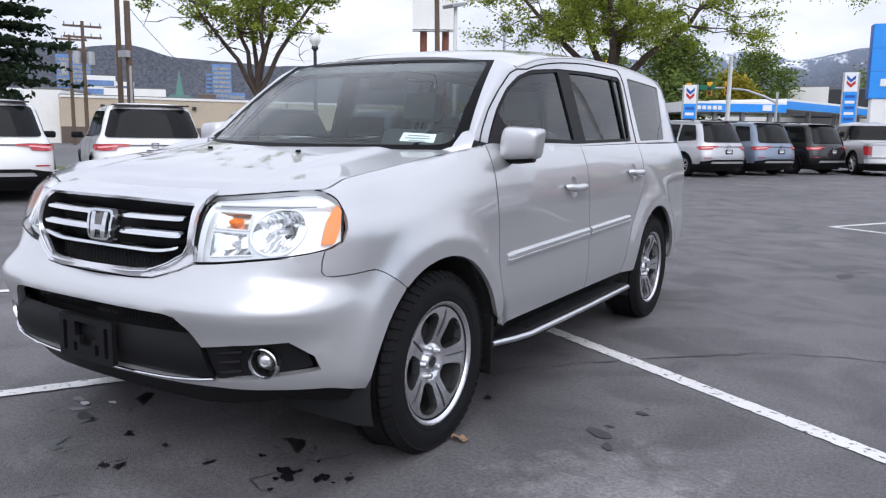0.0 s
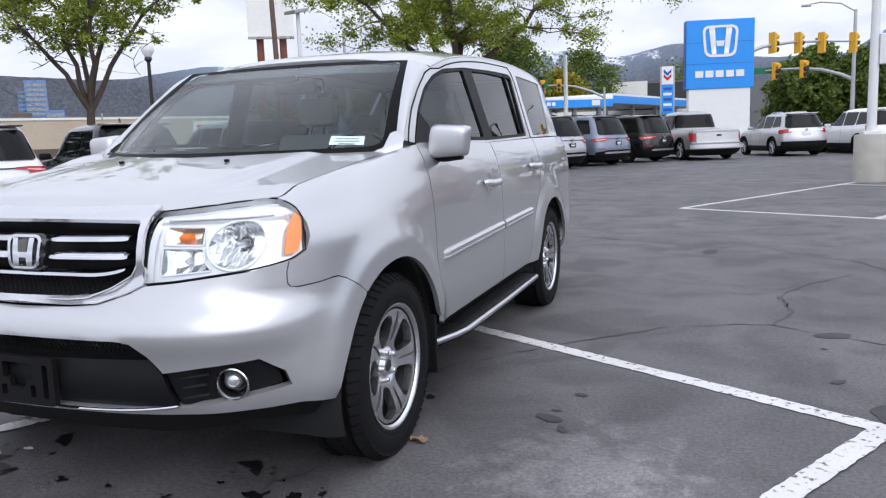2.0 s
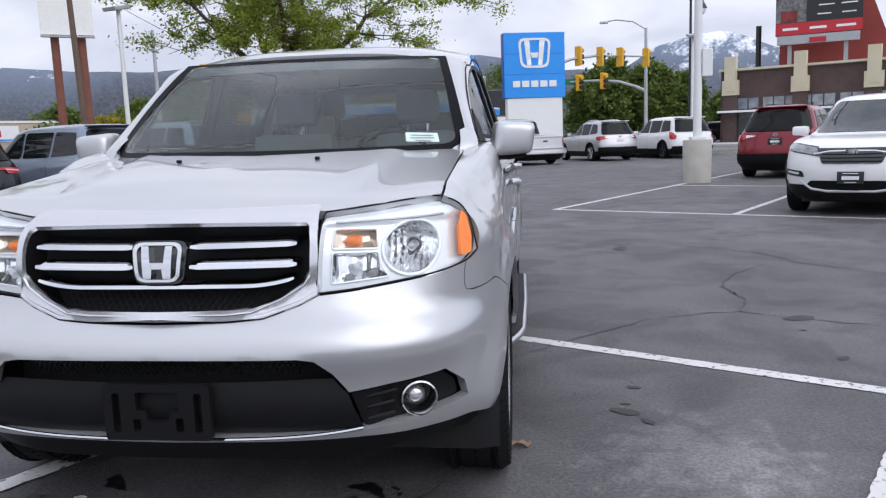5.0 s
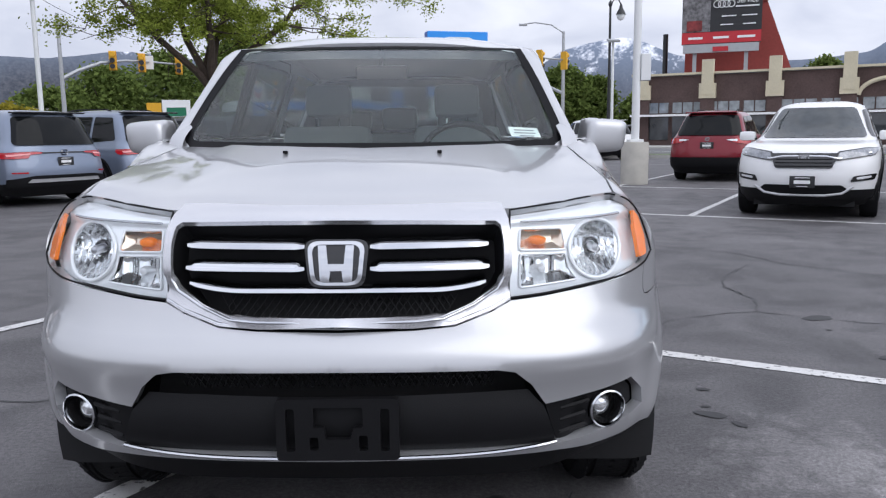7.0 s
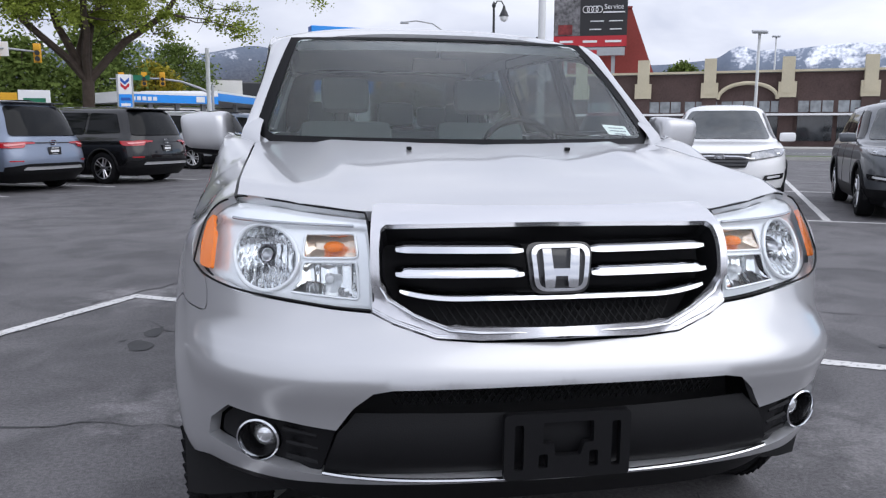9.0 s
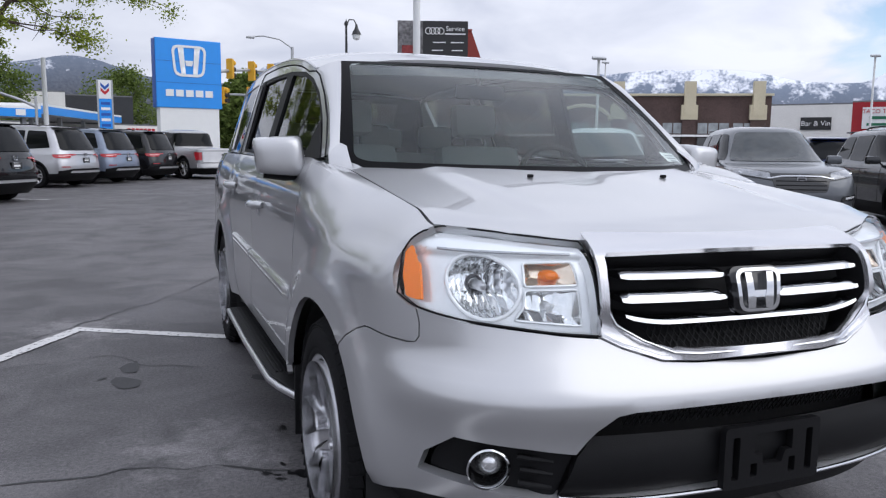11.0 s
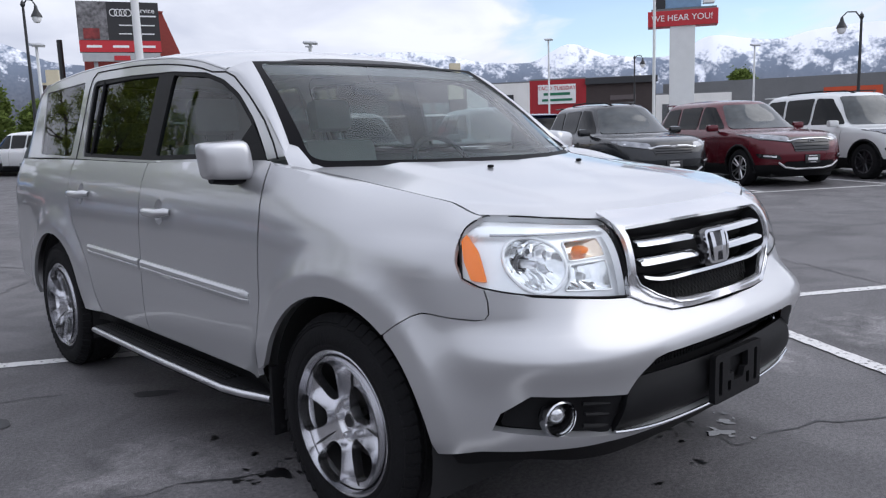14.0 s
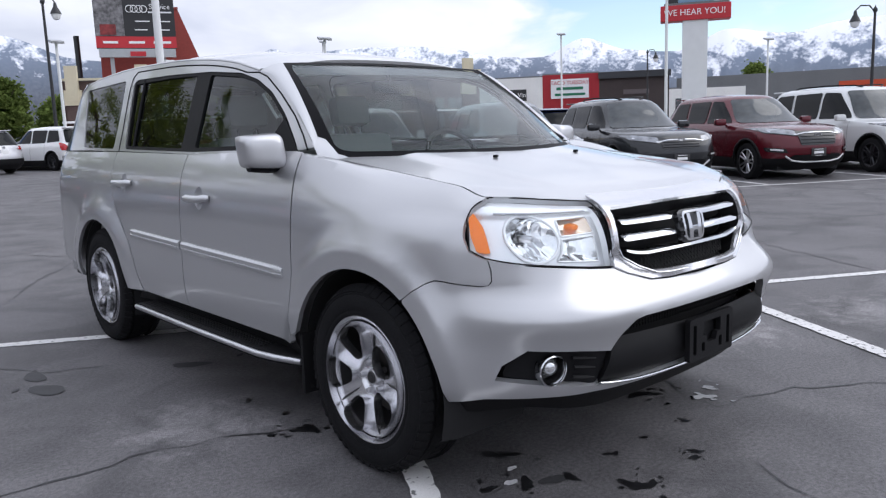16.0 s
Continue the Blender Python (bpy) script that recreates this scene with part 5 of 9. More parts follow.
    for sg in (1, -1):
        FACING[0] = sg
        fl = lambda a, b, off: Vector((sg, 1, 1)) * lamp(a, b, off)
        turned = lambda bm_: (bmesh.ops.reverse_faces(bm_, faces=bm_.faces), bm_)[1] if sg < 0 else bm_
        square = [(0, 0), (1, 0), (1, 1), (0, 1)]
        cx, cz, cr = 0.697, 0.925, 0.082
        bowl = [lamp_at(cx + cr * math.cos(a), cz + cr * math.sin(a)) for a in np.linspace(0, 2 * math.pi, 37)[:-1]]
        turn_cell = [lamp_at(x, z) for x, z in resample(rounded([(0.474, 0.930), (0.604, 0.927), (0.596, 0.988), (0.478, 0.992)], 0.008, 2), 0.015)]
        low_cell = [lamp_at(x, z) for x, z in resample(rounded([(0.473, 0.828), (0.636, 0.843), (0.613, 0.872), (0.604, 0.917), (0.476, 0.919)], 0.008, 2), 0.015)]
        shell = mat("lamp_shell", (0.86, 0.87, 0.88), 0.20, 0.35, vary=0.05, scale=14, fine=55)
        mirror_m = mat("bright_reflector", (0.93, 0.94, 0.95), 0.09, 0.95, vary=0.06, scale=30, fine=70)
        hb = sheet(square, lambda a, b: fl(a, b, -0.020 - 0.014 * smooth01(1.01, 0.995, lamp(a, b).z) * smooth01(0.0, 0.03, a)), 0.03, 0.0, [bowl, turn_cell, low_cell], edge=0.025)
        hl = P("headlight", turned(hb), shell, car, "large clear headlight with an amber side marker")
        lens = P("lens", turned(sheet(square, lambda a, b: fl(a, b, 0.0), 0.04, 0.0, edge=0.03)), glass_mat("lamp_glass", (0.96, 0.98, 0.99), ior=1.36), hl, "clear plastic lens")
        lens.visible_shadow = False
        # the round main reflector: a deep bowl with upright facets
        def bowl_fn(u, v):
            r = min(math.hypot(u, v), 1.0)
            a, b = lamp_at(cx + cr * u, cz + cr * v)
            facet = 0.0055 * math.sin(u * 30 + 0.6 * math.sin(v * 9)) * smooth01(0.15, 0.3, r) * smooth01(1.0, 0.85, r)
            return fl(a, b, -0.034) + Vector((0, 0.085 * (1 - r * r) ** 0.8 + facet, 0.0))
        disc = [(math.cos(a), math.sin(a)) for a in np.linspace(0, 2 * math.pi, 41)[:-1]]
        P("main_reflector", turned(sheet(disc, bowl_fn, 0.055)), mirror_m, hl, "round mirror reflector")
        ring = bmesh.new()
        tube(ring, [fl(a, b, -0.028) for a, b in bowl], 0.0055, 8, True)
        P("reflector_ring", ring, mat("ring_plastic", (0.80, 0.81, 0.82), 0.22, 0.3, vary=0.04), hl)
        m = Matrix.Translation(fl(*lamp_at(cx, cz), -0.034) + Vector((0, 0.065, 0))) @ Vector((0, -1, 0)).to_track_quat("Z", "Y").to_matrix().to_4x4()
        P("bulb_cap", lathe(bmesh.new(), [(0, 0.060), (0.008, 0.058), (0.0125, 0.05), (0.0125, -0.01)], 20, m), SATIN, hl)
        P("bulb_collar", lathe(bmesh.new(), [(0.014, 0.0), (0.021, 0.008), (0.024, -0.004)], 20, m), mat("bulb_collar", (0.12, 0.12, 0.13), 0.4, 0.6), hl)
        # the two inner cells, each a ribbed pocket
        def pocket(cell, depth, n, amp):
            lo_a, hi_a = min(p[0] for p in cell), max(p[0] for p in cell)
            lo_b, hi_b = min(p[1] for p in cell), max(p[1] for p in cell)
            def fn(a, b):
                u, v = (a - lo_a) / (hi_a - lo_a), (b - lo_b) / (hi_b - lo_b)
                d = max(0.0, min(u, 1 - u, v, 1 - v)) * 4
                return fl(a, b, -0.033) + Vector((0, depth * min(d, 1) ** 0.7 + amp * math.sin(u * n), 0))
            return turned(sheet(cell, fn, 0.016))
        turn = P("turn_reflector", pocket(turn_cell, 0.03, 60, 0.003), mat("turn_mirror", (0.90, 0.72, 0.58), 0.2, 0.8, vary=0.2, scale=30, fine=80), hl, "ribbed turn signal reflector with an amber bulb")
        P("amber_bulb", lathe(bmesh.new(), [(0, 0.030), (0.012, 0.024), (0.017, 0.008), (0.015, -0.02)], 20, Matrix.Translation(fl(*lamp_at(0.53, 0.957), -0.040) + Vector((0, 0.025, 0))) @ Vector((0, -1, 0)).to_track_quat("Z", "Y").to_matrix().to_4x4() @ Matrix.Diagonal((1.5, 0.8, 1, 1))), AMBER, turn, "amber bulb")
        low = P("low_reflector", pocket(low_cell, 0.045, 22, 0.004), mirror_m, hl, "faceted lower reflector")
        P("low_bulb", lathe(bmesh.new(), [(0, 0.035), (0.009, 0.032), (0.012, 0.02), (0.012, -0.01)], 16, Matrix.Translation(fl(*lamp_at(0.545, 0.876), -0.05) + Vector((0, 0.04, 0))) @ Vector((0, -1, 0)).to_track_quat("Z", "Y").to_matrix().to_4x4()), MATS["ring_plastic"], low)
        frame = bmesh.new()
        for cell in (turn_cell, low_cell):
            tube(frame, [fl(a, b, -0.030) for a, b in cell], 0.0034, 6, True)
        P("inner_bezel", frame, MATS["ring_plastic"], hl)
        bar_b = bmesh.new()
        tube(bar_b, [fl(*lamp_at(x, 1.003 + 0.02 * (x - 0.47)), -0.016) for x in np.linspace(0.478, 0.775, 14)], 0.004, 6)
        P("upper_bezel", bar_b, mat("bezel_grey", (0.42, 0.43, 0.45), 0.25, 0.5), hl)
        am = sheet(rounded([(0.895, 0.10), (0.965, 0.06), (0.986, 0.40), (0.986, 0.93), (0.925, 0.90), (0.895, 0.55)], 0.02, 3), lambda a, b: fl(a, b, -0.004), 0.03, 0.012)
        P("side_marker", turned(am), AMBER, hl, "amber side marker")
        gasket = bmesh.new()
        rim = [(k / 40, 0) for k in range(40)] + [(1, k / 12) for k in range(12)] + [(1 - k / 60, 1) for k in range(60)] + [(0, 1 - k / 20) for k in range(20)]
        tube(gasket, [fl(a, b, 0.0) + Vector((0, 0.001, 0)) for a, b in rim], 0.0028, 6, True)
        P("gasket", gasket, BLACK_PLASTIC, hl)

    FACING[0] = 1
    # hood
    half = [(0, -0.653), (0.2, -0.656), (0.36, -0.660), (0.43, -0.660), (0.47, -0.650), (0.60, -0.592), (0.735, -0.497), (0.758, -0.481), (0.761, -0.2), (0.760, 0.1), (0.762, 0.36), (0.72, 0.345), (0.6, 0.235), (0.4, 0.115), (0.2, 0.055), (0, 0.040)]
    loop = half + [(-x, y) for x, y in reversed(half) if x > 0]
    hood = P("hood", sheet(loop, lambda x, y: Vector((x, y, hood_z(x, y))), 0.04, 0.025, edge=0.03))
    for sg in (1, -1):
        nz = bmesh.new()
        box(nz, sg * 0.262 - 0.008, -0.068, hood_z(0.262, -0.058), sg * 0.262 + 0.008, -0.048, hood_z(0.262, -0.058) + 0.011, 0.004)
        P("washer_nozzle", nz, BLACK_PLASTIC, hood, "small black washer nozzle")

    # fenders, doors, quarters
    A_SEAM = [(sy(0.470), 0.45), (sy(0.466), 0.80), (sy(0.452), 1.0), (sy(0.452), 1.1), (sy(0.452), 1.2)]
    for sg in (1, -1):
        FACING[0] = sg
        def side(s, q, off=0.0):
            return Vector((sg, 1, 1)) * skin(s, q, off)
        def keep(b):
            if sg < 0:
                bmesh.ops.reverse_faces(b, faces=b.faces)
            return b
        fen = [(sy(y), z) for y, z in arc(0, 0.355, R, 126, 22, 16)] + [(sy(0.425), 0.47)] + A_SEAM
        fen += [(sy(0.2), 1.198), (sy(-0.1), 1.198), (sy(-0.35), 1.198), (sy(-0.500), 1.197), (sy(-0.492), 1.14), (sy(-0.482), 1.06), (sy(-0.484), 0.99), (sy(-0.498), 0.93), (sy(-0.522), 0.884), (sy(-0.556), 0.866)]
        fen += [(s + 0.002, q) for s, q in reversed(SEAM[-4:])] + [(s, q + 0.002) for s, q in reversed(SEAM[:-4])]
        P("front_fender", keep(sheet(fen, side, 0.022, 0.02, edge=0.022)))
        def cup_loop(y, z):
            return [(sy(y + 0.047 * math.cos(a)), z + 0.004 + 0.056 * math.sin(a)) for a in np.linspace(0, 2 * math.pi, 25)[:-1]]
        fdoor = [(sy(1.545), 0.405), (sy(1.555), 0.70), (sy(1.545), 1.0), (sy(1.535), 1.19), (sy(0.9), 1.203), (sy(0.51), 1.208), (sy(0.462), 1.205), (sy(0.462), 1.1), (sy(0.462), 1.0), (sy(0.474), 0.8), (sy(0.478), 0.42), (sy(0.50), 0.405)]
        P("front_door", keep(sheet(fdoor, side, 0.05, 0.02, [cup_loop(1.325, 0.976)])))
        fd = [o for o in car.children if o.name.startswith("front_door")][-1]
        rseam = [(2.155, 0.405), (2.19, 0.47), (2.235, 0.58), (2.30, 0.69), (2.38, 0.78), (2.455, 0.86), (2.505, 0.96), (2.53, 1.08), (2.54, 1.20)]
        rdoor = [(sy(y), z) for y, z in rseam] + [(sy(1.543), 1.19), (sy(1.552), 1.0), (sy(1.562), 0.70), (sy(1.552), 0.405)]
        P("rear_door", keep(sheet(rdoor, side, 0.05, 0.02, [cup_loop(2.325, 1.018)])))
        rd = [o for o in car.children if o.name.startswith("rear_door")][-1]
        q = [(sy(y + 0.007), z) for y, z in reversed(rseam)] + [(sy(2.30), 0.40)] + [(sy(y), z) for y, z in arc(2.775, 0.355, R, 174, 2, 20)] + [(sy(3.36), 0.44), (sy(3.85), 0.50), (sy(3.85), 1.20)]
        P("rear_quarter", keep(sheet(q, side, 0.05, 0.02)))
        # side moulding, in two pieces
        for own, y0, y1 in ((fd, 0.545, 1.535), (rd, 1.565, 2.255)):
            b = bmesh.new()
            rings = []
            for k in range(25):
                y = y0 + (y1 - y0) * k / 24
                zc = 0.700 + 0.022 * (y - 0.545)
                tip = smooth01(0, 0.03, y - y0 if own is fd else y1 - y + 0.0)
                hh = 0.026 * (0.75 + 0.25 * tip)
                prof = [(-0.004, -1), (0.010, -0.95), (0.015, -0.3), (0.010, -0.12), (0.016, 0.05), (0.017, 0.6), (0.008, 1.0), (-0.004, 1.0)]
                rings.append([b.verts.new(side(sy(y), zc + h * hh, o * (0.35 + 0.65 * tip))) for o, h in prof])
            for r0, r1 in zip(rings, rings[1:]):
                for i in range(8):
                    b.faces.new((r0[i], r0[(i + 1) % 8], r1[(i + 1) % 8], r1[i]))
            b.faces.new(rings[0])
            b.faces.new(rings[-1])
            bmesh.ops.recalc_face_normals(b, faces=b.faces)
            P("side_moulding", b, SILVER, own, "silver moulding with a raised rib")
        # handles with their cups
        for own, y, z in ((fd, 1.325, 0.976), (rd, 2.325, 1.018)):
            b = bmesh.new()
            tube(b, [side(sy(y + d), z + 0.008 * (d < -0.09), o) for d, o in ((-0.12, 0.004), (-0.105, 0.022), (-0.06, 0.034), (0.0, 0.037), (0.06, 0.034), (0.10, 0.022), (0.115, 0.004))], [0.016, 0.021, 0.023, 0.022, 0.023, 0.022, 0.017], 12, flat=0.85)
            P("door_handle", b, SILVER, own, "silver pull handle")
            def bowl_of_cup(ss, qq, y=y, z=z):
                r = min(1.0, math.hypot((plan(ss)[0].y - y) / 0.047, (qq - z - 0.004) / 0.056))
                return side(ss, qq, -0.001 - 0.026 * (1 - r * r) ** 0.6)
            P("handle_cup", keep(sheet(cup_loop(y, z), bowl_of_cup, 0.012)), SILVER, own, "scooped cup behind the handle")
        # cabin side
        def cab(y, z, off=0.0):
            return Vector((sg, 1, 1)) * cabin(y, z, off)
        top = lambda y: ROOF_MID(y) - 0.066
        frame_loop = [(0.455, 1.222), (0.60, 1.205), (0.9, 1.20), (1.54, 1.192), (2.54, 1.205), (3.2, 1.208), (3.80, 1.205), (3.78, 1.35), (3.72, 1.50), (3.64, 1.60), (3.50, top(3.5))]
        frame_loop += [(y, top(y)) for y in np.linspace(3.45, 1.0, 50)] + [(y, PILLAR_Z(y)) for y in np.linspace(0.98, 0.475, 22)]
        win_all = rounded([(0.585, 1.217), (1.5, 1.202), (2.452, 1.216), (2.50, 1.40), (2.545, 1.605), (2.50, 1.628), (2.0, 1.622), (1.5, 1.605), (1.15, 1.575), (1.0, 1.535), (0.87, 1.470), (0.735, 1.365)], 0.02, 2)
        qwin = rounded([(2.655, 1.218), (3.30, 1.228), (3.41, 1.42), (3.50, 1.618), (2.70, 1.634), (2.665, 1.45)], 0.025, 3)
        fr = P("cabin_side", keep(sheet(frame_loop, cab, 0.05, 0.03, [win_all, qwin], edge=0.035)))
        trim_in = rounded([(0.655, 1.238), (1.49, 1.222), (1.487, 1.588), (1.16, 1.556), (1.015, 1.518), (0.89, 1.455), (0.765, 1.358)], 0.02, 3)
        trim_in2 = rounded([(1.650, 1.220), (2.432, 1.234), (2.478, 1.40), (2.520, 1.602), (2.0, 1.604), (1.648, 1.594)], 0.016, 3)
        P("window_trim", keep(sheet(win_all, lambda y, z: cab(y, z, -0.006), 0.05, 0.02, [trim_in, trim_in2])), BLACK_PLASTIC, fr, "black window trim and centre pillar")
        P("front_side_window", keep(sheet([(0.64, 1.226), (1.50, 1.21), (1.50, 1.60), (1.155, 1.565), (1.005, 1.527), (0.875, 1.462), (0.745, 1.36)], lambda y, z: cab(y, z, -0.016), 0.06)), glass_mat("side_glass", (0.46, 0.54, 0.53), ior=1.52), fr, "lightly tinted side window")
        P("rear_side_window", keep(sheet([(1.64, 1.21), (2.45, 1.222), (2.54, 1.615), (1.64, 1.605)], lambda y, z: cab(y, z, -0.016), 0.06)), TINTED, fr, "dark tinted side window")
        P("quarter_window", keep(sheet(qwin, lambda y, z: cab(y, z, -0.006), 0.06)), TINTED, fr, "dark tinted quarter window")
        dv = bmesh.new()
        tube(dv, [cab(2.335 + 0.045 * t, 1.226 + 0.39 * t, -0.008) for t in (0, 0.5, 1)], 0.008, 6)
        P("window_divider", dv, BLACK_PLASTIC, fr)
        gap = bmesh.new()
        way = [(0.505, 1.212), (0.56, 1.270), (0.66, 1.357), (0.80, 1.458), (0.93, 1.542), (1.0, 1.566), (1.10, top(1.10) - 0.024)]
        way += [(y, top(y) - 0.024) for y in np.linspace(1.2, 2.52, 16)] + [(2.575, top(2.57) - 0.055), (2.590, 1.58), (2.575, 1.46), (2.555, 1.32), (2.545, 1.205)]
        tube(gap, [cab(y, z, 0.0) for y, z in way], 0.0042, 6)
        P("door_gap", gap, DARK, fr, "dark gap round the door frames")
        gut = bmesh.new()
        tube(gut, [cab(y, top(y) + 0.004, -0.004) for y in np.linspace(1.0, 3.5, 40)], 0.007, 6)
        P("roof_gutter", gut, SILVER, fr)
        pil = bmesh.new()
        ys_p = [0.455 + 0.545 * k / 24 for k in range(25)]
        edge_a = [side(sy(0.455), 1.2)] + [cab(y, PILLAR_Z(y)) for y in ys_p]
        rows = []
        for k, e in enumerate(edge_a):
            w = Vector((sg * 0.768, 0.452, hood_z(0.765, 0.452) + 0.002)) if k == 0 else Vector((sg, 1, 1)) * screen(1.0, PILLAR_B(ys_p[k - 1]), 0.004)
            bulge = Vector((sg * 0.75, -0.45, 0.30)) * (0.014 if k else 0.0)
            rows.append([pil.verts.new(e.lerp(w, u) + bulge * (4 * u * (1 - u)) ** 0.7) for u in (0, 0.2, 0.4, 0.6, 0.8, 1.0)])
        for r0, r1 in zip(rows, rows[1:]):
            for i in range(5):
                pil.faces.new((r0[i], r1[i], r1[i + 1], r0[i + 1]) if sg < 0 else (r0[i + 1], r1[i + 1], r1[i], r0[i]))
        bmesh.ops.recalc_face_normals(pil, faces=pil.faces)
        P("windscreen_pillar", pil)
        foot = bmesh.new()
        f00, f10 = side(sy(0.40), 1.15), Vector((sg * 0.755, 0.33, hood_z(0.755, 0.33) + 0.001))
        f01, f11 = cab(0.55, PILLAR_Z(0.55)), Vector((sg, 1, 1)) * screen(0.985, PILLAR_B(0.55), 0.004)
        grid = []
        for i in range(9):
            t = i / 8
            lo, hi = f00.lerp(f01, t), f10.lerp(f11, t)
            grid.append([foot.verts.new(lo.lerp(hi, k / 6) + Vector((sg * 0.55, -0.55, 0.62)) * (0.003 - 0.022 * t * t - 0.026 * (1 - t) ** 4 + 0.006 * min(1, 3 * t) * (1 - t) * 4 * (k / 6) * (1 - k / 6))) for k in range(7)])
        for r0, r1 in zip(grid, grid[1:]):
            for k in range(6):
                foot.faces.new((r0[k], r0[k + 1], r1[k + 1], r1[k]))
        bmesh.ops.recalc_face_normals(foot, faces=foot.faces)
        P("pillar_foot", foot)
        corner = [(0.90, -0.03), (1.02, -0.03), (1.02, 0.14), (0.998, 0.075), (0.98, 0.040), (0.955, 0.015), (0.93, 0.0)]
        P("cowl_corner", keep(sheet(corner, lambda a, b: Vector((sg, 1, 1)) * screen(a, b, 0.006), 0.03, 0.012)))
        # door mirror
        mb = bmesh.new()
        bmesh.ops.create_uvsphere(mb, u_segments=36, v_segments=24, radius=1.0)
        for v in mb.verts:
            c = v.co
            L = (abs(c.x) ** 9 + abs(c.z) ** 9 + abs(c.y) ** 9) ** (1 / 9)
            if c.y < 0:
                L *= 1 + 0.10 * (abs(c.x / L) ** 3 + abs(c.z / L) ** 3) * abs(c.y / L)
            c /= max(L, 1e-6)
            c.x, c.y, c.z = c.x * 0.092, c.y * (0.075 if c.y < 0 else 0.055), c.z * 0.073
            c.z *= 1 - 0.07 * (c.x / 0.084)
            c.x += 0.010 * (c.z / 0.073)
        bmesh.ops.transform(mb, matrix=Matrix.Translation((sg * 0.957, 0.63, 1.210)) @ pose(0, 0, 0, 0, 0, sg * 10) @ Matrix.Diagonal((sg, 1, 1, 1)), verts=mb.verts)
        if sg < 0:
            bmesh.ops.reverse_faces(mb, faces=mb.faces)
        mir = P("door_mirror", mb, SILVER, car, "silver door mirror on a black arm")
        ab = bmesh.new()
        tube(ab, [(sg * 0.845, 0.62, 1.165), (sg * 0.88, 0.63, 1.150), (sg * 0.94, 0.635, 1.142), (sg * 1.015, 0.64, 1.142)], [0.060, 0.052, 0.042, 0.026], 10, flat=0.6)
        P("mirror_arm", ab, BLACK_PLASTIC, mir)
        sb = keep(sheet([(0.575, 1.205), (0.80, 1.20), (0.78, 1.29), (0.73, 1.350)], lambda y, z: cab(y, z, 0.004), 0.05, 0.02))
        P("mirror_base", sb, BLACK_PLASTIC, mir)
        gl = bmesh.new()
        box(gl, -0.066, 0, -0.055, 0.066, 0.006, 0.055, 0.002, Matrix.Translation((sg * 0.957, 0.63, 1.210)) @ pose(0, 0, 0, 0, 0, sg * 10) @ Matrix.Translation((0, 0.053, 0)))
        P("mirror_glass", gl, CHROME, mir)
        # running board
        rbm = bmesh.new()
        plan_out = [(0.80, 0.47), (0.925, 0.47), (0.985, 0.72), (0.992, 1.4), (0.985, 2.12), (0.80, 2.12)]
        vt = [rbm.verts.new((sg * x, y, 0.345)) for x, y in plan_out]
        vb = [rbm.verts.new((sg * x, y, 0.300)) for x, y in plan_out]
        rbm.faces.new(vt)
        rbm.faces.new(vb[::-1])
        for k in range(6):
            rbm.faces.new((vt[k], vb[k], vb[(k + 1) % 6], vt[(k + 1) % 6]))
        bmesh.ops.recalc_face_normals(rbm, faces=rbm.faces)
        board = P("running_board", rbm, BLACK_PLASTIC, car, "black ribbed running board with a bright metal edge")
        eb = bmesh.new()
        tube(eb, [(sg * 0.925, 0.462, 0.326), (sg * 0.968, 0.60, 0.326), (sg * 0.990, 0.72, 0.326), (sg * 0.997, 1.4, 0.326), (sg * 0.990, 2.125, 0.326)], 0.014, 10)
        P("metal_edge", eb, SATIN, board, "brushed metal edge")
        ribs = bmesh.new()
        for k in range(7):
            box(ribs, sg * (0.835 + 0.019 * k), 0.75, 0.345, sg * (0.845 + 0.019 * k), 2.09, 0.350, 0.001)
        P("step_ribs", ribs, BLACK_PLASTIC, board)
        sill = keep(sheet([(sy(0.45), 0.33), (sy(2.30), 0.33), (sy(2.2), 0.403), (sy(0.47), 0.403)], lambda s, qq: side(s, qq, -0.02), 0.08))
        P("rocker_panel", sill, BLACK_PLASTIC, car, "black rocker panel")
        # wheels, liners
        for y in (0.0, 2.775):
            wheel_thing(car, (sg * 0.826, y, 0.3555), sg)
            lb = bmesh.new()
            lathe(lb, [(0.43, 0.0), (0.445, -0.06), (0.445, -0.40), (0.0, -0.40)], 40, Matrix.Translation((sg * 0.92, y, 0.355)) @ pose(0, 0, 0, 0, 90 * sg, 0))
            gone = [v for v in lb.verts if v.co.z < 0.16]
            bmesh.ops.delete(lb, geom=gone, context="VERTS")
            P("wheel_arch_liner", lb, DARK, car)
        fb = bmesh.new()
        box(fb, sg * 0.70, 0.415, 0.20, sg * 0.945, 0.435, 0.46, 0.004)
        P("mud_flap", fb, BLACK_PLASTIC, car)

    FACING[0] = 1
    # plain tail that closes the body
    tail = [abs_x(side(sy(3.84), z)) for z in (0.40, 0.50, 0.62, 0.80, 1.0, 1.195)] + [abs_x(cab(y, z)) for y, z in ((3.795, 1.21), (3.775, 1.35), (3.715, 1.50), (3.635, 1.60), (3.50, top(3.5) - 0.002))]
    crest = [3.93, 3.97, 3.97, 3.93, 3.91, 3.90, 3.89, 3.87, 3.81, 3.73, 3.655]
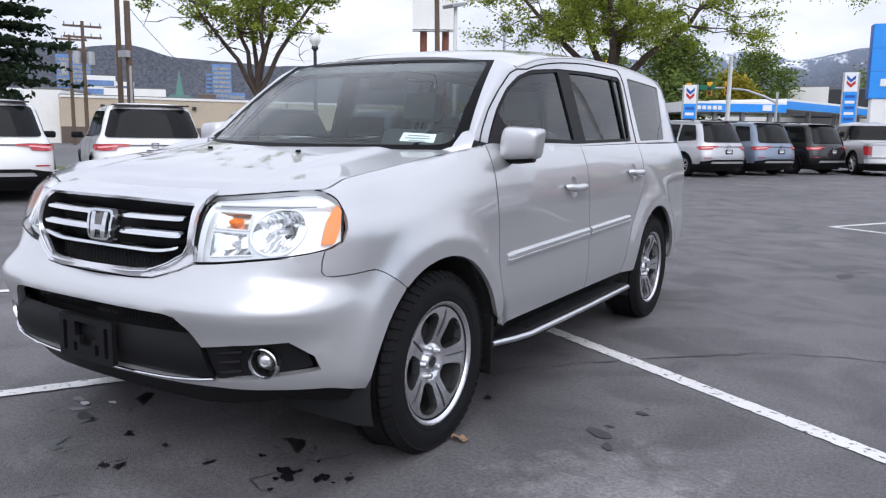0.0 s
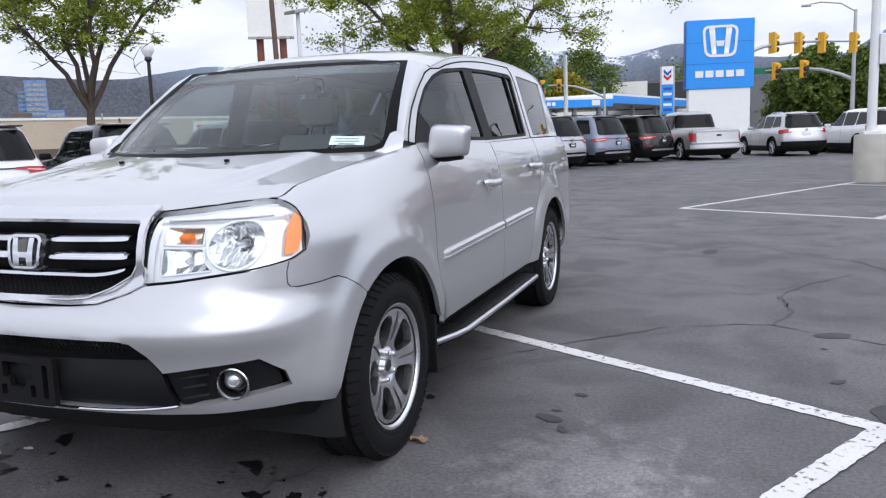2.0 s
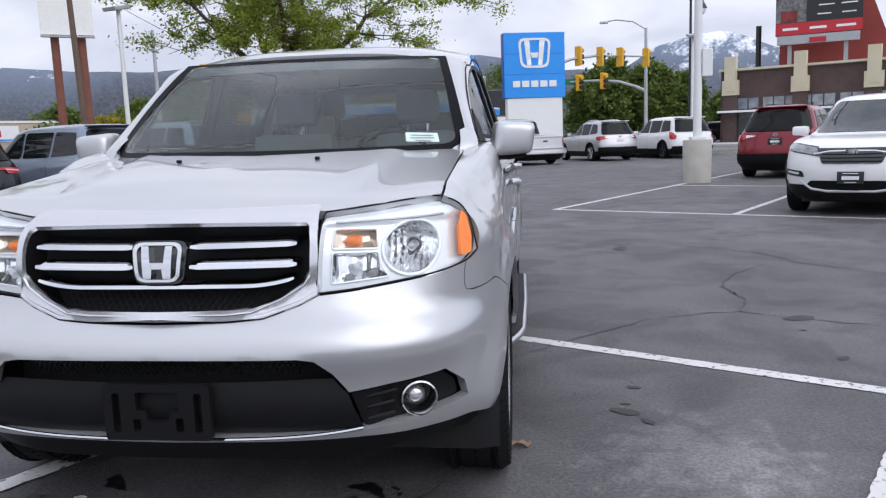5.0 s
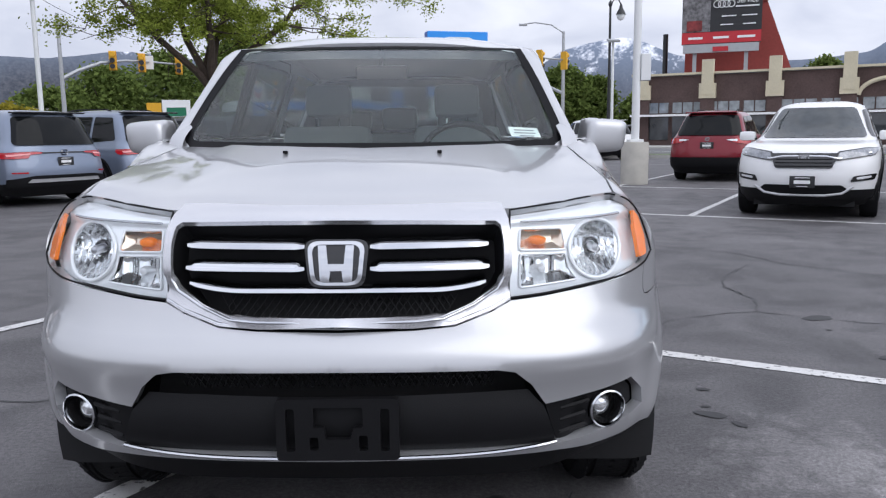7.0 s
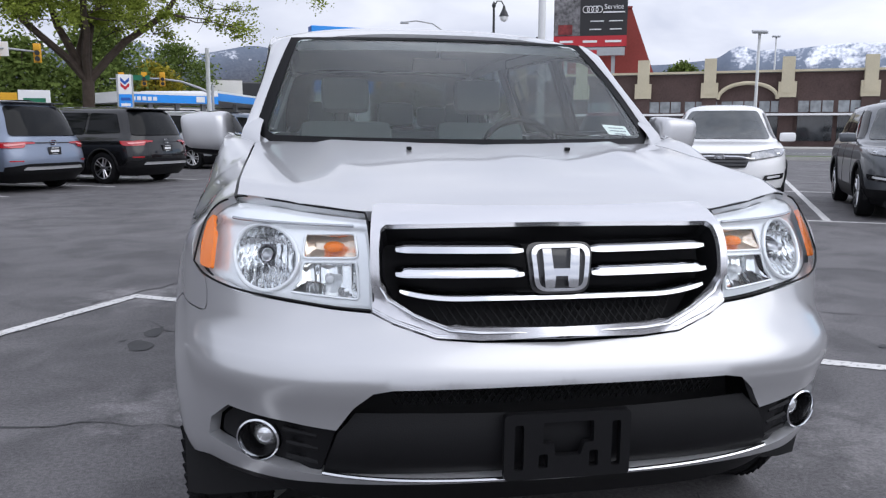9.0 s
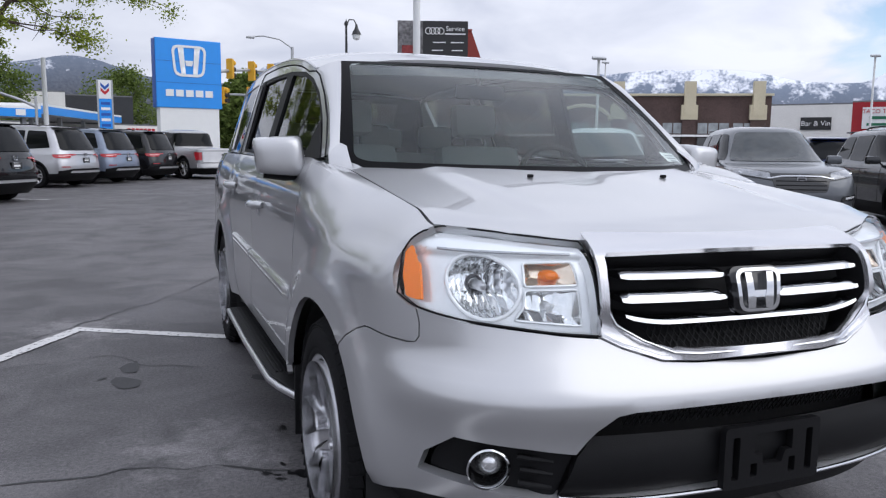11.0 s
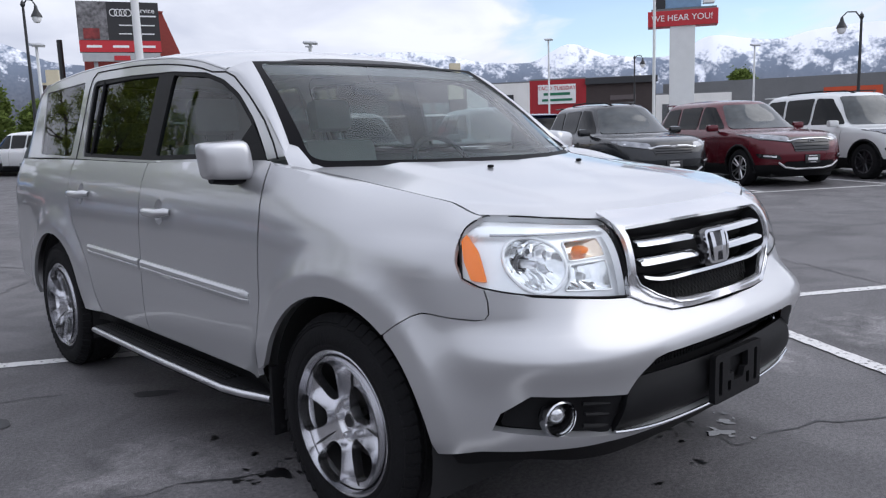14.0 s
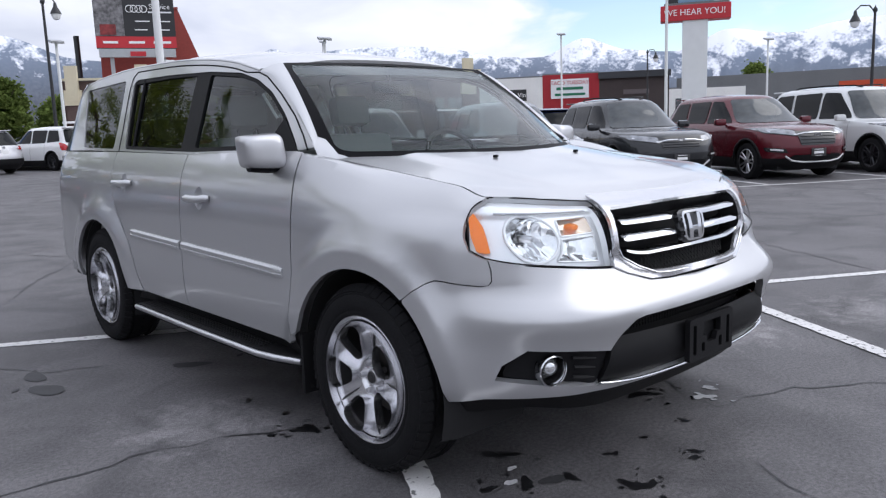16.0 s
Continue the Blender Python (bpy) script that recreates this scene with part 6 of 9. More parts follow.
    def tail_face(wanted):
        bm = bmesh.new()
        rows = []
        for e, y in zip(tail, crest):
            rows.append([bm.verts.new((e.x * u, e.y + (y - e.y) * (1 - abs(u) ** 4), e.z + (0.055 * (1 - u * u) if e is tail[-1] else 0))) for u in np.linspace(-1, 1, 17)])
        for k in range(len(rows) - 1):
            for i in range(16):
                if (6 <= k <= 8 and 2 <= i <= 13) == wanted:
                    bm.faces.new((rows[k][i + 1], rows[k][i], rows[k + 1][i], rows[k + 1][i + 1]))
        bmesh.ops.delete(bm, geom=[v for v in bm.verts if not v.link_faces], context="VERTS")
        return bm
    tg = P("tailgate", tail_face(False))
    P("rear_window", tail_face(True), glass_mat("rear_glass", (0.80, 0.86, 0.85), ior=1.35), tg, "tinted rear window")
    # roof and screens
    rl = [(0.0, 1.036)] + [(0.640 * a, 1.036 - 0.085 * a * a) for a in (0.3, 0.6, 0.85, 1.0)] + [(0.672, 1.0)]
    rl += [(roof_edge_x(y), y) for y in np.linspace(1.05, 3.5, 50)] + [(0.60, 3.585), (0.4, 3.63), (0, 3.66)]
    rl = rl + [(-x, y) for x, y in reversed(rl) if x > 0]
    P("roof", sheet(rl, roof, 0.06, 0.02, edge=0.05))
    glass_loop = [(-1, 0), (-0.5, 0), (0, 0), (0.5, 0), (1, 0), (1, 0.5), (1, 1), (0.5, 1), (0, 1), (-0.5, 1), (-1, 1), (-1, 0.5)]
    ws = P("windscreen", sheet(glass_loop, lambda a, b: screen(a, b), 0.08), GLASS, car, "clear windscreen with a dark shade band")
    ws.visible_shadow = False
    P("screen_border", sheet([(-1, -0.02), (1, -0.02), (1, 1.0), (-1, 1.0)], lambda a, b: screen(a, b, 0.0025), 0.06, 0.0, [rounded([(-0.944, 0.034), (0.944, 0.034), (0.944, 0.965), (-0.944, 0.965)], [0.08, 0.08, 0.05, 0.05], 6)], edge=0.05), mat("ceramic_black", (0.007, 0.007, 0.008), 0.45, vary=0.1, spec=0.05), ws, "black ceramic border")
    P("shade_band", sheet([(-0.932, 0.83), (0.932, 0.83), (0.932, 0.962), (-0.932, 0.962)], lambda a, b: screen(a, b, -0.003), 0.08), glass_mat("shade_glass", (0.10, 0.115, 0.12), ior=1.05), ws)
    st = sheet([(0.70, 0.075), (0.86, 0.06), (0.855, 0.135), (0.695, 0.15)], lambda a, b: screen(a, b, -0.004), 0.05)
    stick = P("paper_sticker", st, mat("paper", (0.82, 0.82, 0.80), 0.8, vary=0.05), ws, "white paper sticker with small print")
    pr = bmesh.new()
    for k, (a0, a1) in enumerate(((0.725, 0.83), (0.72, 0.835), (0.745, 0.82))):
        b0 = 0.125 - 0.022 * k
        sheet([(a0, b0), (a1, b0 - 0.008), (a1, b0 - 0.016), (a0, b0 - 0.008)], lambda a, b: screen(a, b, -0.002), 0.05, 0, (), pr)
    P("print_bars", pr, mat("ink", (0.25, 0.25, 0.27), 0.8), stick)
    cowl = bmesh.new()
    sheet([(-1, 0), (1, 0), (1, 1), (-1, 1)], lambda a, b: Vector((0.768 * a, 0.015 + 0.40 * abs(a) ** 2.2 + 0.06 * b - 0.02, 1.135 + 0.035 * b)), 0.1, 0, (), cowl)
    P("cowl", cowl, BLACK_PLASTIC, car, "black cowl panel")
    for x0, x1, y0, y1 in ((-0.55, 0.02, 0.19, 0.075), (0.06, 0.66, 0.075, 0.30)):
        wb = bmesh.new()
        tube(wb, [(x0 + (x1 - x0) * t, 0.05 + 0.385 * abs((x0 + (x1 - x0) * t) / 0.768) ** 2.2 + 0.028, 1.174 + 0.008 * t) for t in np.linspace(0, 1, 8)], 0.006, 6)
        P("wiper", wb, BLACK_PLASTIC, car)
    # tail, floor and inner shell
    tail = [(sy(3.845), 0.50), (PS[-1], 0.50), (PS[-1], 1.20), (sy(3.845), 1.20)]
    tb = sheet(tail, lambda s, q: flank(s, q), 0.08)
    tail_m = bmesh.new()
    for sg in (1, -1):
        sheet(tail, lambda s, q, sg=sg: Vector((sg, 1, 1)) * flank(s, q), 0.08, 0, (), tail_m)
        if sg < 0:
            tail_m.faces.ensure_lookup_table()
    tb.free()
    P("tailgate", tail_m, SILVER)
    bw = sheet([(-1, 0), (1, 0), (1, 1), (-1, 1)], lambda a, b: Vector(((0.80 - 0.14 * b) * a, 3.86 - 0.22 * b - 0.07 * a * a, 1.20 + 0.50 * b - 0.04 * b * a * a)), 0.15)
    P("rear_window", bw, TINTED)
    for sg in (1, -1):
        dp = bmesh.new()
        rows = []
        for k, (y, z, bb) in enumerate(((3.80, 1.19, -0.02), (3.79, 1.30, 0.2), (3.755, 1.42, 0.44), (3.70, 1.53, 0.68), (3.62, 1.615, 0.86), (3.49, ROOF_MID(3.49) - 0.066, 1.04))):
            e = Vector((sg, 1, 1)) * cabin(y, z)
            w = Vector((sg * (0.80 - 0.14 * bb) * 0.96, 3.86 - 0.22 * bb - 0.064, 1.20 + 0.50 * bb - 0.037 * bb))
            rows.append([dp.verts.new(e.lerp(w, u) + Vector((sg * 0.6, 0.8, 0.1)) * 0.03 * 4 * u * (1 - u)) for u in (0, 0.25, 0.5, 0.75, 1)])
        for r0, r1 in zip(rows, rows[1:]):
            for i in range(4):
                dp.faces.new((r0[i], r0[i + 1], r1[i + 1], r1[i]) if sg > 0 else (r0[i + 1], r0[i], r1[i], r1[i + 1]))
        P("rear_pillar", dp)
    fl = bmesh.new()
    for x, y0, y1, z0, z1 in ((0.50, -0.60, 0.46, 0.28, 0.98), (0.84, 0.46, 2.32, 0.27, 0.34), (0.50, 2.30, 3.3, 0.28, 0.60), (0.80, 3.2, 3.80, 0.30, 0.60), (0.74, -0.50, -0.44, 0.36, 0.96)):
        box(fl, -x, y0, z0, x, y1, z1)
    P("underbody", fl, DARK, smooth=False)
    trimg = mat("cabin_grey", (0.26, 0.26, 0.265), 0.8, vary=0.1)
    seatm = mat("seat_cloth", (0.27, 0.29, 0.285), 0.9, vary=0.12, scale=6, fine=200)
    for x0, y0, z0, x1, y1, z1 in ((0.80, 0.46, 0.34, 0.84, 3.75, 1.17), (-0.84, 0.46, 0.34, -0.80, 3.75, 1.17), (-0.84, 0.40, 0.36, 0.84, 0.46, 1.08), (-0.8, 3.70, 0.34, 0.8, 3.76, 1.18)):
        P("inner_panel", box(bmesh.new(), x0, y0, z0, x1, y1, z1, 0.006), trimg, smooth=False)
    rl2 = [(0.62, 1.12), (0.62, 3.45), (-0.62, 3.45), (-0.62, 1.12)]
    P("headliner", sheet(rl2, lambda x, y: roof(x, y) - Vector((0, 0, 0.035)), 0.15), mat("headliner", (0.38, 0.38, 0.37), 0.9))
    dash = bmesh.new()
    sheet([(-1, 0), (1, 0), (1, 1), (-1, 1)], lambda a, b: Vector((0.78 * a, 0.13 + 0.33 * abs(a) ** 2.2 + (0.62 - 0.2 * a * a) * b, 1.165 - 0.03 * b - 0.10 * max(0, b - 0.8) ** 1.2 * 8 * 0.4)), 0.12, 0.25, (), dash)
    P("dashboard", dash, mat("dash_dark", (0.075, 0.082, 0.084), 0.65, vary=0.15))
    sw = bmesh.new()
    M = Matrix.Translation((0.37, 0.86, 1.10)) @ pose(0, 0, 0, 62, 0, 0)
    tube(sw, [M @ Vector((0.19 * math.cos(a), 0.19 * math.sin(a), 0)) for a in np.linspace(0, 2 * math.pi, 33)[:-1]], 0.014, 8, True)
    for a in (200, 340, 270):
        rod(sw, M @ Vector((0, 0, -0.02)), M @ Vector((0.18 * math.cos(radians(a)), 0.18 * math.sin(radians(a)), 0)), 0.018, 0.014, 8)
    P("steering_wheel", sw, BLACK_PLASTIC)
    for x in (0.37, -0.37):
        b = bmesh.new()
        box(b, x - 0.26, 1.15, 0.55, x + 0.26, 1.68, 0.72, 0.06)
        box(b, x - 0.25, -0.08, 0.0, x + 0.25, 0.08, 0.64, 0.06, Matrix.Translation((0, 1.66, 0.64)) @ pose(0, 0, 0, -14, 0, 0))
        box(b, x - 0.13, -0.05, 0.0, x + 0.13, 0.06, 0.19, 0.045, Matrix.Translation((0, 1.835, 1.315)) @ pose(0, 0, 0, -10, 0, 0))
        seat = P("front_seat", b, seatm, car, "grey cloth front seat")
        for dx in (-0.06, 0.06):
            hb = bmesh.new()
            rod(hb, (x + dx, 1.82, 1.24), (x + dx, 1.85, 1.36), 0.006, None, 8)
            P("headrest_post", hb, CHROME, seat)
    for yy, xs in ((2.45, (-0.45, 0.0, 0.45)), (3.3, (-0.38, 0.38))):
        b = bmesh.new()
        box(b, -0.66, yy - 0.45, 0.55, 0.66, yy + 0.05, 0.74, 0.06)
        box(b, -0.66, -0.07, 0.0, 0.66, 0.07, 0.58, 0.06, Matrix.Translation((0, yy + 0.05, 0.66)) @ pose(0, 0, 0, -16, 0, 0))
        for x in xs:
            box(b, x - 0.12, yy + 0.20, 1.25, x + 0.12, yy + 0.28, 1.40, 0.04)
        P("rear_bench", b, seatm, car, "grey cloth rear bench")
    vm = bmesh.new()
    box(vm, -0.12, 0.93, 1.47, 0.12, 0.96, 1.535, 0.015)
    rod(vm, (0, 0.95, 1.53), (0, 1.0, 1.61), 0.010)
    P("rear_view_mirror", vm, BLACK_PLASTIC)
    return car


make_hero()


# ---- the other parked vehicles ----
def car_paint(name, color, metal=0.3, rough=0.32):
    return mat("paint_" + name, color, rough, metal, vary=0.04, scale=1.2, fine=500, coat=0.7, coat_rough=0.02, spec=0.3)


PLATE_BLACK = mat("plate_black", (0.02, 0.02, 0.022), 0.4, vary=0.1)
PLATE_WHITE = mat("plate_white", (0.80, 0.80, 0.80), 0.5, vary=0.05)
CAR_GLASS = mat("car_glass", (0.008, 0.009, 0.010), 0.04, vary=0.2, scale=1.5, coat=0.0, spec=0.16)
LAMP_LENS = mat("lamp_lens_dim", (0.24, 0.25, 0.27), 0.12, 0.5, vary=0.6, scale=9, fine=40, coat=1.0)
SCREEN_GLASS = mat("screen_glass", (0.040, 0.047, 0.050), 0.05, vary=0.4, scale=2.5, fine=6, coat=0.25, spec=0.4)


def small_wheel(parent, at, side, r=0.36, dark=False, spokes=5):
    w = new("wheel")
    w.parent = parent
    w.matrix_basis = Matrix.Translation(at) @ pose(0, 0, 0, 0, 0, 0 if side > 0 else 180)
    turn = pose(0, 0, 0, 0, 90, 0)
    b = lathe(bmesh.new(), [(r * 0.64, -0.10), (r * 0.8, -0.112), (r * 0.95, -0.105), (r, -0.08), (r, 0.08), (r * 0.95, 0.105), (r * 0.8, 0.114), (r * 0.68, 0.108), (r * 0.64, 0.095)], 40, turn)
    part("tyre", b, RUBBER, w)
    m = mat("rim_dark", (0.05, 0.05, 0.055), 0.3, 0.7) if dark else SATIN
    b = lathe(bmesh.new(), [(r * 0.66, 0.098), (r * 0.685, 0.104), (r * 0.66, 0.108), (r * 0.62, 0.095), (r * 0.60, 0.03), (0, 0.02)], 40, turn)
    part("rim", b, BLACK_PLASTIC if not dark else m, w)
    b = bmesh.new()
    for k in range(spokes):
        a = 2 * math.pi * k / spokes
        c, s = math.cos(a), math.sin(a)
        for d in (-0.035, 0.035):
            p0, p1 = Vector((0.085, c * 0.03 - s * d * 0.4, s * 0.03 + c * d * 0.4)), Vector((0.098, c * r * 0.63 - s * d * 1.3, s * r * 0.63 + c * d * 1.3))
            rod(b, p0, p1, 0.020, 0.015, 6)
    lathe(b, [(r * 0.685, 0.104), (r * 0.67, 0.112), (r * 0.63, 0.106)], 40, turn)
    lathe(b, [(0, 0.105), (0.05, 0.10), (0.06, 0.08)], 16, turn)
    part("spokes", b, m, w, "dark alloy spokes" if dark else "bright alloy spokes")
    return w


def vehicle(name, label, at, heading, paint, L=4.6, W=1.86, H=1.68, kind="suv", face="none", tail="none", r=0.355, dark_rims=False, clad=0.40, rails=None, rear_glass=CAR_GLASS, belt=1.06, plate="dark", group="", mirrors=True, front_axle=0.92, rear_axle=1.02):
    """A parked vehicle: front at the origin looking along -y, lofted body, glass, lamps, wheels. at: the middle of its front on the ground."""
    car = empty(name, (at[0], at[1], 0), heading + 90)
    tagged(car, label, "pickup truck" if kind == "pickup" else "van" if kind == "van" else "car", group)
    w2 = W / 2
    cowl, top_y = (1.20, 2.05) if kind != "van" else (0.85, 1.75)
    hood = belt - 0.02 if kind != "van" else belt
    hw = curve([(0.20, w2 - 0.10), (0.34, w2 - 0.02), (0.60, w2), (0.86, w2 - 0.012), (belt - 0.10, w2 - 0.03), (belt, w2 - 0.075), (belt + 0.06, w2 - 0.115), (H - 0.22, w2 - 0.235), (H - 0.09, w2 - 0.30), (H - 0.03, w2 - 0.42), (H, w2 - 0.56)])
    y0 = curve([(0.20, 0.20), (0.34, 0.07), (0.55, 0.0), (0.72, 0.01), (0.86, 0.06), (hood - 0.10, 0.14), (hood - 0.03, 0.40), (hood + 0.02, cowl - 0.10), (hood + 0.06, cowl + 0.04), (H - 0.14, top_y - 0.15), (H - 0.05, top_y), (H, top_y + 0.65)])
    if kind == "pickup":
        back = [(0.20, L - 0.20), (0.45, L), (0.7, L - 0.04), (belt - 0.03, L - 0.05), (belt, L - 0.08), (belt + 0.04, 3.95), (H - 0.14, 3.80), (H - 0.05, 3.70), (H, 3.2)]
    elif kind == "van":
        back = [(0.20, L - 0.16), (0.42, L - 0.02), (0.62, L), (0.9, L - 0.05), (belt, L - 0.09), (H - 0.30, L - 0.24), (H - 0.12, L - 0.34), (H - 0.04, L - 0.46), (H, L - 1.0)]
    else:
        back = [(0.20, L - 0.18), (0.42, L - 0.02), (0.60, L), (0.9, L - 0.05), (belt, L - 0.09), (H - 0.30, L - 0.30), (H - 0.12, L - 0.42), (H - 0.04, L - 0.58), (H, L - 1.15)]
    y1 = curve(back)
    power = 2.7
    box_like = 0.50 if kind == "van" else 0.44

    def dims(z):
        a, b = y0(z), y1(z)
        deep = 0.9 * (b - a) / 2
        return a, b, hw(z), min(0.85, deep), min(box_like, deep)

    def side(y, z, off=0.0, sg=1):
        a, b, h, df, dr = dims(z)
        u = max(1 - (y - a) / df, 1 - (b - y) / dr, 0.0)
        u = min(u, 0.9999)
        return Vector((sg * (h * (1 - u ** power) ** (1 / power) + off), y, z))

    def end(x, z, off=0.0, rear=False):
        a, b, h, df, dr = dims(z)
        e = min(abs(x / h), 0.999)
        d = 1 - (1 - e ** power) ** (1 / power)
        n = 0.5 * e ** 4
        return Vector((x + math.copysign(off * n, x), b - dr * d + off if rear else a + df * d - off, z))

    zs = [0.20, 0.26, 0.34, 0.42, 0.52, 0.62, 0.72, 0.80, 0.86, 0.92, hood - 0.10, hood - 0.06, hood - 0.03, hood - 0.01, hood + 0.005, hood + 0.02, hood + 0.06, hood + 0.14, H - 0.46, H - 0.40, H - 0.35, H - 0.30, H - 0.26, H - 0.22, H - 0.18, H - 0.14, H - 0.09, H - 0.05, H - 0.03, H - 0.012, H]
    zs = sorted({round(z, 4) for z in zs})
    fs = np.linspace(-0.48, 0.48, 11)
    p = 2 / power
    corner = [(math.cos(t) ** p, math.sin(t) ** p) for t in np.linspace(math.asin(0.40 ** (1 / p)), math.acos(0.50 ** (1 / p)), 11)]
    bm = bmesh.new()
    rings = []
    for z in zs:
        a, b, h, df, dr = dims(z)
        ys_ = np.linspace(a + 0.62 * df, b - 0.62 * dr, 58)
        ring = [bm.verts.new(side(y, z)) for y in ys_]
        ring += [bm.verts.new((h * cx, b - dr * (1 - cy), z)) for cx, cy in corner]
        ring += [bm.verts.new(end(h * -f, z, 0, True)) for f in fs]
        ring += [bm.verts.new((-h * cx, b - dr * (1 - cy), z)) for cx, cy in corner[::-1]]
        ring += [bm.verts.new(side(y, z, 0, -1)) for y in ys_[::-1]]
        ring += [bm.verts.new((-h * cx, a + df * (1 - cy), z)) for cx, cy in corner]
        ring += [bm.verts.new(end(h * f, z)) for f in fs]
        ring += [bm.verts.new((h * cx, a + df * (1 - cy), z)) for cx, cy in corner[::-1]]
        rings.append(ring)
    n = len(rings[0])
    for a, b in zip(rings, rings[1:]):
        for k in range(n):
            bm.faces.new((a[k], a[(k + 1) % n], b[(k + 1) % n], b[k]))
    bm.faces.new(rings[-1])
    axles = (front_axle, L - rear_axle)
    R = r + 0.065
    gone = []
    for f in bm.faces:
        c = f.calc_center_median()
        if abs(c.x) > w2 * 0.6 and any(math.hypot(c.y - ya, c.z - r) < R for ya in axles):
            gone.append(f)
    bmesh.ops.delete(bm, geom=gone, context="FACES")
    for v in bm.verts:
        if v.is_boundary and abs(v.co.x) > w2 * 0.6:
            for ya in axles:
                d = math.hypot(v.co.y - ya, v.co.z - r)
                if d < R + 0.12 and v.co.z > 0.24:
                    v.co.y, v.co.z = ya + (v.co.y - ya) * R / d, r + (v.co.z - r) * R / d
    for f in bm.faces:
        c = f.calc_center_median()
        f.material_index = 1 if c.z < clad else 0
    ob = part("body", bm, [paint, BLACK_PLASTIC], car)
    b = bmesh.new()
    box(b, -w2 + 0.28, 0.3, 0.18, w2 - 0.28, L - 0.3, 0.9)
    part("underbody", b, DARK, car, smooth=False)
    for sg in (1, -1):
        for ya in axles:
            lb = lathe(bmesh.new(), [(R, 0.0), (R + 0.02, -0.25), (0, -0.26)], 28, Matrix.Translation((sg * (w2 - 0.05), ya, r)) @ pose(0, 0, 0, 0, 90 * sg, 0))
            bmesh.ops.delete(lb, geom=[v for v in lb.verts if v.co.z < 0.2], context="VERTS")
            part("wheel_arch_liner", lb, DARK, car)
            small_wheel(car, (sg * (w2 - 0.125), ya, r), sg, r, dark_rims)
            ab = bmesh.new()
            tube(ab, [side(ya + (R + 0.012) * math.cos(a), r + (R + 0.012) * math.sin(a), -0.004, sg) for a in np.linspace(-0.15, math.pi + 0.15, 22)], 0.026, 6)
            part("arch_trim", ab, BLACK_PLASTIC if clad > 0.3 else paint, car)

    def on_end(pname, loop, m, rear, off=0.012, step=0.06, thick=0.0, both=False, owner=None, lab=""):
        made = None
        for sg in ((1, -1) if both else (1,)):
            q = [(sg * x, z) for x, z in loop]
            b = sheet(q, lambda x, z: end(x, z, off + 0.004, rear), min(step, 0.045), thick)
            bmesh.ops.recalc_face_normals(b, faces=b.faces)
            made = part(pname, b, m, owner or car, lab)
        return made

    def on_side(pname, loop, m, off=0.010, owner=None, lab="", step=0.07):
        for sg in (1, -1):
            b = sheet(loop, lambda y, z: side(y, z, off, sg), step)
            if sg < 0:
                bmesh.ops.reverse_faces(b, faces=b.faces)
            part(pname, b, m, owner or car, lab)

    zb, zt = belt + 0.045, H - 0.13
    lean = (y0(zt) - y0(zb)) * 0.86
    a0 = y0(zb) + 0.40
    endw = 3.75 if kind == "pickup" else L - 0.62
    b1, b2 = a0 + (endw - a0) * 0.36, a0 + (endw - a0) * 0.70
    if kind == "pickup":
        b1, b2 = a0 + (endw - a0) * 0.52, endw - 0.12
    on_side("side_window", rounded([(a0, zb), (b1, zb - 0.008), (b1, zt), (a0 + lean, zt - 0.02)], 0.05, 3), CAR_GLASS, lab="dark side window")
    on_side("side_window", rounded([(b1 + 0.08, zb - 0.008), (b2, zb), (b2 + 0.05, zt - 0.015), (b1 + 0.08, zt)], 0.05, 3), CAR_GLASS)
    if kind != "pickup":
        on_side("side_window", rounded([(b2 + 0.09, zb + 0.01), (endw + 0.05, zb + 0.05), (endw - 0.12, zt - 0.04), (b2 + 0.13, zt - 0.015)], 0.05, 3), CAR_GLASS)
    wf = hw(zb) - 0.10
    on_end("windscreen", rounded([(-wf, hood + 0.055), (wf, hood + 0.055), (hw(zt) - 0.13, zt + 0.02), (-hw(zt) + 0.13, zt + 0.02)], 0.06, 3), SCREEN_GLASS, False, 0.030, 0.10, lab="windscreen with grey cabin behind")
    wr = hw(zb) - 0.07
    if kind == "pickup":
        on_end("rear_window", rounded([(-wr, belt + 0.10), (wr, belt + 0.10), (wr - 0.12, zt), (-wr + 0.12, zt)], 0.05, 3), rear_glass, True, 0.018, 0.1)
    else:
        on_end("rear_window", rounded([(-wr, belt + 0.04), (wr, belt + 0.04), (wr - 0.15, H - 0.13), (-wr + 0.15, H - 0.13)], 0.07, 3), rear_glass, True, 0.022, 0.1, lab="dark rear window")
        b = bmesh.new()
        box(b, -w2 + 0.33, y1(H - 0.10) - 0.22, H - 0.075, w2 - 0.33, y1(H - 0.10) + 0.06, H - 0.045, 0.012)
        part("roof_spoiler", b, GLOSS_BLACK if tail == "slim" else paint, car)
    if mirrors:
        for sg in (1, -1):
            b = bmesh.new()
            box(b, -0.12, -0.06, -0.07, 0.12, 0.06, 0.07, 0.045, Matrix.Translation((sg * (w2 + 0.055), a0 + 0.10, belt + 0.06)))
            part("door_mirror", b, BLACK_PLASTIC if tail == "slim" else paint, car)
            b = bmesh.new()
            rod(b, (sg * (w2 - 0.08), a0 + 0.12, belt + 0.02), (sg * (w2 + 0.02), a0 + 0.10, belt + 0.03), 0.025)
            part("mirror_arm", b, BLACK_PLASTIC, car)
